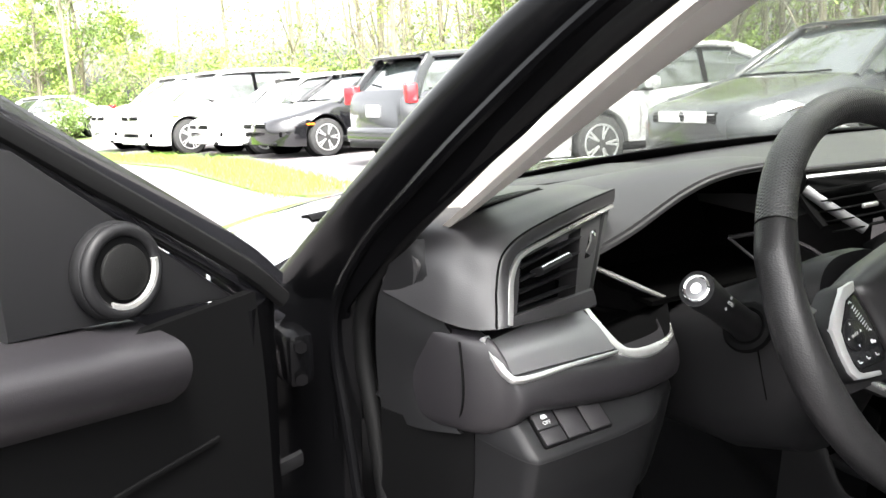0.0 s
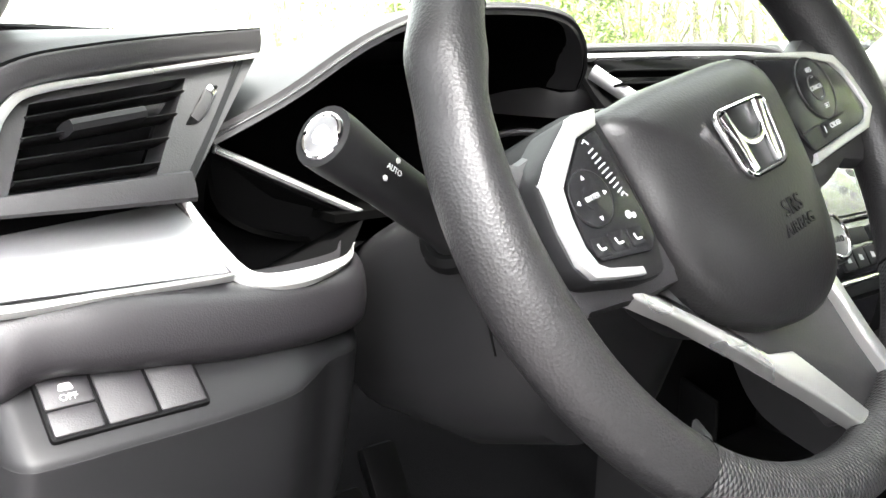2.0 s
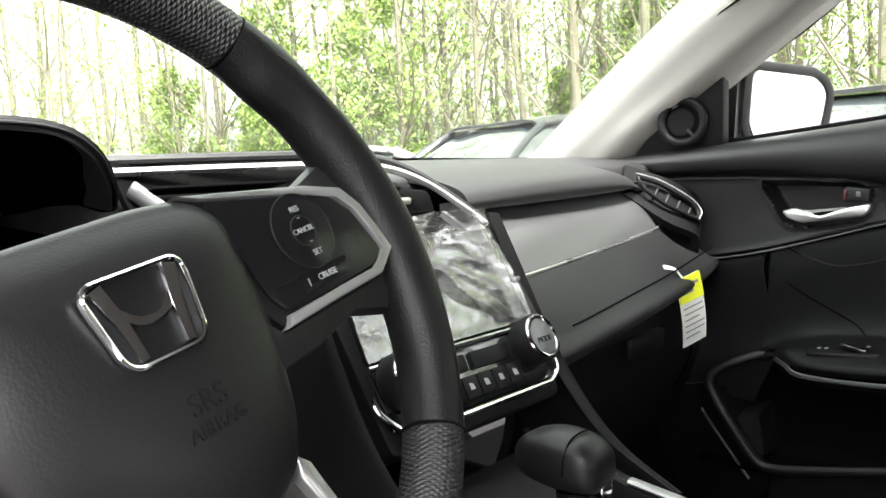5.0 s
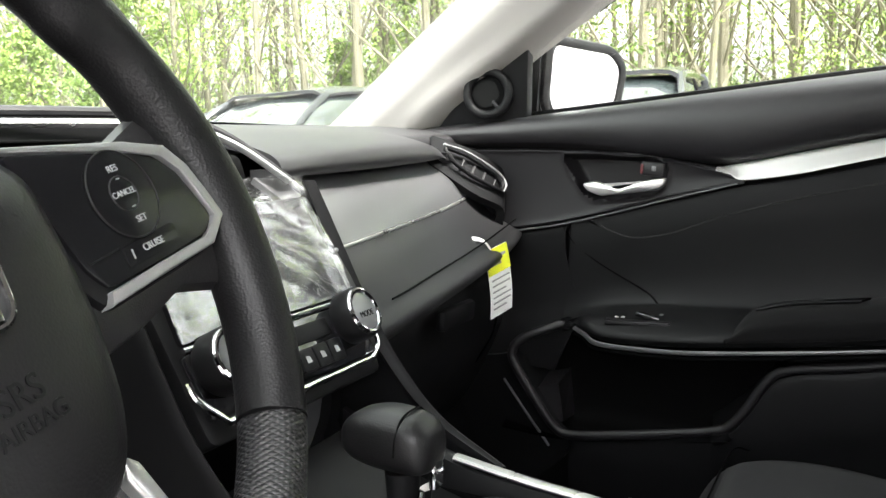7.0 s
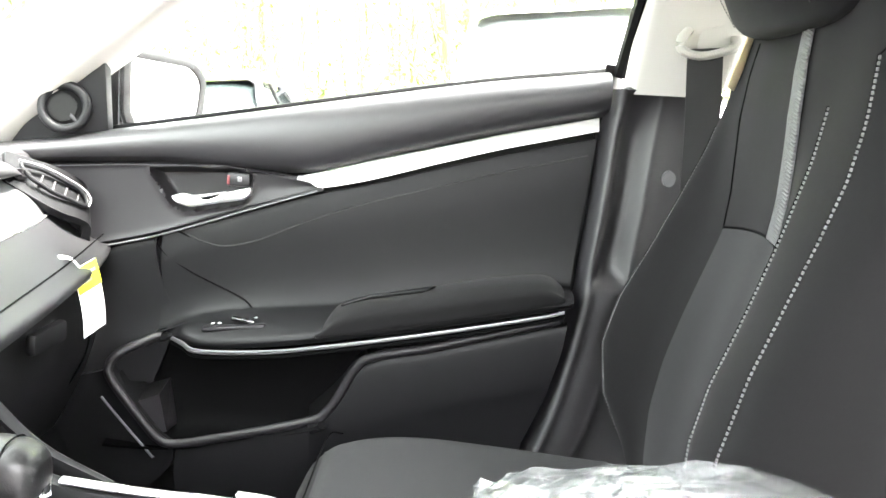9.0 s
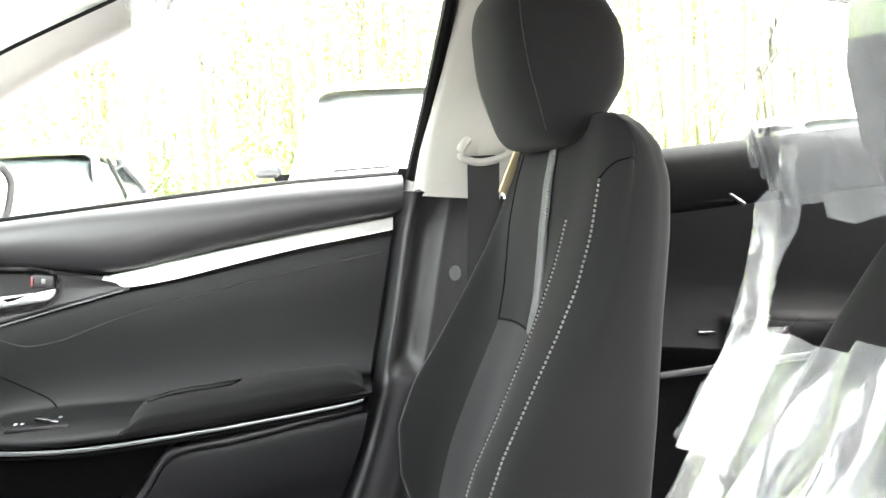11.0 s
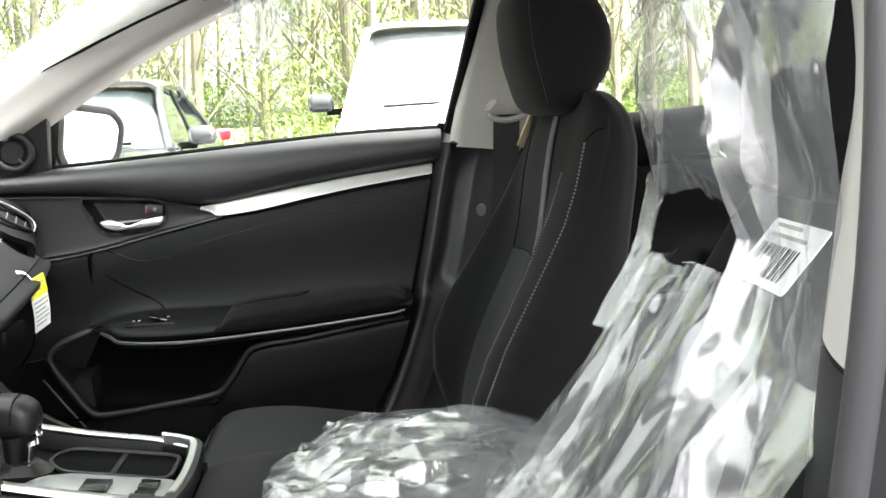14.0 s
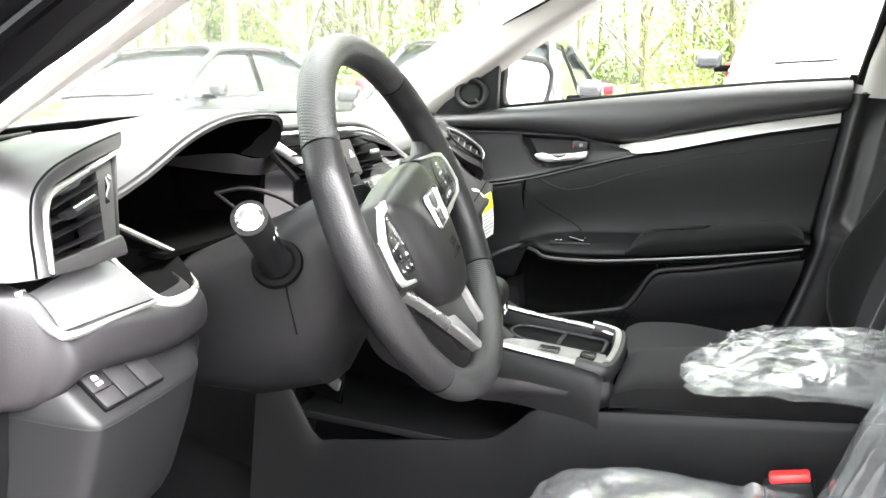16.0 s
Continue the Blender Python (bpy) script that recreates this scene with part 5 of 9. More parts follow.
def shifter():
    s = thing("gear_selector", "black leather gear selector with chrome stem", "gear selector", (X0 + 0.01, 0.03, 0.6))
    top = Vector((0.03, 0.028, 0.69))
    keys = []
    for y, zt, zb, hw in ((0.071, 0.690, 0.683, 0.008), (0.068, 0.699, 0.676, 0.017), (0.058, 0.707, 0.670, 0.0235), (0.038, 0.712, 0.667, 0.0265), (0.016, 0.711, 0.667, 0.0265), (0.003, 0.706, 0.668, 0.0235), (-0.004, 0.698, 0.672, 0.017), (-0.0065, 0.690, 0.680, 0.008)):
        r = []
        for t in range(28):
            q = 2 * math.pi * t / 28
            c, z = math.cos(q), math.sin(q)
            c = math.copysign(abs(c) ** 0.62, c)
            z = math.copysign(abs(z) ** 0.7, z)
            r.append(Vector((top.x + hw * c, y, (zt + zb) / 2 + (zt - zb) / 2 * z)))
        keys.append(r)
    lines = [spline([r[i] for r in keys], 28) for i in range(28)]
    part("knob", loft([[lines[i][k] for i in range(28)] for k in range(28)]), PADSKIN, s, "black leather knob")
    seam = spline([(top.x - 0.0267, 0.018, 0.684), (top.x - 0.0255, 0.018, 0.699), (top.x - 0.014, 0.018, 0.7115), (top.x + 0.014, 0.018, 0.7115), (top.x + 0.0255, 0.018, 0.699), (top.x + 0.0267, 0.018, 0.684)], 30)
    part("knob_seam", sweep(seam, 0.0008, seg=6, up=(0, 1, 0)), BLACK_DEEP, s)
    part("release_button", box((top.x + 0.002, -0.0035, 0.671), (0.016, 0.006, 0.030), 0.0022, 3, m=pose(0, 0, 0, -6).to_3x3()), CHROME, s, "chrome release button")
    part("stem", sweep([top + Vector((0, -0.005, -0.025)), top + Vector((0, -0.012, -0.085))], 0.016, 0.013, 16, up=(0, 1, 0), taper=lambda f: 1.0 - 0.25 * f), BLACK_HARD, s)
    part("stem_trim", sweep([top + Vector((0, -0.026, -0.034)), top + Vector((0, -0.024, -0.060))], 0.011, 0.004, 10, up=(0, 1, 0)), CHROME, s, "chrome stem trim")
    rings = [[top + Vector((r * math.cos(t) * (1 + 0.08 * math.sin(5 * t)), -0.012 + 1.3 * r * math.sin(t), z)) for t in [2 * math.pi * i / 30 for i in range(30)]] for z, r in ((-0.055, 0.018), (-0.065, 0.03), (-0.072, 0.026), (-0.08, 0.04), (-0.087, 0.044))]
    part("gaiter", loft(rings), LEATHER, s)
    part("gate_frame", box((top.x, 0.012, 0.612), (0.10, 0.13, 0.006), 0.003), SATIN, s)
    return s


shifter()


# ---- passenger door ----
def along(table, v):
    """A height (or place) from a short table of pairs, straight between them."""
    t = sorted(table)
    for (a, x), (b, y) in zip(t, t[1:]):
        if a <= v <= b:
            return x + (y - x) * (v - a) / (b - a)
    return t[0][1] if v < t[0][0] else t[-1][1]


def inside(poly, u, v):
    """How far (u, v) lies inside a 2D outline; negative outside."""
    best, hit = 1e9, False
    for i in range(len(poly)):
        (x0, y0), (x1, y1) = poly[i - 1], poly[i]
        if (y0 > v) != (y1 > v) and u < (x1 - x0) * (v - y0) / (y1 - y0) + x0:
            hit = not hit
        dx, dy = x1 - x0, y1 - y0
        k = max(0.0, min(1.0, ((u - x0) * dx + (v - y0) * dy) / max(1e-9, dx * dx + dy * dy)))
        best = min(best, math.hypot(u - x0 - k * dx, v - y0 - k * dy))
    return best if hit else -best


def passenger_door():
    d = thing("passenger_door", "closed black front passenger door with silver trim strip", "car door", (0.75, -0.1, 0.3))
    sill = lambda y: along(((0.36, 0.897), (0.173, 0.929), (-0.009, 0.963), (-0.171, 0.994), (-0.329, 1.023), (-0.516, 1.049), (-0.54, 1.053)), y)
    crease = lambda y: along(((0.36, 0.869), (0.233, 0.878), (0.149, 0.884), (0.066, 0.886), (0.0, 0.882), (-0.049, 0.877), (-0.074, 0.876), (-0.177, 0.905), (-0.334, 0.947), (-0.502, 0.986), (-0.54, 0.995)), y)
    base = lambda y: along(((0.36, 0.72), (0.198, 0.76), (0.131, 0.777), (0.064, 0.799), (-0.018, 0.828), (-0.113, 0.860), (-0.179, 0.874), (-0.336, 0.922), (-0.504, 0.964), (-0.54, 0.972)), y)
    stitch = lambda y: along(((0.16, 0.80), (0.102, 0.794), (0.072, 0.776), (0.026, 0.768), (-0.02, 0.779), (-0.101, 0.815), (-0.181, 0.844), (-0.338, 0.89), (-0.492, 0.931), (-0.54, 0.943)), y)
    back = lambda z: along(((0.33, -0.34), (0.472, -0.405), (0.54, -0.437), (0.644, -0.466), (0.753, -0.482), (0.947, -0.502), (1.05, -0.513)), z)
    # skin behind everything
    rows = [[(0.762, y, sill(y) - 0.02), (0.762, y, 0.8), (0.762, y, 0.6), (0.762, y, 0.44), (0.762, y, 0.33)] for y in (0.36, 0.2, 0.0, -0.2, -0.4)]
    rows.append([(0.762, back(z) - 0.004, z) for z in (1.03, 0.8, 0.6, 0.44, 0.33)])
    part("door_card", sheet(rows, 24, 18, -0.05), BLACK_HARD, d, "black door card")
    # upper roll under the window: one soft cushion from the sill to the crease
    rows = []
    for y in (0.36, 0.25, 0.12, 0.0, -0.1, -0.21, -0.34, -0.45, -0.512):
        s, c = sill(y), crease(y)
        h = s - c
        rows.append([(0.757, y, s - 0.003), (0.742, y, s + 0.001), (0.722, y, s - 0.03 * h), (0.704, y, s - 0.16 * h), (0.695, y, s - 0.38 * h), (0.696, y, s - 0.62 * h), (0.704, y, s - 0.84 * h), (0.714, y, c + 0.004), (0.730, y, c - 0.002)])
    part("upper_roll", sheet(rows, 44, 30, -0.006), BLACK_SOFT, d, "soft black upper door roll")
    part("window_seal", sweep(spline([(0.758, y, sill(y) + 0.003) for y in (0.36, 0.2, 0.02, -0.1, -0.21, -0.36, -0.512)], 30), 0.005, 0.005, 8), RUBBER, d)
    # silver strip, pointed at its front end
    rows = []
    for y in (-0.076, -0.095, -0.113, -0.18, -0.27, -0.36, -0.43, -0.500):
        t = crease(y) - 0.002
        b = along(((-0.113, 0.861), (-0.076, 0.8735)), y) if y > -0.113 else base(y) + 0.001
        rows.append([(0.730, y, t), (0.7205, y, t - 0.04 * (t - b)), (0.7165, y, t - 0.35 * (t - b)), (0.7125, y, t - 0.7 * (t - b)), (0.7105, y, b + 0.08 * (t - b)), (0.7130, y, b + 0.02 * (t - b)), (0.730, y, b)])
    part("trim_strip", sheet(rows, 36, 20, -0.003), SILVER_BRUSHED, d, "brushed silver trim strip")
    # handle bezel, a leaf shape between crease and lower line, hollowed behind the lever
    hole = rounded([(0.140, 0.876), (0.105, 0.824), (0.088, 0.815), (0.006, 0.828), (-0.011, 0.846), (-0.013, 0.876), (0.010, 0.884)], 0.012, 4)

    def hollow(v):
        k = inside(hole, v.y, v.z)
        lip = 0.0035 * math.exp(-(k / 0.004) ** 2)
        return v + Vector((0.024 * max(0.0, min(1.0, k / 0.009)) ** 0.7 - lip, 0, 0))

    rows = []
    for y in (0.36, 0.28, 0.2, 0.136, 0.07, 0.0, -0.05, -0.09, -0.113):
        t, b = crease(y) if y > -0.074 else along(((-0.113, 0.861), (-0.074, 0.876)), y), base(y)
        t = max(t, b + 0.001)
        rows.append([(0.728, y, t + 0.001), (0.7135, y, t - 0.035 * (t - b)), (0.716, y, t - 0.12 * (t - b)), (0.7185, y, (t + b) / 2), (0.716, y, b + 0.12 * (t - b)), (0.7125, y, b + 0.035 * (t - b)), (0.728, y, b - 0.001)])
    part("handle_bezel", sheet(rows, 150, 54, -0.003, push=hollow), BLACK_MID, d, "black handle surround")
    part("bezel_line", sweep(spline([(0.7125, y, base(y) - 0.001) for y in (0.20, 0.131, 0.064, -0.018, -0.105)], 30), 0.0013, 0.0013, 6, up=(-1, 0, 0)), SATIN, d)
    # lever: a flat paddle, waisted, wider behind
    outline = rounded([(-0.107, 0.836), (-0.086, 0.8425), (-0.051, 0.8345), (-0.022, 0.8475), (0.013, 0.857), (0.0125, 0.846), (0.004, 0.838), (-0.027, 0.832), (-0.076, 0.822), (-0.098, 0.827)], 0.006, 4)
    part("door_lever", plate(outline, lambda u, v, h: Vector((0.7005 + 2.2 * (u + 0.03) ** 2 - h, -u, v)), 0.008, 0.0035, 3), SILVER, d, "silver door lever")
    lk = part("lock_knob", box((0.708, 0.006, 0.866), (0.014, 0.032, 0.019), 0.003), BLACK_MID, d)
    part("lock_mark", box((0.7005, 0.0200, 0.8655), (0.002, 0.004, 0.013), 0.0008), DARK_RED, lk, "red unlocked mark")
    part("lock_sign", box((0.7005, 0.004, 0.867), (0.0016, 0.006, 0.007), 0.0007), SATIN, lk)
    # main insert: from the strip down, running out into the armrest ledge
    edge = lambda y: along(((0.11, 0.716), (0.10, 0.700), (0.085, 0.678), (0.05, 0.660), (0.0, 0.652), (-0.12, 0.646), (-0.3, 0.645), (-0.46, 0.648)), y)
    ledge = lambda y: along(((0.11, 0.634), (0.092, 0.648), (0.05, 0.662), (-0.025, 0.674), (-0.141, 0.686), (-0.27, 0.706), (-0.47, 0.735)), y)
    low = lambda y: along(((0.11, 0.630), (0.077, 0.634), (0.048, 0.629), (-0.04, 0.636), (-0.118, 0.648), (-0.273, 0.677), (-0.424, 0.709), (-0.47, 0.720)), y)
    rows = []
    for y in (0.118, 0.10, 0.075, 0.04, -0.02, -0.09, -0.17, -0.26, -0.35, -0.43, -0.475):
        b, l, lo, e = base(y) - 0.003, ledge(y), low(y), edge(y)
        lip = min(l - 0.003, lo + 0.017)
        r = [(0.729, y, b), (0.7215, y, b - 0.004), (0.7195, y, b - 0.25 * (b - l)), (0.722, y, b - 0.5 * (b - l)), (0.7225, y, b - 0.75 * (b - l)), (0.717, y, l + 0.012), (0.705, y, l + 0.003), ((0.705 + e) / 2, y, (l + lip) / 2 + 0.003), (e + 0.006, y, lip), (e, y, lip - 0.007), (e + 0.001, y, lo + 0.004), (e + 0.014, y, lo - 0.003), (0.735, y, lo - 0.012)]
        f = (0.118 - y) / (0.118 + 0.475)
        rows.append([(x, 0.118 + (back(z) + 0.004 - 0.118) * f, z) for x, yy, z in r])
    part("main_insert", sheet(rows, 60, 48, -0.004), BLACK_HARD, d, "matt black door insert and armrest ledge")
    part("insert_seam", sweep(spline([(0.7195, y, stitch(y)) for y in (0.108, 0.085, 0.06, 0.026, -0.02, -0.06, -0.101, -0.181, -0.26, -0.338, -0.42, -0.488)], 70), 0.0009, 0.0012, 6, up=(-1, 0, 0)), STITCH_DARK, d, "dark stitched seam")
    part("seam_groove", sweep(spline([(0.7212, y, stitch(y) - 0.0032) for y in (0.108, 0.085, 0.06, 0.026, -0.02, -0.06, -0.101, -0.181, -0.26, -0.338, -0.42, -0.488)], 70), 0.0016, 0.0012, 6, up=(-1, 0, 0)), BLACK_DEEP, d)
    # panel between the dashboard and the insert
    rows = []
    for y in (0.36, 0.3, 0.23, 0.17, 0.125):
        b = base(y) - 0.003
        rows.append([(0.729, y, b), (0.7185, y, b - 0.005), (0.7185, y, b - 0.03), (0.722, y - 0.012, 0.70), (0.722, y - 0.03, 0.655), (0.715, y - 0.02, 0.615), (0.715, y, 0.56)])
    part("front_panel", sheet(rows, 20, 24, -0.004), BLACK_HARD, d, "black front door panel")
    part("insert_split", sweep(spline([(0.7185, 0.130, 0.772), (0.7205, 0.112, 0.750), (0.7215, 0.071, 0.724), (0.7195, 0.002, 0.694), (0.712, -0.016, 0.682)], 24), 0.0012, seg=6, up=(-1, 0, 0)), BLACK_DEEP, d)
    # padded rest behind the switch ledge
    rows = []
    ptop = lambda y: along(((-0.119, 0.664), (-0.135, 0.680), (-0.15, 0.693), (-0.193, 0.708), (-0.27, 0.722), (-0.346, 0.738), (-0.422, 0.750), (-0.453, 0.747), (-0.47, 0.73)), y)
    for y in (-0.119, -0.128, -0.15, -0.193, -0.27, -0.346, -0.422, -0.448, -0.462):
        t, b = ptop(y), low(y) + 0.006
        x = 0.640 + (0.006 if y > -0.12 or y < -0.455 else 0)
        rows.append([(0.726, y, t + 0.003), (0.70, y, t + 0.004), (0.668, y, t + 0.001), (0.650, y, t - 0.006), (x + 0.001, y, t - 0.35 * (t - b)), (x, y, t - 0.65 * (t - b)), (x + 0.004, y, b + 0.002), (0.662, y, b - 0.002)])
    part("armrest_pad", sheet(rows, 44, 26, -0.006), CLOTH, d, "padded black armrest")
    # no hollow here: a black plate on the pad paints the cup's shade
    cup = rounded([(-0.150, 0.000), (-0.165, 0.018), (-0.285, 0.018), (-0.268, -0.003), (-0.20, -0.006)], 0.007, 4)
    part("pull_cup", plate([(u, v) for u, v in cup], lambda u, v, h: Vector((0.684 + v, u, ptop(u) + 0.0065 + h)), 0.006), BLACK_DEEP, d, "black plate for the shaded pull cup")
    part("cup_lip", sweep(spline([(0.6785, u, ptop(u) + 0.006) for u in (-0.15, -0.19, -0.23, -0.272)], 20), 0.0025, 0.002, 8), BLACK_HARD, d)
    ch = spline([(0.716, 0.110, 0.632), (0.694, 0.094, 0.634), (0.672, 0.072, 0.632), (0.657, 0.045, 0.625), (0.648, -0.04, 0.631), (0.6425, -0.118, 0.643), (0.641, -0.273, 0.672), (0.643, -0.424, 0.704), (0.645, -0.462, 0.714)], 60)
    part("armrest_trim", sweep(ch, 0.0042, 0.0032, 8, up=(-1, 0, 0), taper=lambda f: 1.0 - 0.45 * f), SATIN, d, "satin trim under the armrest")
    part("ledge_groove", sweep([p + Vector((0.004, 0, -0.0075)) for p in ch[8:]], 0.0035, 0.003, 6, up=(-1, 0, 0)), BLACK_DEEP, d)
    sp = part("switch_panel", plate(rounded([(-0.045, 0.667), (0.045, 0.667), (0.045, 0.697), (-0.045, 0.697)], 0.005, 3), lambda u, v, h: Vector((v, u, (ledge(u) + low(u) + 0.017) / 2 + 0.0035 + 0.10 * (v - 0.685) + h)), 0.004, 0.001), BLACK_MID, d)
    part("window_switch", box((0.682, -0.012, 0.6685), (0.016, 0.034, 0.006), 0.002, m=pose(0, 0, 0, 8).to_3x3()), GLOSS, sp)
    for y, z in ((-0.030, 0.6735), (0.022, 0.6625), (0.031, 0.6615)):
        part("window_mark", box((0.680, y, z), (0.008, 0.004, 0.001)), GREY_MARK, sp)
    # map pocket: a bead round a deep hole, and the bulged lower panel behind it
    bead = [(0.712, 0.112, 0.634), (0.700, 0.135, 0.624), (0.690, 0.166, 0.608), (0.686, 0.180, 0.590), (0.684, 0.176, 0.569), (0.682, 0.138, 0.521), (0.682, 0.106, 0.486), (0.682, 0.078, 0.480), (0.682, -0.005, 0.498), (0.682, -0.109, 0.525), (0.682, -0.135, 0.540), (0.682, -0.154, 0.569), (0.682, -0.173, 0.606), (0.682, -0.196, 0.625), (0.682, -0.275, 0.643), (0.686, -0.37, 0.668), (0.692, -0.462, 0.692)]
    part("pocket_bead", sweep(spline(bead, 110), 0.007, 0.006, 10, up=(-1, 0, 0)), BLACK_MID, d, "moulded pocket edge")
    # back of the map pocket, its depth of shade painted black
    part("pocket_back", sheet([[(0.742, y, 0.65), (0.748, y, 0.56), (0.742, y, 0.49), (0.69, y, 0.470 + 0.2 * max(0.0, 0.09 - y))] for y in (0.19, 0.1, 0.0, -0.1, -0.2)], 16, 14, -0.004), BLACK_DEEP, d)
    part("pocket_wall", sheet([[(0.684, 0.178, 0.572), (0.742, 0.165, 0.58)], [(0.684, 0.140, 0.523), (0.742, 0.128, 0.53)], [(0.684, 0.108, 0.488), (0.742, 0.098, 0.49)]], 8, 6, -0.003), BLACK_HARD, d)
    part("pocket_wall", sheet([[(0.684, -0.112, 0.525), (0.744, -0.102, 0.53)], [(0.684, -0.154, 0.569), (0.744, -0.144, 0.572)], [(0.684, -0.190, 0.622), (0.744, -0.182, 0.626)]], 8, 6, -0.003), BLACK_HARD, d)
    part("bottle_rest", loft([[(0.745, 0.150, 0.545), (0.745, 0.108, 0.560), (0.745, 0.096, 0.49), (0.745, 0.115, 0.485)], [(0.702, 0.148, 0.531), (0.702, 0.112, 0.546), (0.702, 0.100, 0.49), (0.702, 0.112, 0.488)]]), BLACK_MID, d)
    ptab = ((-0.109, 0.522), (-0.135, 0.537), (-0.154, 0.566), (-0.173, 0.604), (-0.196, 0.622), (-0.275, 0.640), (-0.453, 0.688), (-0.47, 0.694))
    rows = []
    for y in (-0.112, -0.135, -0.154, -0.175, -0.21, -0.275, -0.36, -0.465):
        t = along(ptab, y)
        m = 0.513 + 0.257 * (-0.119 - y)
        m = min(m, t - 0.012)
        r = [(0.690, y, t), (0.682, y, t - 0.008), (0.681, y, (t + m) / 2), (0.683, y, m), (0.690, y, m - 0.035), (0.70, y, 0.43), (0.715, y, 0.34)]
        f = max(0.0, (-y - 0.2) / 0.265)
        rows.append([(x, y + f * (back(z) + 0.465), z) for x, yy, z in r])
    part("lower_panel", sheet(rows, 36, 26, -0.01), BLACK_HARD, d, "black lower door panel")
    rows = [[(0.688, 0.082, 0.476), (0.692, 0.085, 0.43), (0.715, 0.08, 0.34)], [(0.688, -0.005, 0.494), (0.692, -0.01, 0.44), (0.715, -0.02, 0.34)], [(0.688, -0.115, 0.522), (0.694, -0.115, 0.46), (0.715, -0.115, 0.34)]]
    part("lower_panel", sheet(rows, 16, 10, -0.01), BLACK_HARD, d)
    rows = [[(0.69, 0.184, 0.592), (0.70, 0.2, 0.575), (0.715, 0.30, 0.55)], [(0.687, 0.142, 0.518), (0.70, 0.17, 0.5), (0.715, 0.25, 0.45)], [(0.687, 0.085, 0.474), (0.70, 0.1, 0.43), (0.715, 0.2, 0.34)]]
    part("lower_panel", sheet(rows, 12, 8, 0.01), BLACK_HARD, d)
    part("grille_slot", sweep(spline([(0.70, 0.196, 0.538), (0.696, 0.158, 0.497), (0.692, 0.116, 0.453)], 14), 0.0018, 0.002, 8), SATIN, d)
    part("rear_seal", sheet([[(0.735, back(z) + 0.006, z), (0.742, back(z) - 0.012, z), (0.80, back(z) - 0.03, z)] for z in (1.06, 0.95, 0.8, 0.65, 0.5, 0.36)], 20, 8, 0.006), RUBBER, d, "black rubber door edge seal")
    # mirror triangle with tweeter
    tri = [(0.345, 0.896), (0.2, 0.922), (0.202, 1.065), (0.225, 1.05)]
    sail = part("sail_panel", plate(tri, lambda u, v, h: Vector((0.728 - 0.12 * (v - 0.9) - h * 1.0, u, v)), 0.02, 0.003), BLACK_HARD, d, "black mirror triangle")
    c = Vector((0.715, 0.258, 0.953))
    tw = part("tweeter", disc(c + Vector((0.006, 0, 0)), (-1, -0.12, 0.1), 0.036, 0.012, 32, 0.003), BLACK_HARD, d, "round tweeter with mesh grille")
    part("tweeter_ring", ring(c + Vector((-0.008, -0.002, 0.001)), (-1, -0.12, 0.1), 0.031, 0.0065, 32, 10), BLACK_HARD, tw)
    part("tweeter_well", disc(c + Vector((-0.0068, 0, 0)), (-1, -0.12, 0.1), 0.029, 0.0012, 28), BLACK_DEEP, tw)
    part("tweeter_mesh", disc(c + Vector((-0.0065, 0, 0)), (-1, -0.12, 0.1), 0.0195, 0.0035, 28), surf("tweeter_mesh", (0.0035, 0.0035, 0.0035), 0.55, grain=900, bump=0.6, kind="cells", spec=0.1), tw)
    part("tweeter_clip", box(c + Vector((-0.0105, -0.018, -0.016)), (0.004, 0.018, 0.005), 0.001, m=pose(0, 0, 0, 45).to_3x3()), BLACK_MID, tw)
    # window frame, with its top rail along the roof
    top_rail = [(0.742, 0.31, 1.01), (0.722, 0.17, 1.125), (0.675, -0.02, 1.248), (0.62, -0.217, 1.318), (0.592, -0.40, 1.352), (0.585, -0.53, 1.372), (0.60, -0.560, 1.345), (0.665, -0.546, 1.19), (0.735, -0.528, 1.045)]
    part("window_frame", sweep(spline(top_rail, 60), 0.011, 0.012, 8, up=(-1, 0, 0)), RUBBER, d, "black window frame seal")
    return d


passenger_door()


def pane(name, pts, n, parent, label, bow=0.0):
    """A pane between two edges, each a short run of points."""
    a, b = spline(pts[0], n), spline(pts[1], n)
    rows = []
    for p, q in zip(a, b):
        mid = (p + q) / 2 + Vector((bow, 0, 0))
        rows.append([p, p.lerp(mid, 0.5) * 1.0, mid, q.lerp(mid, 0.5), q])
    bm = sheet([[*r] for r in rows], n, 9, 0.004)
    ob = part(name, bm, GLASS, parent, label)
    ob.visible_shadow = False
    return ob


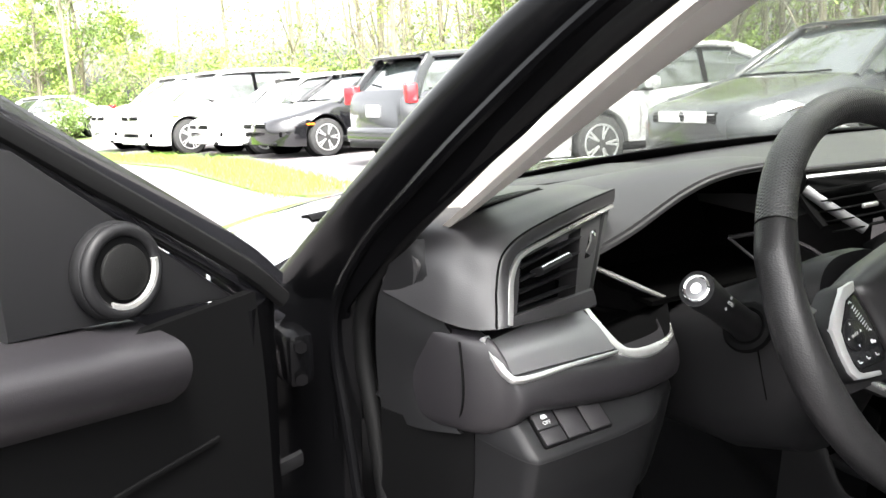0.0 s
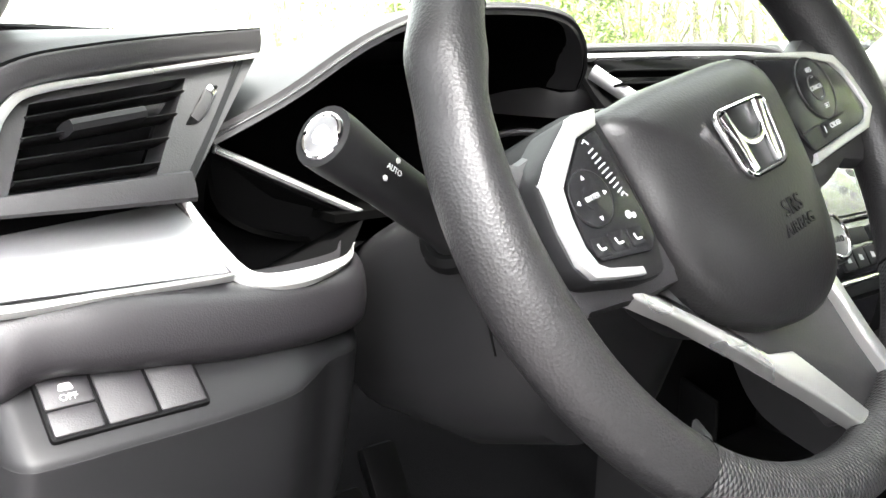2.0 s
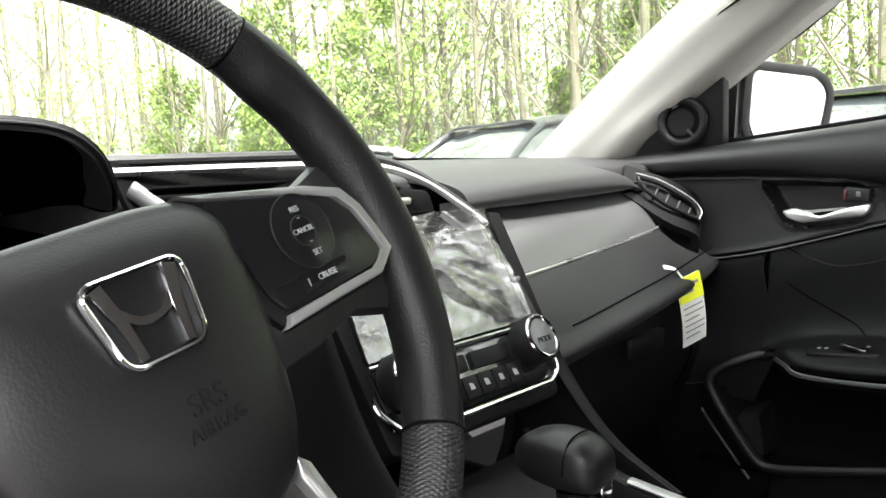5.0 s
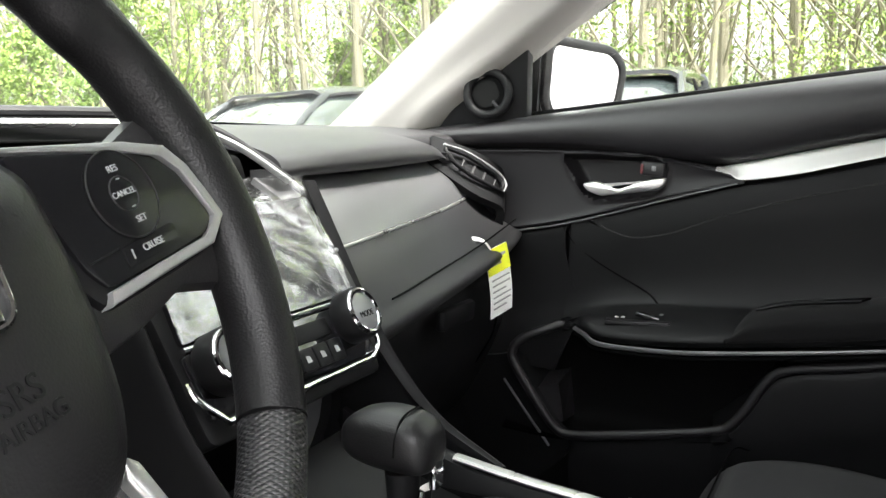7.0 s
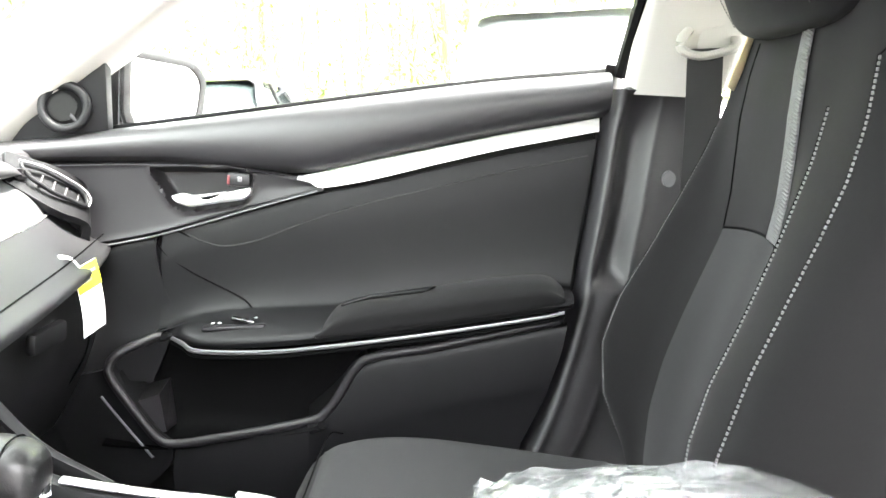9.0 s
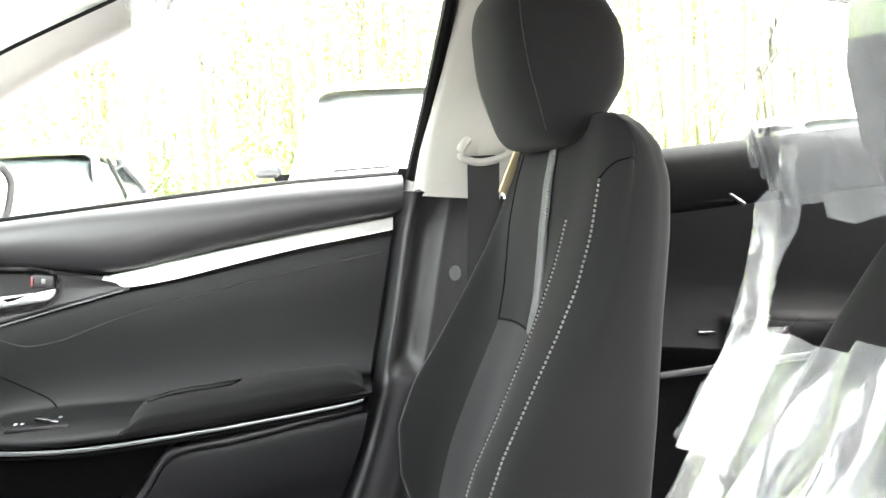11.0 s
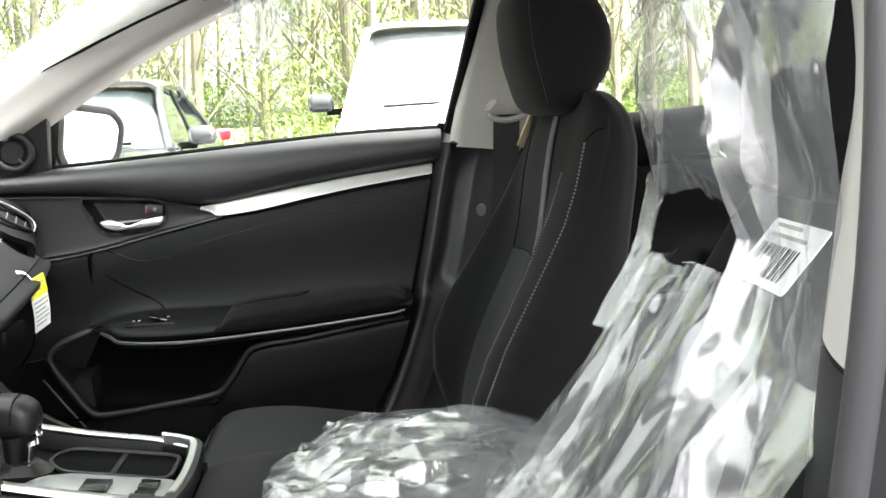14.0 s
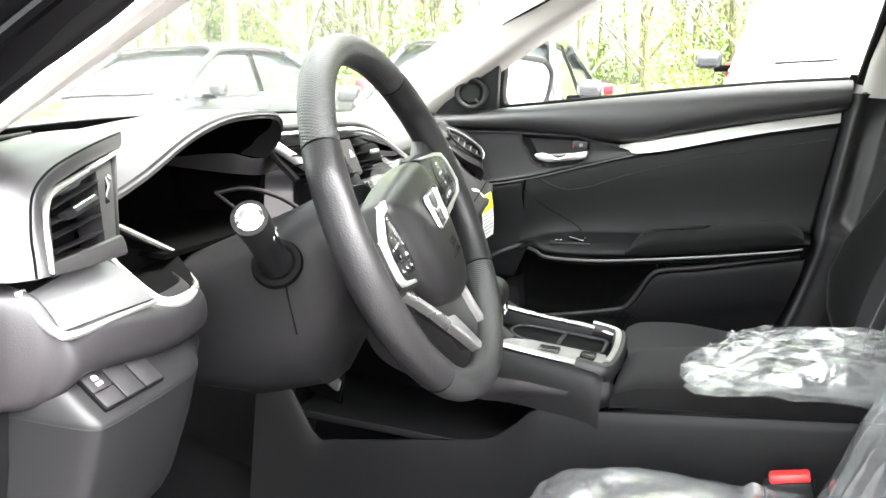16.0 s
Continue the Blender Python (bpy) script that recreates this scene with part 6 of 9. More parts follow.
# ---- glass ----
def windscreen():
    w = tagged(thing("windscreen", "clear curved windscreen with black edge", "windscreen", (X0, 0.4, 0.95)), kind="structure")
    rows = []
    for f in (0.0, 0.25, 0.5, 0.75, 1.0):
        r = []
        for s in (-1, -0.6, -0.2, 0.2, 0.6, 1):
            half = 0.74 - 0.17 * f
            x = X0 + s * half
            y = (0.595 + 0.12 * (1 - s * s)) * (1 - f) + (-0.12 + 0.13 * (1 - s * s)) * f
            z = 0.81 + 0.46 * f + 0.035 * math.sin(math.pi * f) + 0.05 * f * (1 - s * s)
            r.append((x, y, z))
        rows.append(r)
    g = part("windscreen_glass", sheet(rows, 30, 30, 0.005), SCREEN_GLASS, w)
    g.visible_shadow = False
    # black print along the lower edge and the sides
    low = [Vector(rows[0][i]) for i in range(6)]
    hi = [Vector(rows[0][i]).lerp(Vector(rows[1][i]), 0.56) for i in range(6)]
    part("glass_border", sheet([[p + Vector((0, -0.004, -0.002)) for p in low], [p + Vector((0, -0.004, -0.002)) for p in hi]], 3, 30, 0.002), BLACK_DEEP, w)
    for k in (0, 5):
        e = [Vector(r[k]) for r in rows]
        i = 1 if k == 0 else 4
        e2 = [Vector(r[k]).lerp(Vector(r[i]), 0.03) for r in rows]
        part("glass_border", sheet([[p + Vector((0, -0.004, -0.002)) for p in e], [p + Vector((0, -0.004, -0.002)) for p in e2]], 3, 24, 0.002), BLACK_DEEP, w)
    return rows


SCREEN = windscreen()
dg = tagged(thing("window_front_right", "clear side window of the passenger door", "window", (0.74, -0.1, 1.0)), kind="structure")
pane("side_glass", ([(0.757, 0.28, 0.91), (0.757, 0.1, 0.94), (0.757, -0.2, 0.99), (0.757, -0.53, 1.048)], [(0.742, 0.28, 1.0), (0.69, 0.05, 1.17), (0.622, -0.217, 1.30), (0.598, -0.53, 1.37)]), 24, dg, "")
rg = tagged(thing("window_rear_right", "clear side window of the rear door", "window", (0.74, -1.0, 1.0)), kind="structure")
pane("side_glass", ([(0.757, -0.70, 1.075), (0.757, -0.9, 1.10), (0.757, -1.25, 1.13)], [(0.60, -0.74, 1.385), (0.60, -0.95, 1.39), (0.615, -1.25, 1.33)]), 14, rg, "")


# ---- pillars and roof ----
# windscreen edge, door-side edge and outer return of the front pillar trim, from dash to roof
PILLAR = [
    ((0.722, 0.585, 0.915), (0.69, 0.41, 0.905), (0.745, 0.38, 0.875)),
    ((0.70, 0.47, 0.99), (0.662, 0.30, 0.966), (0.728, 0.28, 0.94)),
    ((0.665, 0.33, 1.08), (0.656, 0.19, 1.022), (0.722, 0.17, 1.005)),
    ((0.63, 0.15, 1.19), (0.645, 0.07, 1.085), (0.715, 0.06, 1.072)),
    ((0.585, -0.05, 1.29), (0.63, -0.06, 1.15), (0.70, -0.06, 1.142)),
    ((0.55, -0.22, 1.315), (0.60, -0.25, 1.24), (0.66, -0.25, 1.24)),
]


PILLAR_FAR = [
    ((0.722, 0.585, 0.915), (0.69, 0.41, 0.910), (0.745, 0.39, 0.885)),
    ((0.70, 0.47, 0.99), (0.668, 0.33, 0.966), (0.728, 0.31, 0.945)),
    ((0.665, 0.33, 1.08), (0.660, 0.22, 1.032), (0.722, 0.20, 1.015)),
    ((0.63, 0.15, 1.19), (0.648, 0.10, 1.098), (0.715, 0.09, 1.082)),
    ((0.585, -0.05, 1.29), (0.63, -0.06, 1.178), (0.70, -0.06, 1.168)),
    ((0.55, -0.22, 1.315), (0.60, -0.25, 1.25), (0.66, -0.25, 1.245)),
]


def pillars():
    p = thing("pillar_trims", "pale grey plastic pillar trims", "pillar trim", (0.7, 0, 0.9))
    tagged(p, kind="structure")
    for s in (1, -1):
        def at(x, y, z):
            return Vector((X0 + s * (x - X0), y - (0.06 if s < 0 and y < -0.3 else 0), z))
        # front pillar: from dash to roof; its door-side lip turns outwards
        rows = []
        for a, b, c in (PILLAR_FAR if s > 0 else PILLAR):
            a, b, c = (wc(s * v[0] + (0.03 if s > 0 else 0.0), v[1], v[2]) for v in (a, b, c))
            mid = (a + b) / 2 + Vector((-s * 0.012, -0.010, 0.004))
            rows.append([a, a.lerp(mid, 0.5), mid, b.lerp(mid, 0.5), b, b.lerp(c, 0.5) + Vector((-s * 0.004, -0.004, 0)), c])
        part("front_pillar", sheet(rows, 26, 18, -0.006), PALE, p, "pale grey front pillar trim")
        # middle pillar, pale above and black below
        if s < 0:
            lean = lambda z: 0.0 if z < 1.1 else 1.6 * (z - 1.1) ** 1.5
            sec = lambda z: [(-0.703 + lean(z), -0.559, z), (-0.655 + lean(z), -0.573, z), (-0.605 + lean(z), -0.595, z), (-0.588 + lean(z), -0.615, z), (-0.582 + lean(z), -0.70, z)]
            part("middle_pillar", sheet([sec(z) for z in (1.38, 1.3, 1.2, 1.1, 1.03, 0.958)], 26, 14, 0.008), PALE, p, "pale grey middle pillar trim")
            part("lower_pillar", sheet([sec(z) for z in (0.955, 0.8, 0.6, 0.36)], 14, 14, 0.008), BLACK_HARD, p, "black lower pillar trim")
            continue
        rows = []
        for z, yf, yr, x in ((1.018, -0.528, -0.665, 0.685), (1.10, -0.536, -0.69, 0.668), (1.2, -0.55, -0.71, 0.64), (1.30, -0.566, -0.722, 0.607), (1.36, -0.57, -0.735, 0.58), (1.385, -0.55, -0.76, 0.555)):
            a, b = at(x + 0.03, yf, z), at(x + 0.03, yr, z)
            rows.append([a, at(x + 0.006, yf - 0.008, z), at(x, yf - 0.03, z), at(x - 0.004, (yf + yr) / 2, z), at(x, yr + 0.03, z), at(x + 0.006, yr + 0.008, z), b])
        part("middle_pillar", sheet(rows, 26, 18, -0.008 * s), PALE, p, "pale grey middle pillar trim")
        rows = []
        for z, yf, x, k in ((1.024, -0.523, 0.680, 0.1), (1.0, -0.522, 0.688, 0.5), (0.96, -0.517, 0.694, 1.0), (0.85, -0.508, 0.698, 1.0), (0.775, -0.500, 0.70, 1.0), (0.748, -0.498, 0.70, 0.35), (0.728, -0.496, 0.697, 0.0), (0.644, -0.480, 0.694, 0.0), (0.54, -0.452, 0.685, 0.0), (0.472, -0.42, 0.675, 0.0), (0.40, -0.36, 0.665, 0.0), (0.36, -0.24, 0.66, 0.0)):
            rows.append([at(x + 0.04, yf + 0.014, z), at(x + 0.006, yf + 0.003, z), at(x, yf - 0.006, z), at(x + 0.004 + 0.016 * k, yf - 0.018, z), at(x + 0.006 + 0.020 * k, yf - 0.036, z), at(x + 0.010 + 0.006 * k, yf - 0.054, z), at(x + 0.012, yf - 0.064, z), at(x + 0.022, yf - 0.09, z), at(x + 0.03, -0.67, z)])
        part("lower_pillar", sheet(rows, 44, 32, -0.008 * s), BLACK_SOFT, p, "black lower pillar trim")
    return p


pillars()


def roof():
    r = tagged(thing("ceiling", "pale grey cloth headliner", "headliner", (X0, -0.5, 1.35)), kind="structure")
    rows = []
    for y, h, w in ((0.0, 1.315, 0.57), (-0.15, 1.35, 0.58), (-0.4, 1.39, 0.585), (-0.7, 1.41, 0.585), (-1.1, 1.40, 0.58), (-1.5, 1.35, 0.56)):
        edge = {0.0: 1.28, -0.15: 1.29, -0.4: 1.352, -0.7: 1.385, -1.1: 1.385, -1.5: 1.33}[y]
        rows.append([(X0 - w - 0.03, y, edge - 0.006), (X0 - w, y, edge + 0.004), (X0 - 0.4, y, h), (X0, y, h + 0.02), (X0 + 0.4, y, h), (X0 + w, y, edge + 0.004), (X0 + w + 0.03, y, edge - 0.006)])
    part("headliner", sheet(rows, 30, 30, 0.012), LINING, r)
    rows = [[Vector(q) + Vector((0, 0, 0.035)) for q in rr] for rr in rows]
    part("roof_skin", sheet(rows, 24, 24, 0.006), PAINT_BLACK, r, "black painted roof skin")
    for y0 in (-0.26, -1.0):
        z = 1.335 if y0 > -0.5 else 1.375
        grip = thing("grab_handle", "grey folding grab handle on the headliner", "grab handle", (0.53, y0 - 0.1, z), group="grab handles")
        pts = spline([(0.545, y0 + 0.005, z - 0.01), (0.528, y0 - 0.005, z - 0.032), (0.520, y0 - 0.03, z - 0.026), (0.515, y0 - 0.10, z - 0.010), (0.512, y0 - 0.175, z + 0.006), (0.518, y0 - 0.2, z + 0.008), (0.535, y0 - 0.205, z + 0.035)], 40)
        part("grip", sweep(pts, 0.011, 0.016, 12, up=(-1, 0, 0.3), power=3, taper=lambda f: 1.0 + 0.3 * (abs(f - 0.5) > 0.36)), GRIP, grip)
        for yy in (y0 - 0.005, y0 - 0.198):
            part("grip_mount", box((0.541, yy, z + 0.002 + (0.02 if yy < y0 - 0.1 else 0)), (0.02, 0.034, 0.04), 0.008), GRIP, grip)
    return r


roof()


def sun_visor():
    v = thing("sun_visor", "grey sun visor folded against the headliner", "sun visor", (0.4, 0.0, 1.3))
    rows = [[(x, y, 1.30 - 0.3 * (0.0 - y) * 0 + (0.02 if y < -0.05 else 0)) for y in (0.05, -0.02, -0.09)] for x in (0.18, 0.36, 0.53)]
    part("visor_board", sheet(rows, 14, 10, 0.016), LINING, v)
    return v


sun_visor()


def visor_film():
    f = thing("visor_film", "crumpled clear plastic bag hanging from the sun visor", "plastic bag", (0.42, -0.1, 1.28))
    rows = []
    for x, yoff in ((0.14, 0.0), (0.28, -0.02), (0.42, -0.03), (0.53, -0.05), (0.565, -0.09)):
        dz = 0.0 if x < 0.5 else -0.008
        rows.append([(x, 0.055, 1.295 + dz), (x, -0.02 + yoff, 1.283 + dz), (x, -0.10 + yoff, 1.275 + dz), (x, -0.16 + yoff, 1.262), (x, -0.165 + yoff, 1.205), (x, -0.155 + yoff, 1.138 if x > 0.4 else 1.205)])
    crinkled("bag", rows, 60, 60, 0.018, 12.0, f, "", 4.0, BAG)
    rows = [[Vector(p) + Vector((0.0, 0.02, 0.03)) for p in r[1:]] for r in rows]
    crinkled("bag_back", rows, 40, 40, 0.02, 10.0, f, "", 9.0)
    return f


visor_film()


# ---- front seats ----
def seat_mesh(parent, cx):
    """The driver's seat under its film: back, headrest, cushion."""
    def section(z, yf, depth, w, lean, bol):
        r = []
        n = 40
        for i in range(n):
            t = 2 * math.pi * i / n
            c, q = math.cos(t), math.sin(t)
            c = math.copysign(abs(c) ** 0.55, c)
            q = math.copysign(abs(q) ** 0.6, q)
            y = yf - depth / 2 + depth / 2 * q
            if q > 0:
                y += bol * (abs(c) ** 3) - bol * 0.35
            r.append(Vector((cx + w * c, y, z)))
        return r

    back = [section(*v) for v in ((0.50, -0.50, 0.11, 0.20, 0, 0.03), (0.56, -0.515, 0.13, 0.235, 0, 0.06), (0.66, -0.545, 0.145, 0.25, 0, 0.085), (0.78, -0.585, 0.15, 0.252, 0, 0.085), (0.88, -0.618, 0.142, 0.243, 0, 0.075), (0.97, -0.642, 0.128, 0.222, 0, 0.055), (1.04, -0.658, 0.11, 0.195, 0, 0.035), (1.09, -0.668, 0.095, 0.165, 0, 0.008), (1.115, -0.676, 0.075, 0.135, 0, 0.0), (1.124, -0.684, 0.045, 0.10, 0, 0.0))]
    smooth = [spline([r[i] for r in back], 40) for i in range(len(back[0]))]
    part("backrest", loft([[smooth[i][k] for i in range(len(smooth))] for k in range(40)]), CLOTH, parent, "black cloth backrest")
    hr = []
    for z, yc, dp, w in ((1.07, -0.655, 0.06, 0.08), (1.082, -0.65, 0.09, 0.108), (1.115, -0.645, 0.108, 0.125), (1.16, -0.640, 0.118, 0.132), (1.205, -0.634, 0.112, 0.128), (1.24, -0.630, 0.095, 0.113), (1.258, -0.632, 0.07, 0.09), (1.265, -0.635, 0.04, 0.05)):
        r = []
        for i in range(28):
            t = 2 * math.pi * i / 28
            c, q = math.cos(t), math.sin(t)
            c = math.copysign(abs(c) ** 0.65, c)
            q = math.copysign(abs(q) ** 0.65, q)
            r.append(Vector((cx + 0.035 + w * 1.1 * c, yc - 0.016 + dp * 0.6 * q - 0.012 * (c * c) * (q > 0), z - 0.016)))
        hr.append(r)
    part("headrest", loft(hr), CLOTH, parent, "black cloth headrest")
    seat_cushion(parent, cx)


def seat_cushion(parent, cx, drop=0.0):
    """Cushion with raised sides, on a base and rails."""
    cush = []
    for y, zt, zb, w in ((-0.115, 0.473, 0.42, 0.17), (-0.135, 0.515, 0.40, 0.215), (-0.18, 0.541, 0.39, 0.24), (-0.26, 0.552, 0.38, 0.25), (-0.38, 0.545, 0.38, 0.25), (-0.48, 0.537, 0.39, 0.24), (-0.58, 0.53, 0.4, 0.22)):
        r = []
        for i in range(36):
            t = 2 * math.pi * i / 36
            c, q = math.cos(t), math.sin(t)
            c = math.copysign(abs(c) ** 0.5, c)
            q = math.copysign(abs(q) ** 0.55, q)
            z = (zt + zb) / 2 + (zt - zb) / 2 * q
            if q > 0:
                z += 0.022 * abs(c) ** 4 - 0.008 - drop
            r.append(Vector((cx + w * c, y, z)))
        cush.append(r)
    sm = [spline([r[i] for r in cush], 30) for i in range(36)]
    part("seat_cushion", loft([[sm[i][k] for i in range(36)] for k in range(30)]), CLOTH, parent, "black cloth cushion")
    part("seat_base", box((cx, -0.36, 0.34), (0.40, 0.42, 0.12), 0.03), BLACK_HARD, parent)
    for s in (-1, 1):
        part("seat_rail", box((cx + s * 0.18, -0.36, 0.265), (0.05, 0.5, 0.05), 0.01), BLACK_DEEP, parent)


def passenger_seat():
    cx = 0.405
    s = thing("passenger_seat", "black cloth passenger seat with charcoal insert and grey stitching", "car seat", (cx, -0.4, 0.24), group="front seats")
    mid = lambda z: along(((0.48, -0.565), (0.54, -0.570), (0.62, -0.582), (0.70, -0.600), (0.78, -0.620), (0.85, -0.638), (0.90, -0.643), (0.99, -0.643), (1.04, -0.648), (1.10, -0.660)), z)
    inner = lambda z: along(((0.48, -0.545), (0.56, -0.540), (0.66, -0.547), (0.72, -0.562), (0.78, -0.585), (0.85, -0.610), (0.88, -0.620), (0.94, -0.638), (1.0, -0.652), (1.05, -0.658), (1.10, -0.668)), z)
    edge = lambda z: along(((0.48, -0.55), (0.54, -0.545), (0.60, -0.540), (0.67, -0.553), (0.75, -0.575), (0.81, -0.598), (0.88, -0.626), (0.93, -0.644), (0.98, -0.655), (1.04, -0.664), (1.10, -0.672)), z)
    outer = lambda z: along(((0.48, -0.565), (0.54, -0.550), (0.61, -0.522), (0.68, -0.516), (0.745, -0.535), (0.81, -0.568), (0.89, -0.604), (0.95, -0.630), (1.03, -0.656), (1.10, -0.670)), z)
    rear = lambda z: along(((0.48, -0.70), (0.60, -0.725), (0.75, -0.728), (0.9, -0.731), (1.0, -0.734), (1.05, -0.732), (1.08, -0.724), (1.10, -0.713), (1.116, -0.698)), z)
    wide = lambda z: along(((0.48, 0.22), (0.56, 0.242), (0.66, 0.25), (0.80, 0.252), (0.90, 0.247), (0.98, 0.245), (1.04, 0.240), (1.08, 0.228), (1.10, 0.212), (1.116, 0.18)), z)

    def contour(z):
        w, m, i, e, o, r = wide(z), mid(z), inner(z), edge(z), outer(z), rear(z)
        keys = [(0.98, r + 0.02), (1.0, (r + o) / 2), (0.975, o - 0.025), (0.88, o), (0.66, m + 0.35 * (o - m)), (0.32, m + 0.002), (0.0, m), (-0.26, m + 0.12 * (i - m)), (-0.52, i), (-0.80, e), (-0.95, e - 0.018), (-1.0, (e + r) / 2 + 0.01), (-0.985, r + 0.02), (-0.8, r - 0.004), (0.0, r - 0.012), (0.8, r - 0.004)]
        return spline([(cx + w * k, y, z) for k, y in keys], 96, closed=True)

    levels = [0.48 + 0.012 * k for k in range(52)] + [1.102, 1.110]
    rings = [contour(z) for z in levels]
    top = rings[-1]
    c = sum(top, Vector()) / len(top)
    for k, dz in ((0.93, 0.004), (0.75, 0.008), (0.4, 0.011)):
        rings.append([c + (p - c) * k + Vector((0, 0, dz)) for p in top])
    part("backrest", loft(rings), CLOTH, s, "black cloth backrest")

    def on_back(a, z, h=0.0):
        """On the backrest's skin: a counts its contour keys, h lifts it outwards."""
        ring_ = contour(z)
        i = a * 6
        j = int(i)
        p = ring_[j % 96].lerp(ring_[(j + 1) % 96], i - j)
        t = ring_[(j + 2) % 96] - ring_[(j - 1) % 96]
        n = t.cross(Vector((0, 0, 1))).normalized()
        n = n if n.dot(p - Vector((cx, -0.66, z))) > 0 else -n
        return p + n * h

    # charcoal insert: a soft panel with an arched top, between the bolsters
    rows = []
    for k in range(25):
        f = k / 24
        r = []
        for q in range(17):
            g = q / 16
            ztop = 0.848 + 0.014 * math.sin(math.pi * (0.15 + 0.85 * g)) ** 0.8 - 0.02 * g ** 3
            z = 0.50 + (ztop - 0.50) * f
            a0 = 4.25 + 0.35 * f ** 2
            r.append(on_back(a0 + (7.95 - a0) * g, z, 0.0005 + 0.0035 * (1 - (2 * g - 1) ** 6) * (1 - f ** 12)))
        rows.append(r)
    part("backrest_insert", loft(rows, closed=False, caps=False), CLOTH_GREY, s, "charcoal cloth insert")
    arch = [rows[-1][q] + Vector((0, 0.0, 0.0012)) for q in range(17)]
    part("insert_seam", sweep(arch, 0.0016, seg=6, up=(0, 1, 0)), BLACK_DEEP, s)
    part("panel_seam", sweep([on_back(4.6 - 0.2 * f, 0.855 + 0.225 * f, 0.0004) for f in [k / 20 for k in range(21)]], 0.0014, seg=6, up=(0, 1, 0)), BLACK_DEEP, s)
    # woven ribbon that runs up to the headrest, with a saw-toothed edge
    line = [on_back(6.75 + 0.25 * math.sin(math.pi * f) - 0.15 * f, 0.858 + 0.235 * f, 0.0022) for f in [k / 30 for k in range(31)]]
    ribbon = part("ribbon", sweep(line, 0.018, 0.0018, 8, up=(0, 1, 0), power=4), STITCH_BAND, s, "grey herringbone ribbon")
    bm = bmesh.new()
    for k in range(len(line) - 1):
        for f in (0.0, 0.5):
            p = line[k].lerp(line[k + 1], f)
            sweep([p + Vector((-0.019, 0.0022, -0.001)), p + Vector((-0.008, 0.0030, 0.0024))], 0.0012, seg=5, up=(0, 1, 0), bm=bm)
    part("ribbon_stitch", bm, STITCH, ribbon)
    # twin rows of stitching down the inboard bolster, one row on the far one
    for a, z0, z1 in ((8.0, 0.54, 1.0), (9.05, 0.54, 1.045), (2.9, 0.56, 0.98)):
        n = 96
        pts = [on_back(a - (0.5 * max(0.0, f - 0.9) if a > 5 else 0.0), z0 + (z1 - z0) * f, 0.0010) for f in [k / n for k in range(n + 1)]]
        bm = bmesh.new()
        for p, q in zip(pts, pts[1:]):
            sweep([p.lerp(q, 0.12), p.lerp(q, 0.72)], 0.0015 if a > 5 else 0.0008, seg=5, up=(0, 1, 0), bm=bm)
        part("stitching", bm, STITCH, s, "grey contrast stitching")
        part("bolster_seam", sweep([p + Vector((0.0028, 0.0, 0)) for p in pts[::3]], 0.0012, seg=6, up=(0, 1, 0)), BLACK_DEEP, s)
    shoulder = spline([on_back(9.0, 1.045, 0.0006), on_back(9.4, 1.060, 0.0006), on_back(10.0, 1.066, 0.0006), on_back(10.8, 1.064, 0.0006)], 20)
    part("shoulder_seam", sweep(shoulder, 0.0010, seg=6, up=(0, 1, 0)), BLACK_DEEP, s)
    # headrest: a block with a flat sloping face and rounded corners
    hr = []
    for z, yf, yr, w in ((1.080, -0.630, -0.655, 0.08), (1.085, -0.615, -0.668, 0.108), (1.100, -0.602, -0.688, 0.128), (1.13, -0.589, -0.708, 0.141), (1.16, -0.577, -0.720, 0.147), (1.205, -0.566, -0.717, 0.147), (1.236, -0.562, -0.703, 0.140), (1.258, -0.567, -0.686, 0.124), (1.270, -0.580, -0.668, 0.096), (1.275, -0.60, -0.648, 0.05)):
        r = []
        for i in range(36):
            t = 2 * math.pi * i / 36
            co, q = math.cos(t), math.sin(t)
            co = math.copysign(abs(co) ** 0.55, co)
            q = math.copysign(abs(q) ** 0.6, q)
            r.append(Vector((cx + w * co, (yf + yr) / 2 + (yf - yr) / 2 * q - 0.010 * (co * co) * (q > 0), z)))
        hr.append(r)
    sm = [spline([r[i] for r in hr], 30) for i in range(36)]
    h = part("headrest", loft([[sm[i][k] for i in range(36)] for k in range(30)]), CLOTH, s, "black cloth headrest")
    for sd in (-1, 1):
        pts = []
        for z, yf, yr, w in ((1.096, -0.605, -0.67, 0.124), (1.13, -0.589, -0.697, 0.141), (1.16, -0.577, -0.709, 0.147), (1.205, -0.566, -0.706, 0.147), (1.24, -0.563, -0.69, 0.138)):
            pts.append((cx + sd * (w * 0.955 + 0.0005), yf - 0.018, z))
        line = spline(pts, 40)
        bm = bmesh.new()
        for p, q in zip(line, line[1:]):
            sweep([p.lerp(q, 0.1), p.lerp(q, 0.7)], 0.0007, seg=5, up=(0, 1, 0), bm=bm)
        part("headrest_stitch", bm, STITCH_DARK, h)
    # cushion
    seat_cushion(s, cx, 0.008)
    rows = [[(cx + u * 0.15, y, z - 0.009 + 0.004 * u * u) for u in (-1, -0.5, 0, 0.5, 1)] for y, z in ((-0.150, 0.531), (-0.18, 0.546), (-0.26, 0.556), (-0.40, 0.550), (-0.52, 0.541))]
    part("cushion_insert", sheet(rows, 24, 16, -0.005), CLOTH_GREY, s, "charcoal cloth insert")
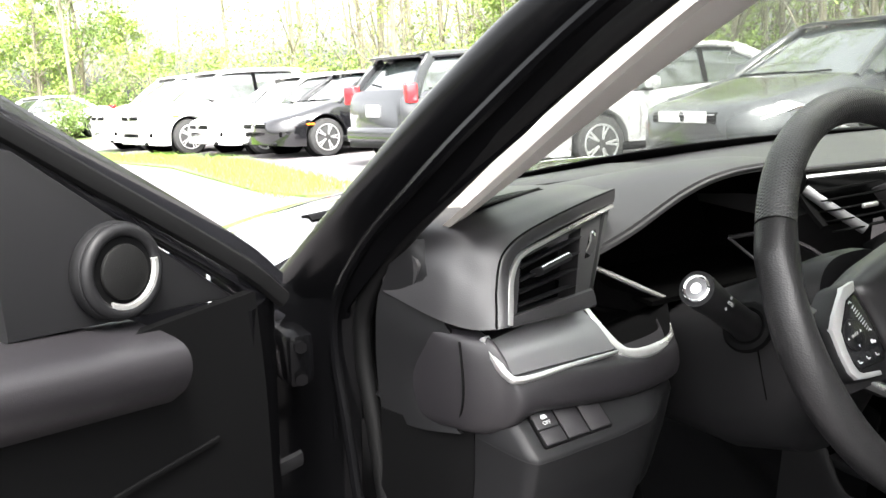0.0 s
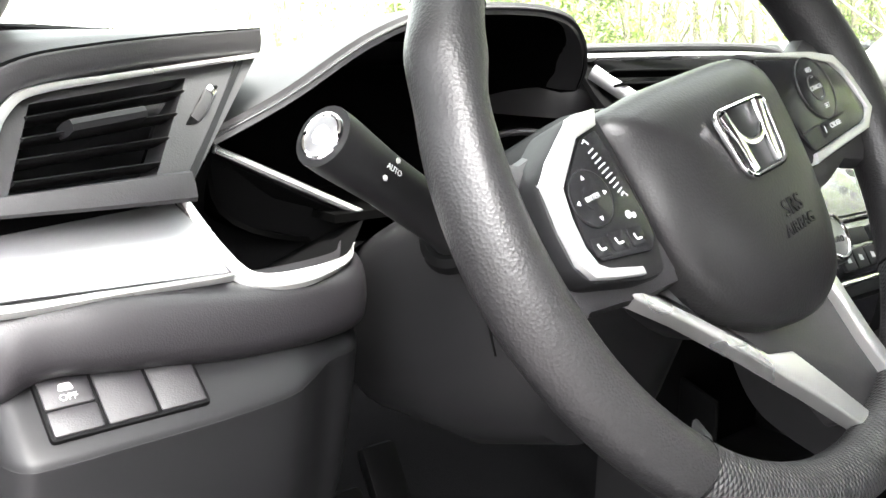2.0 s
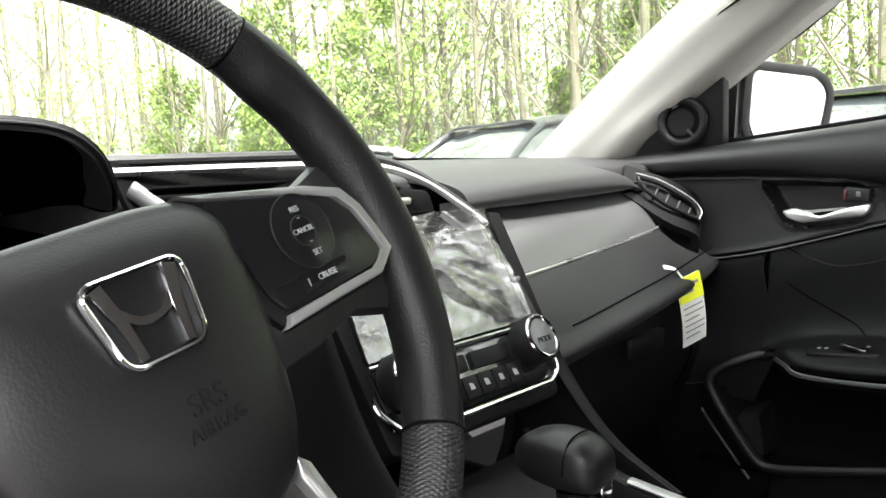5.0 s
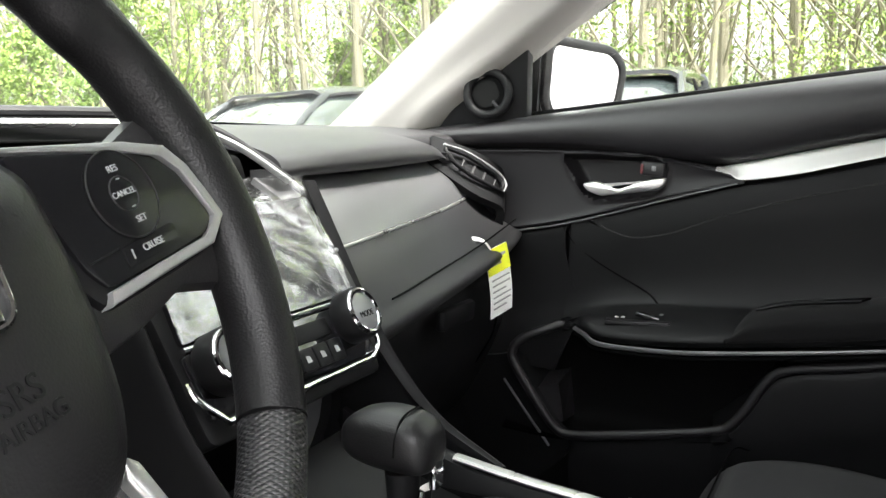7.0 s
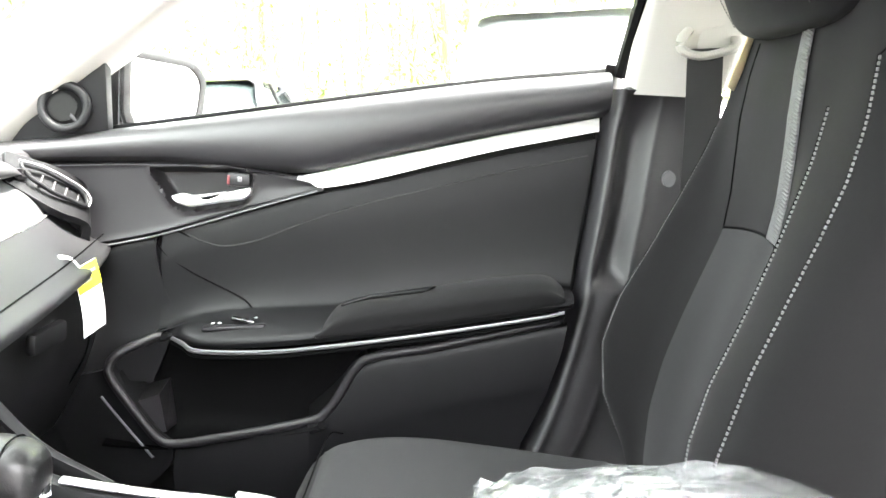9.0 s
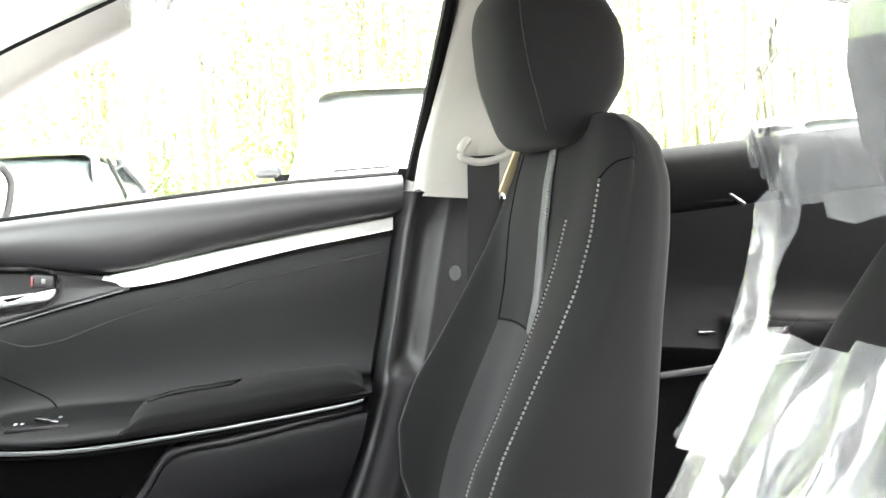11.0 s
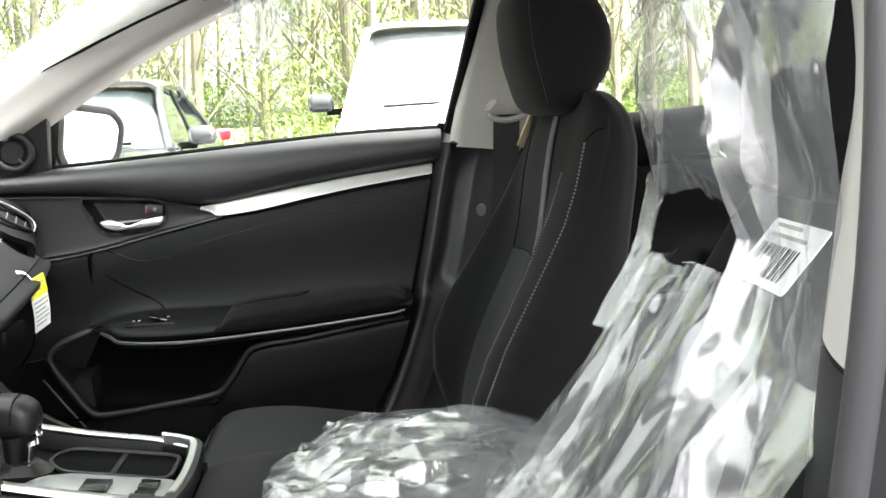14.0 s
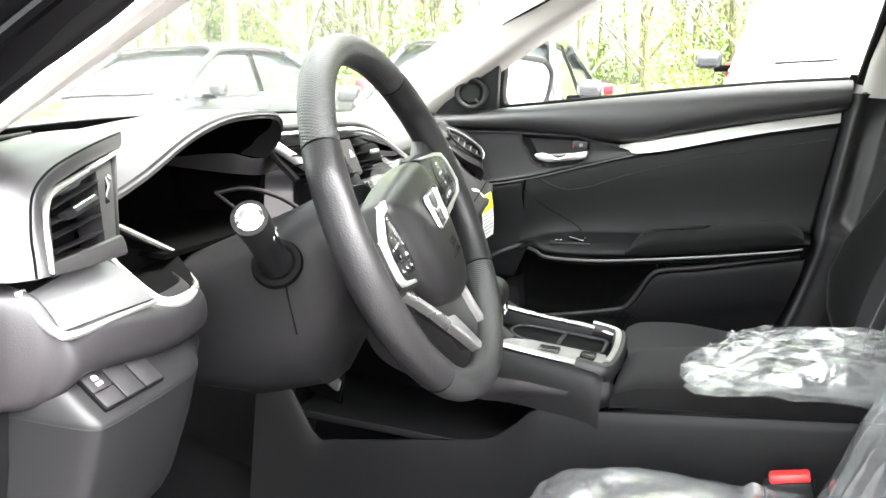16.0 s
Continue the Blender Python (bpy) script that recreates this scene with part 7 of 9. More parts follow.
    part("cushion_seam", sweep(spline([(cx - 0.236, -0.165, 0.524), (cx - 0.2, -0.148, 0.530), (cx, -0.146, 0.527), (cx + 0.2, -0.148, 0.530), (cx + 0.236, -0.165, 0.524)], 30), 0.0012, seg=6), BLACK_DEEP, s)
    return s


STITCH_BAND = surf("herringbone_band", (0.085, 0.085, 0.087), 0.7, grain=260, bump=1.0, kind="weave", var=0.3, vscale=300)
passenger_seat()
driver = thing("driver_seat", "black cloth driver seat under clear plastic film", "car seat", (-0.37, -0.4, 0.24), group="front seats")
NUDGE[0] = Vector((0, -0.062, -0.04))
seat_mesh(driver, -0.37)
NUDGE[0] = Vector((0, 0, 0))


def film_grid(name, rows, nu, nv, keep, creases, parent, amp=0.003, material=DRAPE):
    """Film through a coarse grid of points, pleated by creases (x, slope, width, height) and torn where keep() says no."""
    fine = [spline(r, nv) for r in rows]
    cols = [spline([r[j] for r in fine], nu) for j in range(nv)]
    bm = bmesh.new()
    g = []
    for i in range(nu):
        line = []
        for j in range(nv):
            p = cols[j][i].copy()
            lift = 0.0
            for x, k, w, h in creases:
                r = max(0.0, 1 - abs(p.x - x - k * (p.z - 1.0)) / w)
                lift += h * r * (0.4 + 0.6 * r)
            q = Vector((p.x * 12, p.y * 5, p.z * 4.5 + p.x * 3))
            d1 = noise.voronoi(Vector((p.x * 17 + p.z * 3, p.y * 8, p.z * 5 - p.x * 2)))[0]
            d2 = noise.voronoi(Vector((p.x * 34, p.y * 12, p.z * 13)))[0]
            lift += 3.2 * amp * (d1[1] - d1[0]) + 1.1 * amp * (d2[1] - d2[0])
            lift += amp * (1 - 2 * abs(noise.noise(q))) + amp * 0.5 * (1 - 2 * abs(noise.noise(q * 2.7)))
            p += Vector((0.1, 0.98, 0.12)) * lift
            line.append((bm.verts.new(p), keep(p.x + 0.008 * noise.noise(q * 3), p.z + 0.012 * noise.noise(q * 2.2) + 0.006 * noise.noise(q * 9))))
        g.append(line)
    for i in range(nu - 1):
        for j in range(nv - 1):
            c = (g[i][j], g[i + 1][j], g[i + 1][j + 1], g[i][j + 1])
            if all(v[1] for v in c):
                bm.faces.new([v[0] for v in c])
    for v in [v for v in bm.verts if not v.link_faces]:
        bm.verts.remove(v)
    return part(name, bm, material, parent, angle=25)


def film_facets(name, grid, sub, keep, parent, material, angle):
    """Film of flat facets between the points of a coarse grid, cut along a ragged edge where keep() says no."""
    bm = bmesh.new()
    ni, nj = (len(grid) - 1) * sub + 1, (len(grid[0]) - 1) * sub + 1
    verts = []
    for i in range(ni):
        a = min(i // sub, len(grid) - 2)
        u = i / sub - a
        line = []
        for j in range(nj):
            b = min(j // sub, len(grid[0]) - 2)
            v = j / sub - b
            p00, p01, p10, p11 = grid[a][b], grid[a][b + 1], grid[a + 1][b], grid[a + 1][b + 1]
            if (a + b) % 2:
                p = p00 + (p01 - p00) * v + (p11 - p01) * u if v > u else p00 + (p10 - p00) * u + (p11 - p10) * v
            else:
                p = p00 + (p01 - p00) * v + (p10 - p00) * u if u + v < 1 else p11 + (p01 - p11) * (1 - u) + (p10 - p11) * (1 - v)
            q = Vector((p.x * 30, p.y * 20, p.z * 24))
            p = p + Vector((0, 0.0022, 0.0008)) * (1 - 2 * abs(noise.noise(q))) + Vector((0, 0.004, 0)) * noise.noise(q * 0.3)
            line.append((bm.verts.new(p), keep(p.x + 0.006 * noise.noise(q * 1.3), p.z + 0.006 * noise.noise(q))))
        verts.append(line)
    for i in range(ni - 1):
        for j in range(nj - 1):
            c = (verts[i][j], verts[i + 1][j], verts[i + 1][j + 1], verts[i][j + 1])
            if all(v[1] for v in c):
                bm.faces.new([v[0] for v in c])
    for v in [v for v in bm.verts if not v.link_faces]:
        bm.verts.remove(v)
    return part(name, bm, material, parent, angle=angle)


def seat_film():
    f = thing("seat_film", "torn clear plastic cover over the driver seat", "plastic film", (-0.37, -0.5, 0.55))
    # upper cover: hangs from the headrest as a tent of flat facets, flared and torn off at a slant on the inboard side
    rnd = random.Random(8)
    grid = []
    for z, y, left, loose in ((1.228, -0.80, -0.34, 0.0), (1.246, -0.68, -0.35, 0.002), (1.236, -0.602, -0.352, 0.003), (1.195, -0.564, -0.335, 0.006), (1.140, -0.554, -0.265, 0.008), (1.085, -0.564, -0.148, 0.010), (1.035, -0.580, -0.135, 0.011), (0.985, -0.594, -0.20, 0.013), (0.925, -0.580, -0.25, 0.014), (0.86, -0.560, -0.26, 0.013), (0.79, -0.548, -0.26, 0.012), (0.71, -0.512, -0.26, 0.010), (0.62, -0.468, -0.26, 0.008), (0.54, -0.43, -0.26, 0.004)):
        ridge = -0.470 - 0.045 * max(0.0, min(1.0, (1.2 - z) / 0.18))
        cols = ((left, -0.086), (left * 0.7 - 0.095, -0.054), (min(-0.315, left - 0.04), -0.006), (min(-0.365, left - 0.06), 0.0), (ridge + 0.015, -0.006), (ridge, 0.014), (ridge - 0.014, -0.004), (ridge - 0.040, -0.012), (-0.545, 0.006), (-0.575, -0.006), (-0.605, 0.004), (-0.64, -0.004))
        grid.append([Vector((x + rnd.uniform(-0.5, 0.5) * loose * (1 < k < 11), y + dy * min(1.0, loose / 0.006) + rnd.uniform(-1, 1) * loose * (0.5 if k < 7 else 1.0), z + rnd.uniform(-1, 1) * loose)) for k, (x, dy) in enumerate(cols)])

    def hangs(x, z):
        return x < -0.474 or z > along(((-0.48, 1.012), (-0.35, 1.012), (-0.25, 1.026), (-0.13, 1.062)), x)

    film_facets("upper_film", grid, 9, hangs, f, DRAPE, 14)
    # lower cover: a broad smooth lobe on the inboard side, upright folds beside it, and a torn upper edge
    grid = []
    table = [(1.01, -0.650), (0.95, -0.628), (0.88, -0.596), (0.79, -0.553), (0.69, -0.490), (0.60, -0.464), (0.52, -0.44)]
    for z in (1.0, 0.955, 0.91, 0.86, 0.81, 0.76, 0.71, 0.66, 0.61, 0.565, 0.52):
        y = along(table[::-1], z)
        left = -0.112 - 0.30 * max(0.0, z - 0.6)
        wide = 0.6 + 0.4 * (1.0 - z) / 0.48
        cols = [(left, -0.06), (left - 0.016, -0.016), (left * 0.5 - 0.115, -0.004), (-0.232, 0.004), (-0.246, 0.014), (-0.258, 0.0), (-0.282, 0.002), (-0.292, 0.012), (-0.303, -0.002), (-0.33, -0.004), (-0.342, 0.011), (-0.355, -0.002), (-0.385, 0.004), (-0.398, 0.015), (-0.412, -0.004), (-0.44, 0.004), (-0.47, -0.002)]
        grid.append([Vector((x + rnd.uniform(-1, 1) * 0.004, y + dy * 0.7 * wide + rnd.uniform(-1, 1) * 0.003, z + rnd.uniform(-1, 1) * (0.002 if z > 0.93 else 0.007))) for x, dy in cols])
    film_facets("lower_film", grid, 8, lambda x, z: z < 0.955 + 0.03 * (-0.265 - x), f, DRAPE_LOW, 30)
    # strip that joins both
    rows = [[(-0.205 - 0.1 * k, y + 0.006, z), (-0.235 - 0.1 * k, y + 0.012, z), (-0.262 - 0.1 * k, y + 0.004, z)] for z, y, k in ((1.05, -0.63, 0.5), (1.0, -0.638, 0.2), (0.95, -0.63, 0.0), (0.88, -0.60, 0.0))]
    film_grid("film_strip", rows, 40, 20, lambda x, z: abs(x + 0.232 + 0.25 * max(0.0, z - 0.95)) < 0.017 + 0.1 * abs(z - 0.97), ((-0.235, 0.0, 0.012, 0.008),), f, 0.005, DRAPE_LOW)
    cx = -0.37
    rows = []
    for y, zt in ((-0.10, 0.44), (-0.125, 0.505), (-0.18, 0.535), (-0.28, 0.545), (-0.40, 0.542), (-0.5, 0.55)):
        rows.append([(cx - 0.27, y, zt - 0.06), (cx - 0.24, y, zt + 0.004), (cx, y, zt - 0.006), (cx + 0.2, y, zt), (cx + 0.225, y, zt - 0.06)])
    crinkled("cushion_film", rows, 50, 50, 0.012, 9.0, f, "", 7.0, DRAPE)
    return f


seat_film()


def loose_film():
    f = thing("film_heap", "crumpled clear plastic film heaped on the armrest", "plastic film", (0.1, -0.42, 0.61))
    rows = []
    for x, a in ((-0.11, 0.2), (-0.08, 0.7), (-0.02, 0.95), (0.05, 1.0), (0.11, 0.8), (0.16, 0.4), (0.19, 0.1)):
        e = 0.35 * abs(x + 0.03)
        rows.append([(x, -0.262 - e, 0.650), (x, -0.31 - 0.6 * e, 0.652 + 0.012 * a), (x, -0.37, 0.656 + 0.026 * a), (x, -0.43, 0.660 + 0.038 * a), (x, -0.50, 0.662 + 0.046 * a), (x, -0.60, 0.662 + 0.04 * a)])
    rows = [[Vector(p) + Vector((0, 0, -0.014)) for p in r] for r in rows]
    rnd = random.Random(12)
    for lift, amp in ((0.0, 0.010), (-0.008, 0.008)):
        n, m = 17, 12
        fine = [spline(r, m) for r in rows]
        cols = [spline([r[j] for r in fine], n) for j in range(m)]
        grid = []
        for i in range(n):
            fade = min(1.0, 0.25 + 5 * min(i, n - 1 - i) / n)
            grid.append([cols[j][i] + Vector((rnd.uniform(-1, 1) * 0.008, rnd.uniform(-1, 1) * 0.008, lift + fade * amp * rnd.uniform(-0.7, 1.3))) for j in range(m)])
        film_facets("film_fold", grid, 5, lambda x, z: True, f, HEAP, 16)
    return f


loose_film()


def belt():
    b = thing("seat_belt", "black seat belt with pale grey upper guide", "seat belt", (0.67, -0.6, 0.5))
    part("belt_cover", box((0.672, -0.645, 1.15), (0.02, 0.06, 0.14), 0.008), PALE, b, "pale grey height adjuster")
    loop = spline([(0.655, -0.60, 1.105), (0.648, -0.59, 1.092), (0.648, -0.592, 1.078), (0.65, -0.62, 1.072), (0.652, -0.66, 1.085), (0.655, -0.665, 1.1)], 20)
    part("belt_guide", sweep(loop, 0.008, 0.006, 10), PALE, b)
    rows = [[(0.652, -0.60, 1.08), (0.652, -0.648, 1.085)], [(0.668, -0.61, 0.95), (0.668, -0.658, 0.95)], [(0.68, -0.615, 0.75), (0.68, -0.663, 0.75)], [(0.685, -0.62, 0.5), (0.685, -0.668, 0.5)]]
    part("webbing", sheet(rows, 20, 4, -0.002), BELT, b)
    part("belt_stop", sweep([(0.664, -0.592, 0.906), (0.648, -0.590, 0.906)], 0.009, 0.011, 14, up=(0, 0, 1)), surf("grey_belt_stop", (0.035, 0.035, 0.036), 0.5, var=0.08), b, "grey belt stop")
    part("belt_tag", box((0.575, -0.652, 1.066), (0.022, 0.003, 0.082), 0.001, m=pose(0, 0, 0, 14, 12, -40).to_3x3()), TAN, b, "tan paper tag")
    return b


belt()


def buckle():
    k = thing("belt_buckle", "black belt buckle with red release button", "belt buckle", (-0.13, -0.42, 0.5))
    m = pose(0, 0, 0, -15).to_3x3()
    part("buckle_body", box((-0.135, -0.425, 0.515), (0.028, 0.06, 0.07), 0.007, m=m), BLACK_HARD, k)
    part("release_button", box((-0.135, -0.418, 0.552), (0.022, 0.05, 0.014), 0.005, m=m), RED, k, "red release button")
    return k


buckle()


def price_tag():
    t = thing("hang_tag", "yellow and white paper tag hanging from the glove box", "paper tag", (0.57, 0.165, 0.72))
    tl, tr = Vector((0.528, 0.172, 0.752)), Vector((0.576, 0.162, 0.762))
    dn = Vector((0.016, -0.006, -0.09))
    u = tr - tl

    def at(a, b, h=0.0):
        return tl + u * a + dn * b + Vector((-0.05, -1, 0)).normalized() * (h + 0.006 * math.sin(b * 2.4))

    def quad(a0, b0, a1, b1, mat, name, h, label=""):
        rows = [[at(a0 + (a1 - a0) * i / 3, b0 + (b1 - b0) * j / 5, h) for i in range(4)] for j in range(6)]
        return part(name, sheet(rows, 8, 6, 0.0008), mat, t, label)

    quad(0, 0, 1, 1.0, PAPER, "tag_card", 0.0)
    quad(0, 0, 1, 0.36, YELLOW, "tag_head", 0.0012, "yellow head of the tag")
    for k in range(2):
        quad(0.12, 0.1 + 0.1 * k, 0.85 - 0.25 * k, 0.14 + 0.1 * k, GREY_MARK, "print_bar", 0.002)
    for k in range(6):
        quad(0.1, 0.43 + 0.085 * k, 0.9 - 0.2 * (k % 3 == 2), 0.45 + 0.085 * k, GREY_MARK, "print_bar", 0.0012)
    strap = spline([tl + u * 0.3, tl + Vector((0.008, 0.006, 0.014)), tl + Vector((-0.005, 0.02, 0.016)), tl + Vector((-0.02, 0.035, 0.012))], 14)
    part("tag_strap", sweep(strap, 0.005, 0.0008, 6, up=(0, -0.5, 0.8)), PAPER, t)
    return t


price_tag()


def seat_label():
    t = thing("seat_label", "white paper label with bar code on the driver seat film", "paper label", (-0.38, -0.62, 0.97))
    bl = Vector((-0.380, -0.640, 0.956))
    ux = Vector((-0.98, 0.10, 0.0)).normalized()
    vy = Vector((-0.3, -0.5, 0.83))
    vy = (vy - ux * vy.dot(ux)).normalized()
    o = bl + ux * 0.052 + vy * 0.0265
    out = ux.cross(vy) if ux.cross(vy).y > 0 else vy.cross(ux)

    def at(u, v, h=0.0):
        return o + ux * u + vy * v + out * h

    part("label_sheet", plate(rounded([(-0.052, -0.0265), (0.052, -0.0265), (0.052, 0.0265), (-0.052, 0.0265)], 0.004, 2), at, 0.0008), PAPER, t)
    for k in range(16):
        u = -0.04 + 0.0046 * k
        w = (0.001, 0.0018, 0.0008, 0.0024)[k % 4]
        part("bar", plate([(u, -0.02), (u + w, -0.02), (u + w, 0.006), (u, 0.006)], lambda a, b, h: at(a, b, h + 0.0008), 0.0004), BLACK_DEEP, t, flat=True)
    for k in range(2):
        part("print_bar", plate([(-0.04, 0.012 + 0.008 * k), (0.03 - 0.02 * k, 0.012 + 0.008 * k), (0.03 - 0.02 * k, 0.015 + 0.008 * k), (-0.04, 0.015 + 0.008 * k)], lambda a, b, h: at(a, b, h + 0.0008), 0.0004), GREY_MARK, t, flat=True)
    return t


seat_label()


# ---- floor, body shell, driver's opening ----
def shell():
    f = tagged(thing("floor", "dark carpeted car floor", "car floor", (X0, 0, 0.2)), kind="structure")
    part("carpet", sheet([[(x, y, z + (0.06 if abs(x - X0) < 0.12 else 0)) for x in (-0.78, -0.4, -0.1, X0, 0.16, 0.45, 0.78)] for y, z in ((0.85, 0.5), (0.62, 0.33), (0.4, 0.26), (0.0, 0.25), (-0.5, 0.25), (-1.4, 0.25))], 24, 24, -0.02), CARPET, f)
    part("firewall", sheet([[(x, 0.80, 0.72), (x, 0.80, 0.6), (x, 0.80, 0.4)] for x in (-0.76, 0, 0.82)], 6, 6, 0.02), BLACK_DEEP, f)
    for s in (-1, 1):
        x = X0 + s * 0.74
        part("sill_trim", box((x, -0.1, 0.30), (0.10, 1.3, 0.10), 0.02), BLACK_HARD, f)
    p = thing("pedals", "black rubber-topped brake and accelerator pedals", "pedals", (-0.36, 0.55, 0.3))
    part("brake_pedal", box((-0.33, 0.50, 0.42), (0.09, 0.02, 0.05), 0.008, m=pose(0, 0, 0, -35).to_3x3()), RUBBER, p)
    part("brake_arm", sweep([(-0.33, 0.51, 0.43), (-0.335, 0.58, 0.6), (-0.34, 0.6, 0.7)], 0.007, 0.012, 8), SATIN, p)
    part("accelerator", box((-0.22, 0.54, 0.39), (0.05, 0.02, 0.14), 0.008, m=pose(0, 0, 0, -30).to_3x3()), RUBBER, p)


shell()


def body():
    b = b_ = thing("car_body", "gloss black painted car body around the open doorway", "car body", (X0, 0.6, 0.1))
    # bonnet and front wings
    rows = []
    for f, y0 in ((0.0, 0.0), (0.3, 0.28), (0.7, 0.62), (1.0, 0.95)):
        r = []
        for s in (-1, -0.75, -0.35, 0, 0.35, 0.75, 1):
            edge = 0.06 * abs(s) ** 4
            r.append((X0 + s * (0.86 - 0.1 * f), 0.70 + 0.17 * (1 - s * s) + y0, 0.778 - 0.07 * f - 0.15 * f * f - edge + 0.02 * (1 - s * s)))
        rows.append(r)
    part("bonnet", sheet(rows, 30, 40, 0.01), PAINT_BLACK, b, "gloss black bonnet")
    for s in (-1, 1):
        rows = [[(X0 + s * 0.86, y, z), (X0 + s * 0.895, y, z - 0.06), (X0 + s * 0.90, y, z - 0.25), (X0 + s * 0.89, y, 0.3)] for y, z in ((0.44, 0.80), (0.7, 0.735), (1.1, 0.67), (1.6, 0.53))]
        part("front_wing", sheet(rows, 18, 14, 0.012 * s), PAINT_BLACK, b, "gloss black front wing")
        # outer front pillar
        rows = []
        for pa, pb in (((0.815, 0.62, 0.82), (0.775, 0.405, 0.84)), ((0.80, 0.547, 0.86), (0.775, 0.39, 0.862)), ((0.80, 0.336, 0.98), (0.77, 0.27, 0.95)), ((0.79, 0.148, 1.092), (0.765, 0.105, 1.038)), ((0.77, 0.02, 1.16), (0.755, -0.02, 1.115)), ((0.72, -0.2, 1.26), (0.70, -0.22, 1.2))):
            o = 0.03 if s > 0 else 0.0
            lift = 0.055 if s > 0 else 0.0
            pa, pb = wc(s * pa[0] + o, pa[1], pa[2] + 0.4 * lift), wc(s * pb[0] + o, pb[1], pb[2] + lift)
            rows.append([pa + Vector((-s * 0.05, 0.03, 0.0)), pa, pa.lerp(pb, 0.4) + Vector((s * 0.015, 0, 0.004)), pa.lerp(pb, 0.75) + Vector((s * 0.006, 0, 0)), pb])
        # body-coloured pillar, in the copy darkened for shade
        part("front_pillar", sheet(rows, 24, 14, 0.006), SHADED_BLACK, b_, "gloss black windscreen pillar")
        # roof rail
        rows = [[(X0 + s * 0.60, y, z + 0.03), (X0 + s * 0.635, y, z + 0.01), (X0 + s * 0.64, y, z - 0.02)] for y, z in ((0.0, 1.305), (-0.3, 1.35), (-0.7, 1.39), (-1.3, 1.37))]
        part("roof_rail", sheet(rows, 16, 6, 0.01 * s), PAINT_BLACK, b)
    part("scuttle", sheet([[(X0 + s * 0.8, 0.64 + 0.17 * (1 - s * s), 0.765 + 0.02 * (1 - s * s)), (X0 + s * 0.83, 0.72 + 0.17 * (1 - s * s), 0.755 + 0.02 * (1 - s * s))] for s in (-1, -0.6, -0.2, 0.2, 0.6, 1)], 20, 4, 0.008), BLACK_DEEP, b)
    for x0, x1 in ((-0.62, -0.02), (-0.05, 0.55)):
        y = lambda x: 0.66 + 0.17 * (1 - ((x - X0) / 0.8) ** 2)
        part("wiper", sweep(spline([(x0, y(x0), 0.79), ((x0 + x1) / 2, y((x0 + x1) / 2) - 0.02, 0.805), (x1, y(x1) - 0.03, 0.805)], 16), 0.007, 0.008, 8), BLACK_DEEP, b)
    # driver's doorway: jamb, seal, hinges, middle pillar
    rows = [[(-0.765, 0.40, z), (-0.79, 0.42, z), (-0.81, 0.47, z), (-0.86, 0.485, z)] for z in (0.82, 0.75, 0.6, 0.45, 0.30)]
    # jamb and hinges take the paint darkened for shade
    part("door_jamb", sheet(rows, 14, 12, 0.01), SHADED_BLACK, b, "gloss black door jamb")
    seal = [wc(*v) for v in ((-0.66, -0.25, 1.245), (-0.732, -0.115, 1.175), (-0.760, -0.012, 1.116), (-0.769, 0.108, 1.048), (-0.768, 0.206, 0.992), (-0.765, 0.312, 0.928), (-0.765, 0.385, 0.86), (-0.765, 0.40, 0.80), (-0.765, 0.385, 0.72), (-0.765, 0.36, 0.60), (-0.76, 0.31, 0.46), (-0.75, 0.2, 0.38), (-0.75, -0.1, 0.34))]
    part("door_seal", sweep(spline(seal, 90), 0.011, 0.010, 12, up=(-1, -0.2, 0)), RUBBER, b, "rubber door seal")
    part("inner_seal", sweep(spline([Vector(p) + Vector((-0.026, 0.016, 0.002)) for p in seal], 90), 0.006, 0.006, 8, up=(-1, -0.2, 0)), SHADED_BLACK, b)
    for z in (0.76, 0.52):
        h = part("door_hinge", box((-0.832, 0.425, z), (0.03, 0.05, 0.06), 0.008), SHADED_BLACK, b)
        for k in (-1, 1):
            part("hinge_bolt", disc((-0.835, 0.40, z + 0.018 * k), (-0.3, -1, 0), 0.007, 0.006, 6), SHADED_BLACK, h)
    part("door_check", sweep([(-0.83, 0.42, 0.64), (-0.89, 0.40, 0.64)], 0.005, 0.010, 8), BLACK_HARD, b)
    # middle pillar on the driver's side, painted edge and seal
    lean = lambda z: 0.0 if z < 1.1 else 1.6 * (z - 1.1) ** 1.5
    rows = [[(-0.706 + lean(z), -0.566, z), (-0.728 + lean(z), -0.569, z), (-0.762 + lean(z), -0.585, z), (-0.80 + lean(z), -0.622, z), (-0.815 + lean(z), -0.70, z)] for z in (1.37, 1.28, 1.2, 1.02, 0.8, 0.5)]
    # edge and seals in the copies lightened for sky sheen
    part("pillar_edge", sheet(rows, 20, 12, 0.01), PILLAR_SHEEN, b, "gloss black middle pillar")
    part("pillar_seal", sweep(spline([(-0.712 + lean(z), -0.559, z) for z in (1.365, 1.28, 1.19, 1.02, 0.8, 0.55)], 40), 0.011, 0.011, 10, up=(-1, 0, 0)), LIT_RUBBER, b)
    part("pillar_seal", sweep(spline([(-0.752 + lean(z), -0.575, z) for z in (1.365, 1.28, 1.19, 1.02, 0.8, 0.55)], 40), 0.006, 0.006, 8, up=(-1, 0, 0)), LIT_RUBBER, b)
    # rear right door, seen past the seat
    rd = thing("rear_door", "closed black rear passenger door", "car door", (0.75, -1.0, 0.4))
    rs = lambda y: 1.122 + 0.175 * (-0.979 - y)
    rows = []
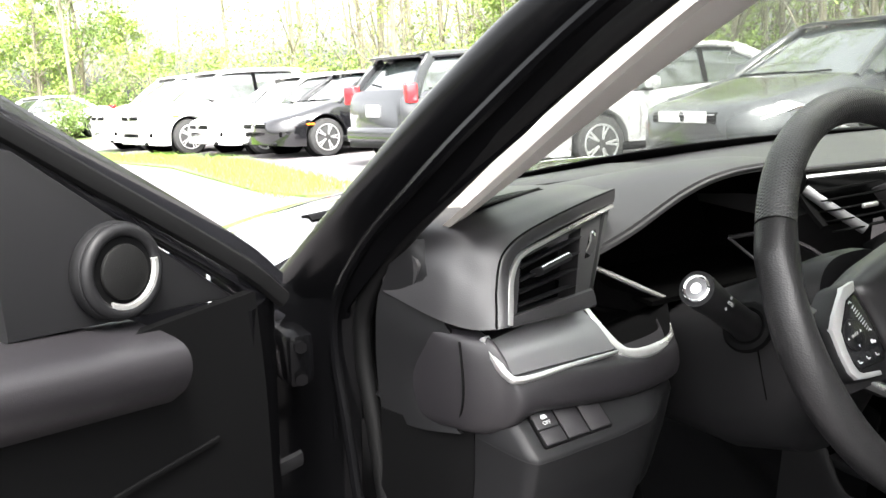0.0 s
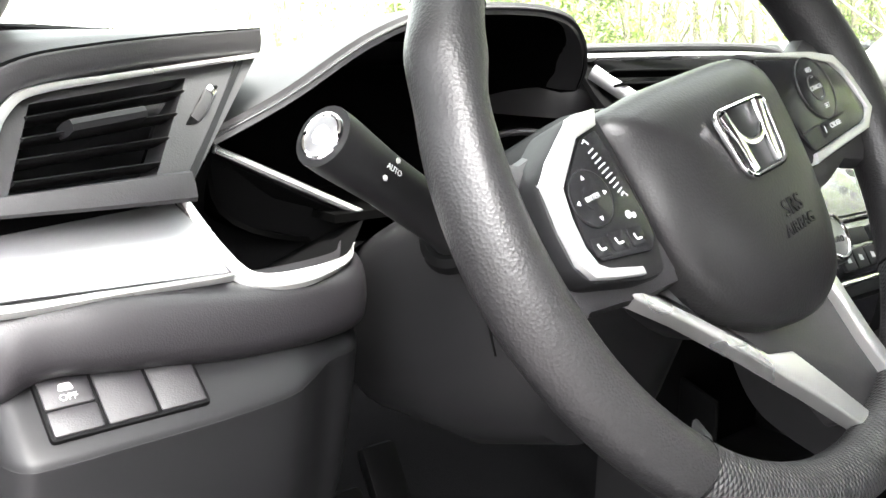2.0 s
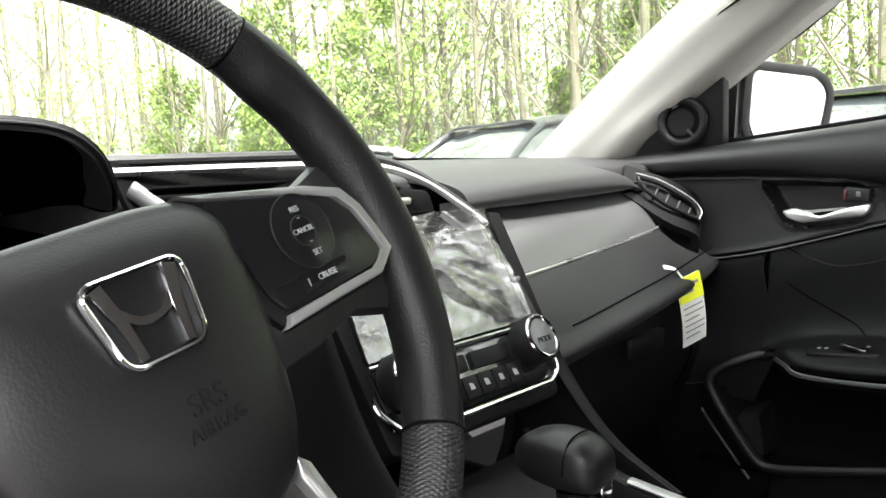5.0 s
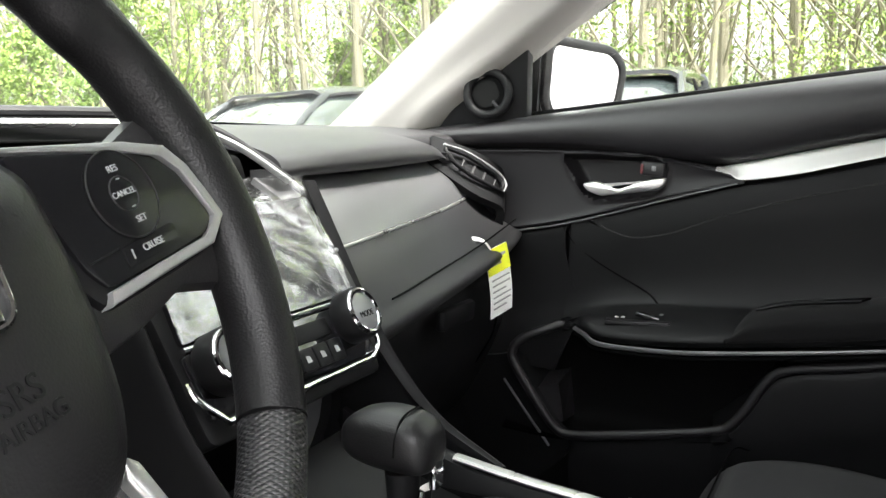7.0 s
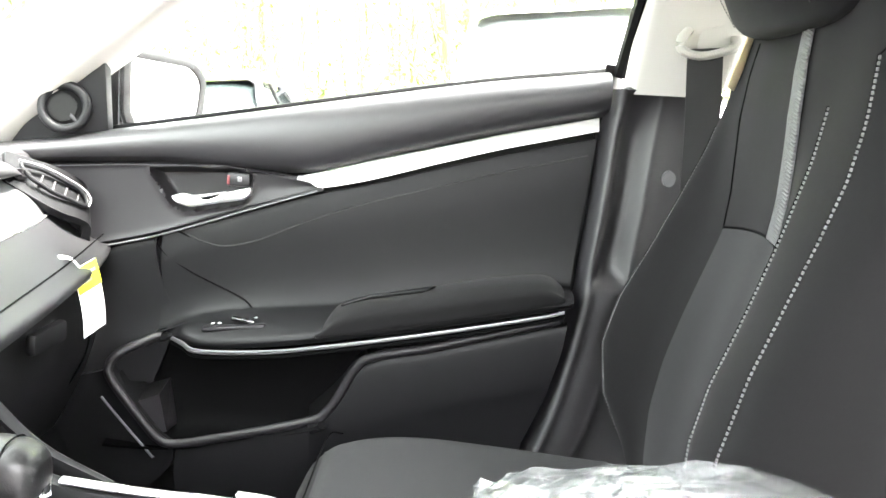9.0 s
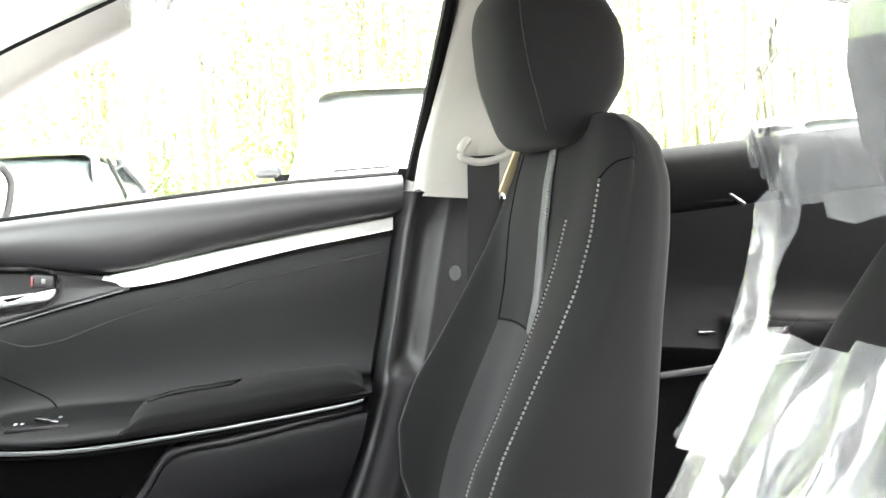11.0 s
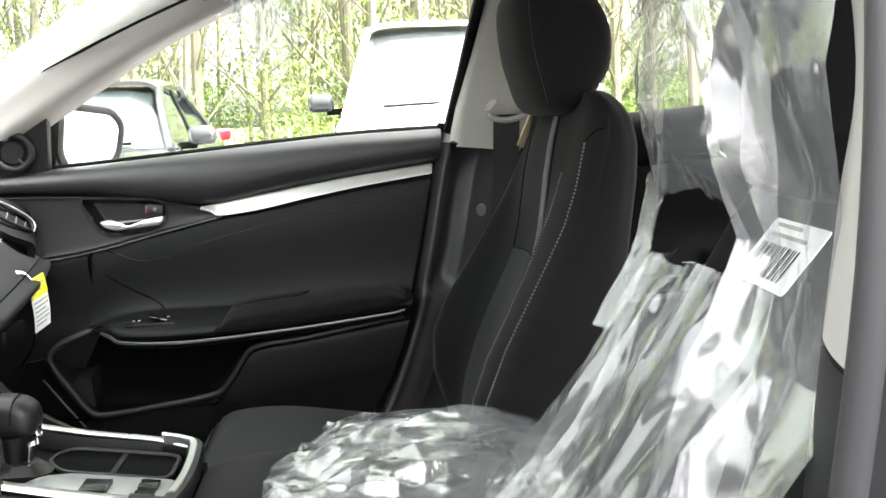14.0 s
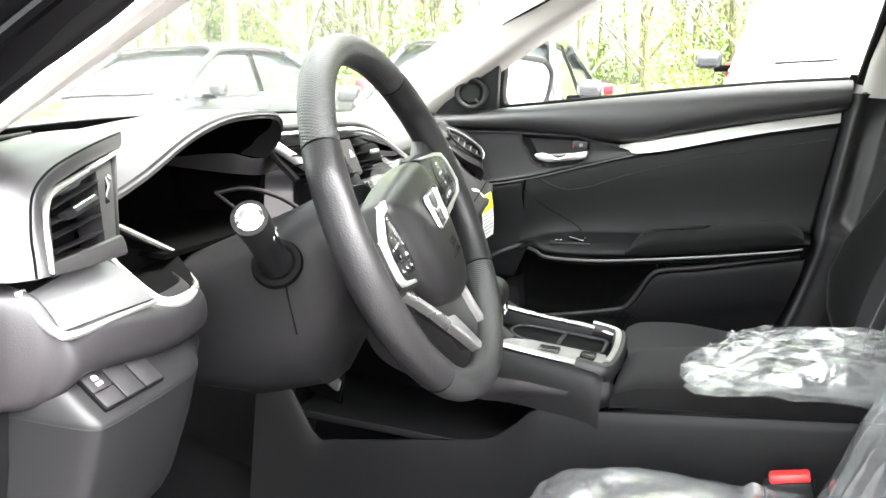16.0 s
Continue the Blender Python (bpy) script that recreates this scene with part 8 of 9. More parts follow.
    for y in (-0.68, -0.8, -0.95, -1.1, -1.25, -1.4):
        z, c = rs(y), rs(y) - 0.107
        rows.append([(0.755, y, z - 0.004), (0.735, y, z), (0.705, y, z - 0.014), (0.694, y, z - 0.045), (0.698, y, c + 0.03), (0.712, y, c + 0.004), (0.728, y, c)])
    # darker black than the front door: rear-cabin shade put into the colour
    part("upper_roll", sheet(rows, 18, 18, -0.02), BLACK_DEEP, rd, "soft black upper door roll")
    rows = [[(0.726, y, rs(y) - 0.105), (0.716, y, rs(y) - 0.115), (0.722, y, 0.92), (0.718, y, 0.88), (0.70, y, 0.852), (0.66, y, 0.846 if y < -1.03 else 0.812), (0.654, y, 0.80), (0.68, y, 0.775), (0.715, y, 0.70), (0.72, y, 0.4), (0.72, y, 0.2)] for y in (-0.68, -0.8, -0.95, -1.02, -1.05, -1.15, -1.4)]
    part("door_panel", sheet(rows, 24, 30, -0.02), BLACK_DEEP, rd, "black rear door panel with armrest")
    part("armrest_trim", sweep(spline([(0.70, -0.80, 0.745), (0.655, -0.90, 0.757), (0.650, -1.0, 0.772), (0.650, -1.2, 0.804)], 16), 0.006, 0.004, 8, up=(-1, 0, 0)), BLACK_MID, rd)
    # highlight along the lever bezel, put in as a satin metal arc
    part("bezel_highlight", sweep(spline([(0.708, -0.90, 1.058), (0.704, -0.985, 1.064), (0.704, -1.026, 1.053), (0.706, -1.066, 1.032)], 18), 0.003, 0.004, 8, up=(-1, 0, 0)), SATIN, rd)
    # flat black plate paints the shade of the lever's hollow
    part("lever_cup", plate(rounded([(-0.86, 1.025), (-1.05, 1.035), (-1.02, 1.052), (-0.985, 1.060), (-0.86, 1.055)][::-1], 0.008, 3), lambda u, v, h: Vector((0.7045 - h, u, v)), 0.004), BLACK_DEEP, rd)
    part("window_switch", box((0.676, -1.0, 0.8265), (0.016, 0.03, 0.006), 0.002), GLOSS, rd)
    part("rear_floor", box((X0, -0.98, 0.2), (1.48, 0.9, 0.03), 0.008), BLACK_DEEP, b)
    # rear bench and shelf that close the cabin
    rb = thing("rear_bench", "black cloth rear bench seat", "car seat", (X0, -1.3, 0.3))
    part("bench_back", box((X0, -1.46, 0.78), (1.25, 0.16, 0.62), 0.06, 4, m=pose(0, 0, 0, -14).to_3x3()), CLOTH, rb)
    part("bench_cushion", box((X0, -1.2, 0.46), (1.25, 0.5, 0.16), 0.05, 4), CLOTH, rb)
    part("parcel_shelf", box((X0, -1.75, 1.06), (1.2, 0.5, 0.03), 0.01), BLACK_DEEP, b)
    rows = [[(X0 + s * w, y, z) for s in (-1, -0.5, 0, 0.5, 1)] for y, z, w in ((-1.5, 1.345, 0.55), (-1.75, 1.24, 0.58), (-2.0, 1.08, 0.62))]
    rwg = tagged(thing("window_rear", "clear rear window", "window", (X0, -1.75, 1.1)), kind="structure")
    g = part("rear_glass", sheet(rows, 12, 12, 0.004), GLASS, rwg)
    g.visible_shadow = False
    part("quarter_panel", sheet([[(0.75, -1.4, 1.15), (0.62, -1.45, 1.34)], [(0.78, -2.0, 1.05), (0.66, -1.9, 1.14)]], 6, 6, -0.02), PALE, b)
    part("tail_skin", box((X0, -2.1, 0.7), (1.5, 0.05, 0.75), 0.02), PAINT_BLACK, b)
    return b


body()


def door_mirror():
    m = thing("door_mirror", "black exterior mirror on the passenger door", "door mirror", (0.86, 0.24, 0.95))
    c = Vector((0.918, 0.187, 0.984))
    out = rounded([(-0.088, 0.066), (0.065, 0.058), (0.098, 0.03), (0.088, -0.04), (0.055, -0.072), (-0.07, -0.07), (-0.09, -0.04)], 0.022, 4)
    out = [(u * 0.86, v * 0.86) for u, v in out]
    ux, vz, n = Vector((0.875, -0.484, 0)), Vector((0, 0, 1)), Vector((-0.484, -0.875, 0))
    at = lambda u, v, h: c + ux * u + vz * v + n * h
    rings = []
    for k, h in ((1.0, 0.012), (1.07, 0.008), (1.10, -0.01), (1.08, -0.05), (0.95, -0.085), (0.7, -0.105), (0.3, -0.112)):
        rings.append([at(u * k, v * k, h) for u, v in out])
    part("shell", loft(rings), PAINT_BLACK, m, "gloss black mirror shell")
    part("mirror_face", plate([(u * 0.93, v * 0.93) for u, v in out], lambda u, v, h: at(u, v, h + 0.0135), 0.003), MIRROR, m, "mirror glass")
    part("mirror_rim", sweep([at(u * 1.05, v * 1.05, 0.010) for u, v in out], 0.009, 0.007, 8, closed=True, up=n), BLACK_HARD, m)
    part("mirror_arm", loft([[Vector(p) for p in ((0.765, 0.20, 0.92), (0.765, 0.30, 0.92), (0.765, 0.27, 1.04), (0.765, 0.20, 1.05))], [Vector(p) for p in ((0.80, 0.212, 0.925), (0.80, 0.29, 0.93), (0.80, 0.28, 1.03), (0.80, 0.215, 1.04))], [Vector(p) for p in ((0.855, 0.228, 0.94), (0.87, 0.28, 0.945), (0.87, 0.275, 1.025), (0.855, 0.228, 1.03))]]), BLACK_HARD, m)
    return m


door_mirror()


def driver_door():
    H, th = Vector((-0.865, 0.475, 0)), radians(66)
    dr, inn = Vector((-math.sin(th), -math.cos(th), 0)), Vector((math.cos(th), -math.sin(th), 0))
    P = lambda u, z, n=0.0: H + dr * (u + 0.03) + inn * n + Vector((0, 0, z - 0.043))
    d = thing("driver_door", "open black driver door with tweeter and padded panel", "car door", H)
    us = (0.02, 0.12, 0.3, 0.5, 0.75, 1.0)
    part("door_shell", sheet([[P(u, z, 0.0) for z in (0.93, 0.8, 0.6, 0.35)] for u in us], 18, 14, 0.012), PAINT_BLACK, d, "gloss black outer skin")
    rows = [[P(u, z, 0.12 + 0.012 * math.sin(math.pi * f)) for z, f in ((0.915, 0), (0.8, 0.3), (0.6, 0.6), (0.4, 1), (0.33, 1))] for u in (0.075, 0.2, 0.35, 0.6, 0.95)]
    # card in deep black, edge in darkened paint: shade put into both colours
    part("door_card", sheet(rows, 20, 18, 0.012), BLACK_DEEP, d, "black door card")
    part("door_edge", sheet([[P(0.01, z, 0.005), P(0.012, z, 0.06), P(0.03, z, 0.10), P(0.085, z, 0.125)] for z in (0.90, 0.7, 0.5, 0.33)], 10, 12, 0.01), SHADED_BLACK, d, "gloss black door edge")
    sill = lambda u: 0.90 + 0.15 * (u - 0.1)
    rows = [[P(u, sill(u) + 0.0, 0.075), P(u, sill(u), 0.105), P(u, sill(u) - 0.006, 0.145), P(u, sill(u) - 0.022, 0.156), P(u, sill(u) - 0.044, 0.148), P(u, sill(u) - 0.062, 0.128)] for u in (0.185, 0.205, 0.3, 0.5, 0.75, 1.0)]
    part("upper_roll", sheet(rows, 26, 18, 0.008), BLACK_MID, d, "soft black upper door roll")
    bulge = spline([P(0.14, 0.80, 0.132), P(0.3, 0.79, 0.136), P(0.42, 0.74, 0.138), P(0.43, 0.62, 0.138), P(0.32, 0.53, 0.136), P(0.16, 0.50, 0.132)], 40)
    part("panel_crease", sweep(bulge, 0.003, 0.002, 8, up=inn), BLACK_DEEP, d)
    # mirror triangle with tweeter
    tri = [(0.075, 0.905), (0.30, 0.93), (0.30, 1.075), (0.27, 1.065)]
    part("sail_panel", plate(tri, lambda u, v, h: P(u, v, 0.098 + h - 0.1 * (v - 0.9)), 0.02, 0.004), BLACK_HARD, d, "black mirror triangle")
    c = P(0.205, 0.962, 0.092)
    ax = inn + Vector((0, 0, 0.1))
    tw = part("tweeter", disc(c, ax, 0.040, 0.014, 32, 0.004), BLACK_HARD, d, "round tweeter with mesh grille")
    part("tweeter_ring", ring(c + ax * 0.014, ax, 0.033, 0.0055, 32, 10), BLACK_HARD, tw)
    part("tweeter_well", disc(c + ax * 0.0135, ax, 0.031, 0.0015, 28), BLACK_DEEP, tw)
    part("tweeter_mesh", disc(c + ax * 0.0145, ax, 0.0225, 0.005, 28, 0.003), bpy.data.materials["tweeter_mesh"], tw)
    part("tweeter_arc", sweep([c + ax * 0.0185 + (dr * math.cos(a) + Vector((0, 0, 1)) * math.sin(a)) * 0.0285 for a in [radians(-190 + 9 * i) for i in range(16)]], 0.0032, seg=6, up=ax), SILVER, tw, "bright arc")
    # sash
    sash = [P(0.03, 0.90, 0.09), P(0.08, 0.945, 0.085), P(0.2, 1.035, 0.06), P(0.36, 1.15, 0.02), P(0.55, 1.25, -0.03), P(0.8, 1.32, -0.07), P(1.05, 1.33, -0.08)]
    part("window_sash", sweep(spline(sash, 50), 0.022, 0.018, 10, up=inn, power=3), PAINT_BLACK, d, "gloss black window sash")
    part("sash_seal", sweep(spline([p + inn * 0.022 + Vector((0, 0, -0.006)) for p in sash], 50), 0.009, 0.007, 8, up=inn), RUBBER, d)
    g = part("side_glass", sheet([[P(0.28, 0.93, 0.055), P(0.5, 0.95, 0.055), P(1.0, 1.02, 0.055)], [P(0.28, 1.07, 0.035), P(0.5, 1.2, -0.01), P(1.0, 1.3, -0.06)]], 8, 10, 0.004), GLASS, d, "clear window glass")
    g.visible_shadow = False
    # its exterior mirror
    c = P(0.30, 0.99, -0.13)
    rings = []
    for k, h in ((0.9, 0.03), (1.0, 0.02), (1.0, -0.02), (0.8, -0.07), (0.3, -0.09)):
        rings.append([c + inn * (0.02 + 0.09 * k * math.cos(t)) * -1 + dr * h + Vector((0, 0, 0.065 * k * math.sin(t))) for t in [2 * math.pi * i / 20 for i in range(20)]])
    part("mirror_shell", loft(rings), PAINT_BLACK, d)
    return d


driver_door()


# ---- outside: ground, grass, parked cars, woods ----
INDOORS[0] = False
ASPHALT = surf("asphalt", (0.115, 0.106, 0.110), 0.85, grain=60, bump=0.5, var=0.25, vscale=0.7)
GRASSY = surf("grass_soil", (0.10, 0.14, 0.035), 0.95, grain=30, bump=0.8, var=0.4, vscale=1.2)
GRASS = surf("grass_blade", (0.14, 0.24, 0.03), 0.7, var=0.35, vscale=2.0)
BARK = surf("bark", (0.15, 0.135, 0.095), 0.9, grain=25, bump=0.8, var=0.35, vscale=3.0)
LEAF = surf("young_leaf", (0.20, 0.28, 0.055), 0.6, var=0.4, vscale=0.6)
LEAF2 = surf("dense_leaf", (0.11, 0.17, 0.035), 0.6, var=0.4, vscale=0.6)
TYRE = surf("tyre_rubber", (0.02, 0.02, 0.02), 0.8, grain=60, bump=0.3)
ALLOY = surf("alloy_wheel", (0.6, 0.6, 0.6), 0.3, metal=0.8, var=0.05)
PAINT_WHITE = surf("white_car_paint", (0.62, 0.62, 0.61), 0.25, coat=0.6, var=0.03)
PAINT_SILVER = surf("silver_car_paint", (0.5, 0.5, 0.5), 0.28, metal=0.5, coat=0.6, var=0.04)
PAINT_GREY = surf("dark_grey_car_paint", (0.035, 0.037, 0.04), 0.2, metal=0.3, coat=0.8, var=0.05)
DARK_GLASS = surf("dark_car_glass", (0.02, 0.025, 0.025), 0.03, coat=1.0, var=0.03, spec=1.0)
DARK_GLASS.node_tree.nodes["Principled BSDF"].inputs["IOR"].default_value = 1.9
LAMP_CLEAR = surf("lamp_clear", (0.6, 0.6, 0.6), 0.12, metal=0.3, coat=0.6)
LAMP_RED = surf("lamp_red", (0.5, 0.01, 0.015), 0.15, coat=0.6)
LAMP_AMBER = surf("lamp_amber", (0.8, 0.2, 0.02), 0.2, coat=0.5)

ground = tagged(part("ground", sheet([[(x, y, GZ - 0.02) for x in (-900, 0, 900)] for y in (-900, 0, 900)], 3, 3, -0.02), GRASSY, None), "rough grass ground under the trees", "ground", kind="structure")


def flat_area(name, outline, z, mat, label, category):
    ob = part(name, plate(outline, lambda u, v, h: Vector((u, v, z + h)), 0.03), mat, None)
    return tagged(ob, label, category, kind="structure")


flat_area("pavement_lot", [(-30, -25), (14, -25), (11.0, 2), (10.8, 9), (10.6, 16), (9.0, 25), (3.0, 34), (-30, 36)], GZ, ASPHALT, "worn grey asphalt of the parking lot", "asphalt")
# grass strip in front of the parked row
strip = [(2.85, 9.8), (3.1, 12.0), (3.4, 14.6), (3.2, 17.5), (2.5, 20.5), (1.5, 23.5), (0.6, 26.0), (1.5, 26.4), (2.5, 23.9), (3.5, 20.8), (4.3, 17.7), (4.84, 14.7), (4.3, 12.0), (3.7, 9.4), (3.3, 8.3), (2.95, 8.6)]
flat_area("verge", strip, GZ + 0.03, GRASSY, "narrow grass verge along the parked cars", "grass verge")


def grass_tufts():
    bm = bmesh.new()
    rnd = random.Random(3)
    for k in range(7000):
        f = rnd.random()
        i = f * 3.99
        a = [(3.0, 20.6), (3.75, 17.6), (4.1, 14.7), (3.6, 11.5), (3.15, 8.6)]
        j = int(i)
        p = Vector(a[j]).lerp(Vector(a[j + 1]), i - j)
        p += Vector((rnd.uniform(-0.55, 0.55), rnd.uniform(-0.2, 0.2)))
        h = rnd.uniform(0.04, 0.13)
        t = rnd.uniform(0, 6.28)
        w = 0.006
        lean = Vector((rnd.uniform(-0.05, 0.05), rnd.uniform(-0.05, 0.05), h))
        b = Vector((p.x, p.y, GZ + 0.028))
        s = Vector((math.cos(t), math.sin(t), 0)) * w
        bm.faces.new([bm.verts.new(v) for v in (b - s, b + s, b + lean)])
    ob = part("grass", bm, GRASS, None, flat=True)
    tagged(ob, "fresh green grass blades on the verge", "grass", kind="stuff")


grass_tufts()


def interp(table, v):
    t = sorted(table)
    for (a, x), (b, y) in zip(t, t[1:]):
        if a <= v <= b:
            return x + (y - x) * (v - a) / (b - a)
    return t[0][1] if v < t[0][0] else t[-1][1]


CARS = {
    # length, width, height, belt line, windscreen foot, roof start, roof end, tail foot (y from the nose), bonnet at nose
    "sedan": dict(L=4.63, W=1.80, H=1.42, belt=0.90, foot=1.15, roof=1.95, rend=3.1, tail=4.05, nose=0.66, deck=1.02, wheel=0.32, axles=(0.92, 3.62)),
    "saloon": dict(L=4.63, W=1.82, H=1.50, belt=0.98, foot=1.12, roof=1.95, rend=3.15, tail=4.05, nose=0.77, deck=1.08, wheel=0.33, axles=(0.92, 3.62)),
    "suv": dict(L=4.3, W=1.80, H=1.62, belt=1.02, foot=0.98, roof=1.72, rend=3.5, tail=4.2, nose=0.86, deck=1.12, wheel=0.345, axles=(0.88, 3.5)),
    "van": dict(L=4.9, W=1.95, H=1.80, belt=1.10, foot=0.95, roof=1.65, rend=4.3, tail=4.85, nose=0.95, deck=1.15, wheel=0.36, axles=(0.92, 3.82)),
    "hatch": dict(L=4.1, W=1.70, H=1.53, belt=0.98, foot=0.78, roof=1.55, rend=3.55, tail=4.0, nose=0.8, deck=1.06, wheel=0.31, axles=(0.78, 3.32)),
}


def car(kind, paint, name, label, m, plate_cover=False, group="parked cars"):
    """A parked car: nose at local y = 0, tail along +y, wheels on z = 0."""
    k = CARS[kind]
    L, W, H, belt = k["L"], k["W"] / 2, k["H"], k["belt"]
    c = thing(name, label, "car", (0, 0, 0), group)
    hood = lambda y: interp(((0, k["nose"] - 0.06), (0.12, k["nose"] + 0.02), (0.5, k["nose"] + 0.10), (k["foot"], belt + 0.02), (k["tail"], k["deck"]), (L - 0.05, k["deck"] - 0.03), (L, k["deck"] - 0.12)), y)
    half = lambda y: interp(((0, W * 0.62), (0.1, W * 0.8), (0.3, W * 0.93), (0.8, W), (L - 0.9, W), (L - 0.3, W * 0.95), (L - 0.05, W * 0.85), (L, W * 0.72)), y)
    low = lambda y: interp(((0, 0.25), (0.3, 0.2), (L - 0.3, 0.24), (L, 0.34)), y)
    ys = [0, 0.04, 0.1, 0.2, 0.35, 0.5, 0.7, 0.88, 1.0, 1.2, 1.5, 2.0, 2.6, 3.1, L - 0.95, L - 0.7, L - 0.4, L - 0.2, L - 0.08, L]
    ax, wr = k["axles"], k["wheel"]

    def arch(y):
        best = 0.0
        for a in ax:
            d = abs(y - a)
            if d < wr + 0.06:
                best = max(best, wr + math.sqrt((wr + 0.06) ** 2 - d * d))
        return best

    dense = sorted(set(ys + [a + (wr + 0.06) * math.cos(radians(t)) for a in ax for t in range(0, 181, 15)]))
    rows = []
    for y in dense:
        z1, w, z0 = hood(y), half(y), low(y)
        a = arch(y)
        zl = max(z0, a) if a else z0
        zl = min(zl, z1 - 0.12)
        mid = z0 + 0.55 * (z1 - z0)
        r = []
        for s in (1, -1):
            side = [(s * 0.0, z1 + 0.012), (s * w * 0.45, z1 + 0.008), (s * w * 0.80, z1 - 0.008), (s * w * 0.93, z1 - 0.045), (s * w * 0.975, z1 - 0.11), (s * w, max(mid, zl + 0.02)), (s * w * 0.985, max(z0 + 0.08, zl + 0.01)), (s * w * 0.97, zl)]
            if s == 1:
                r += [Vector((x, y, z)) for x, z in side]
            else:
                r += [Vector((x, y, z)) for x, z in side[:0:-1]]
        rows.append(r)
    body = part("body", loft(rows), paint, c, angle=45)
    # cabin: roof in paint, windows as panes on a dark core
    prof = [(k["foot"], belt - 0.02), (k["roof"], H - 0.05), ((k["roof"] + k["rend"]) / 2, H), (k["rend"], H - 0.05), (k["tail"], k["deck"])]
    wt = lambda z: W * (0.90 - 0.24 * max(0, z - belt) / (H - belt))
    core = []
    yf = lambda f: k["foot"] + (k["roof"] - k["foot"]) * f
    yr = lambda f: k["tail"] + (k["rend"] - k["tail"]) * f
    for f in (0.0, 0.5, 0.85, 1.0):
        z = belt - 0.03 + (H - belt - 0.02) * f
        n = 8
        w = wt(z) - (0.06 if f == 1.0 else 0)
        a, b = yf(f) + (0.06 if f == 1 else 0), yr(f) - (0.06 if f == 1 else 0)
        pts = [(-w, a + 0.10), (-w * 0.7, a + 0.02), (0, a - 0.05 * (1 - f)), (w * 0.7, a + 0.02), (w, a + 0.10), (w, (a + b) / 2), (w, b - 0.08), (w * 0.7, b), (-w * 0.7, b), (-w, b - 0.08), (-w, (a + b) / 2)]
        core.append([Vector((x, y, z)) for x, y in pts])
    part("cabin_glass", loft(core), DARK_GLASS, c, "dark glossy windows")
    zt = H - 0.035
    w = wt(H - 0.06)
    a, b = k["roof"], k["rend"]
    rr = [[(s * w * (1.02 if abs(s) == 1 else 1), y, zz - (0.055 if abs(s) == 1 else 0.0)) for s in (-1, -0.8, 0, 0.8, 1)] for y, zz in ((a - 0.03, H - 0.045), (a + 0.25, H - 0.012), ((a + b) / 2, H + 0.004), (b - 0.2, H - 0.012), (b + 0.08, H - 0.05))]
    part("roof", sheet(rr, 16, 16, 0.03), paint, c)
    for s in (-1, 1):
        edge = lambda z, y: Vector((s * (wt(z) + 0.006), y, z))
        for y0, y1, thick in ((k["foot"] + 0.08, k["roof"] + 0.05, 0.035), (k["tail"] - 0.08, k["rend"] - 0.05, 0.075)):
            part("pillar", sweep(spline([edge(belt - 0.02, y0), edge((belt + H) / 2, (y0 + y1) / 2 + 0.01), edge(H - 0.06, y1)], 10), 0.03, thick, 8, up=(0, 1, 0), power=3), paint, c)
        ym = (k["foot"] + k["tail"]) / 2 - 0.12
        part("door_pillar", sweep([edge(belt - 0.02, ym), edge(H - 0.07, ym + 0.03)], 0.01, 0.04, 8, up=(0, 1, 0), power=3), BLACK_DEEP, c)
        part("belt_trim", sweep([(s * (W * 0.935), k["foot"] + 0.25, belt - 0.005), (s * W * 0.935, k["tail"] - 0.3, belt + 0.03 + 0.5 * (k["deck"] - belt))], 0.008, 0.01, 8), CHROME if kind != "hatch" else BLACK_DEEP, c)
        mir = part("wing_mirror", box((s * (W + 0.09), k["foot"] + 0.42, belt + 0.08), (0.2, 0.12, 0.14), 0.045, 4), PAINT_GREY if kind == "van" else paint, c)
        part("mirror_foot", box((s * (W - 0.02), k["foot"] + 0.43, belt + 0.01), (0.14, 0.07, 0.05), 0.015), BLACK_DEEP, mir)
        # lamps
        lo = [(s * W * 0.5, 0.065, k["nose"] - 0.13), (s * W * 0.86, 0.24, k["nose"] - 0.11), (s * W * 0.985, 0.52, k["nose"] - 0.02), (s * W * 0.90, 0.42, k["nose"] + 0.03), (s * W * 0.52, 0.10, k["nose"] - 0.05)]
        cen = sum((Vector(p) for p in lo), Vector()) / 5
        part("headlamp", loft([[Vector(p) + Vector((0, 0.05, 0)) for p in lo], [Vector(p) + Vector((s * 0.006, -0.03, 0.0)) for p in lo], [Vector(p).lerp(cen, 0.25) + Vector((s * 0.012, -0.045, 0.0)) for p in lo]]), LAMP_CLEAR, c, "clear headlamp")
        part("side_marker", box((s * W * 0.985, 0.62, k["nose"] - 0.10), (0.03, 0.14, 0.035), 0.008), LAMP_AMBER, c, "amber side marker")
        tl = (s * W * 0.86, L - 0.13, k["deck"] - 0.06)
        part("tail_lamp", box(tl, (0.2, 0.16, 0.12 if kind == "sedan" else 0.26), 0.03, 3, m=pose(0, 0, 0, 0, 0, 18 * s).to_3x3()), LAMP_RED, c, "red tail lamp")
        part("fog_lamp", box((s * W * 0.70, 0.12, 0.42), (0.24, 0.10, 0.10), 0.03, 3, m=pose(0, 0, 0, 0, 0, 24 * s).to_3x3()), BLACK_DEEP, c)
        part("sill", box((s * W * 0.965, L / 2, 0.27), (0.06, L - 2.1, 0.10), 0.02), BLACK_HARD, c)
        for i, yy in enumerate((k["foot"] + 0.62, ym + 0.28)):
            part("door_handle", box((s * (W + 0.008), yy + 0.55, belt - 0.13), (0.03, 0.2, 0.035), 0.012), paint, c)
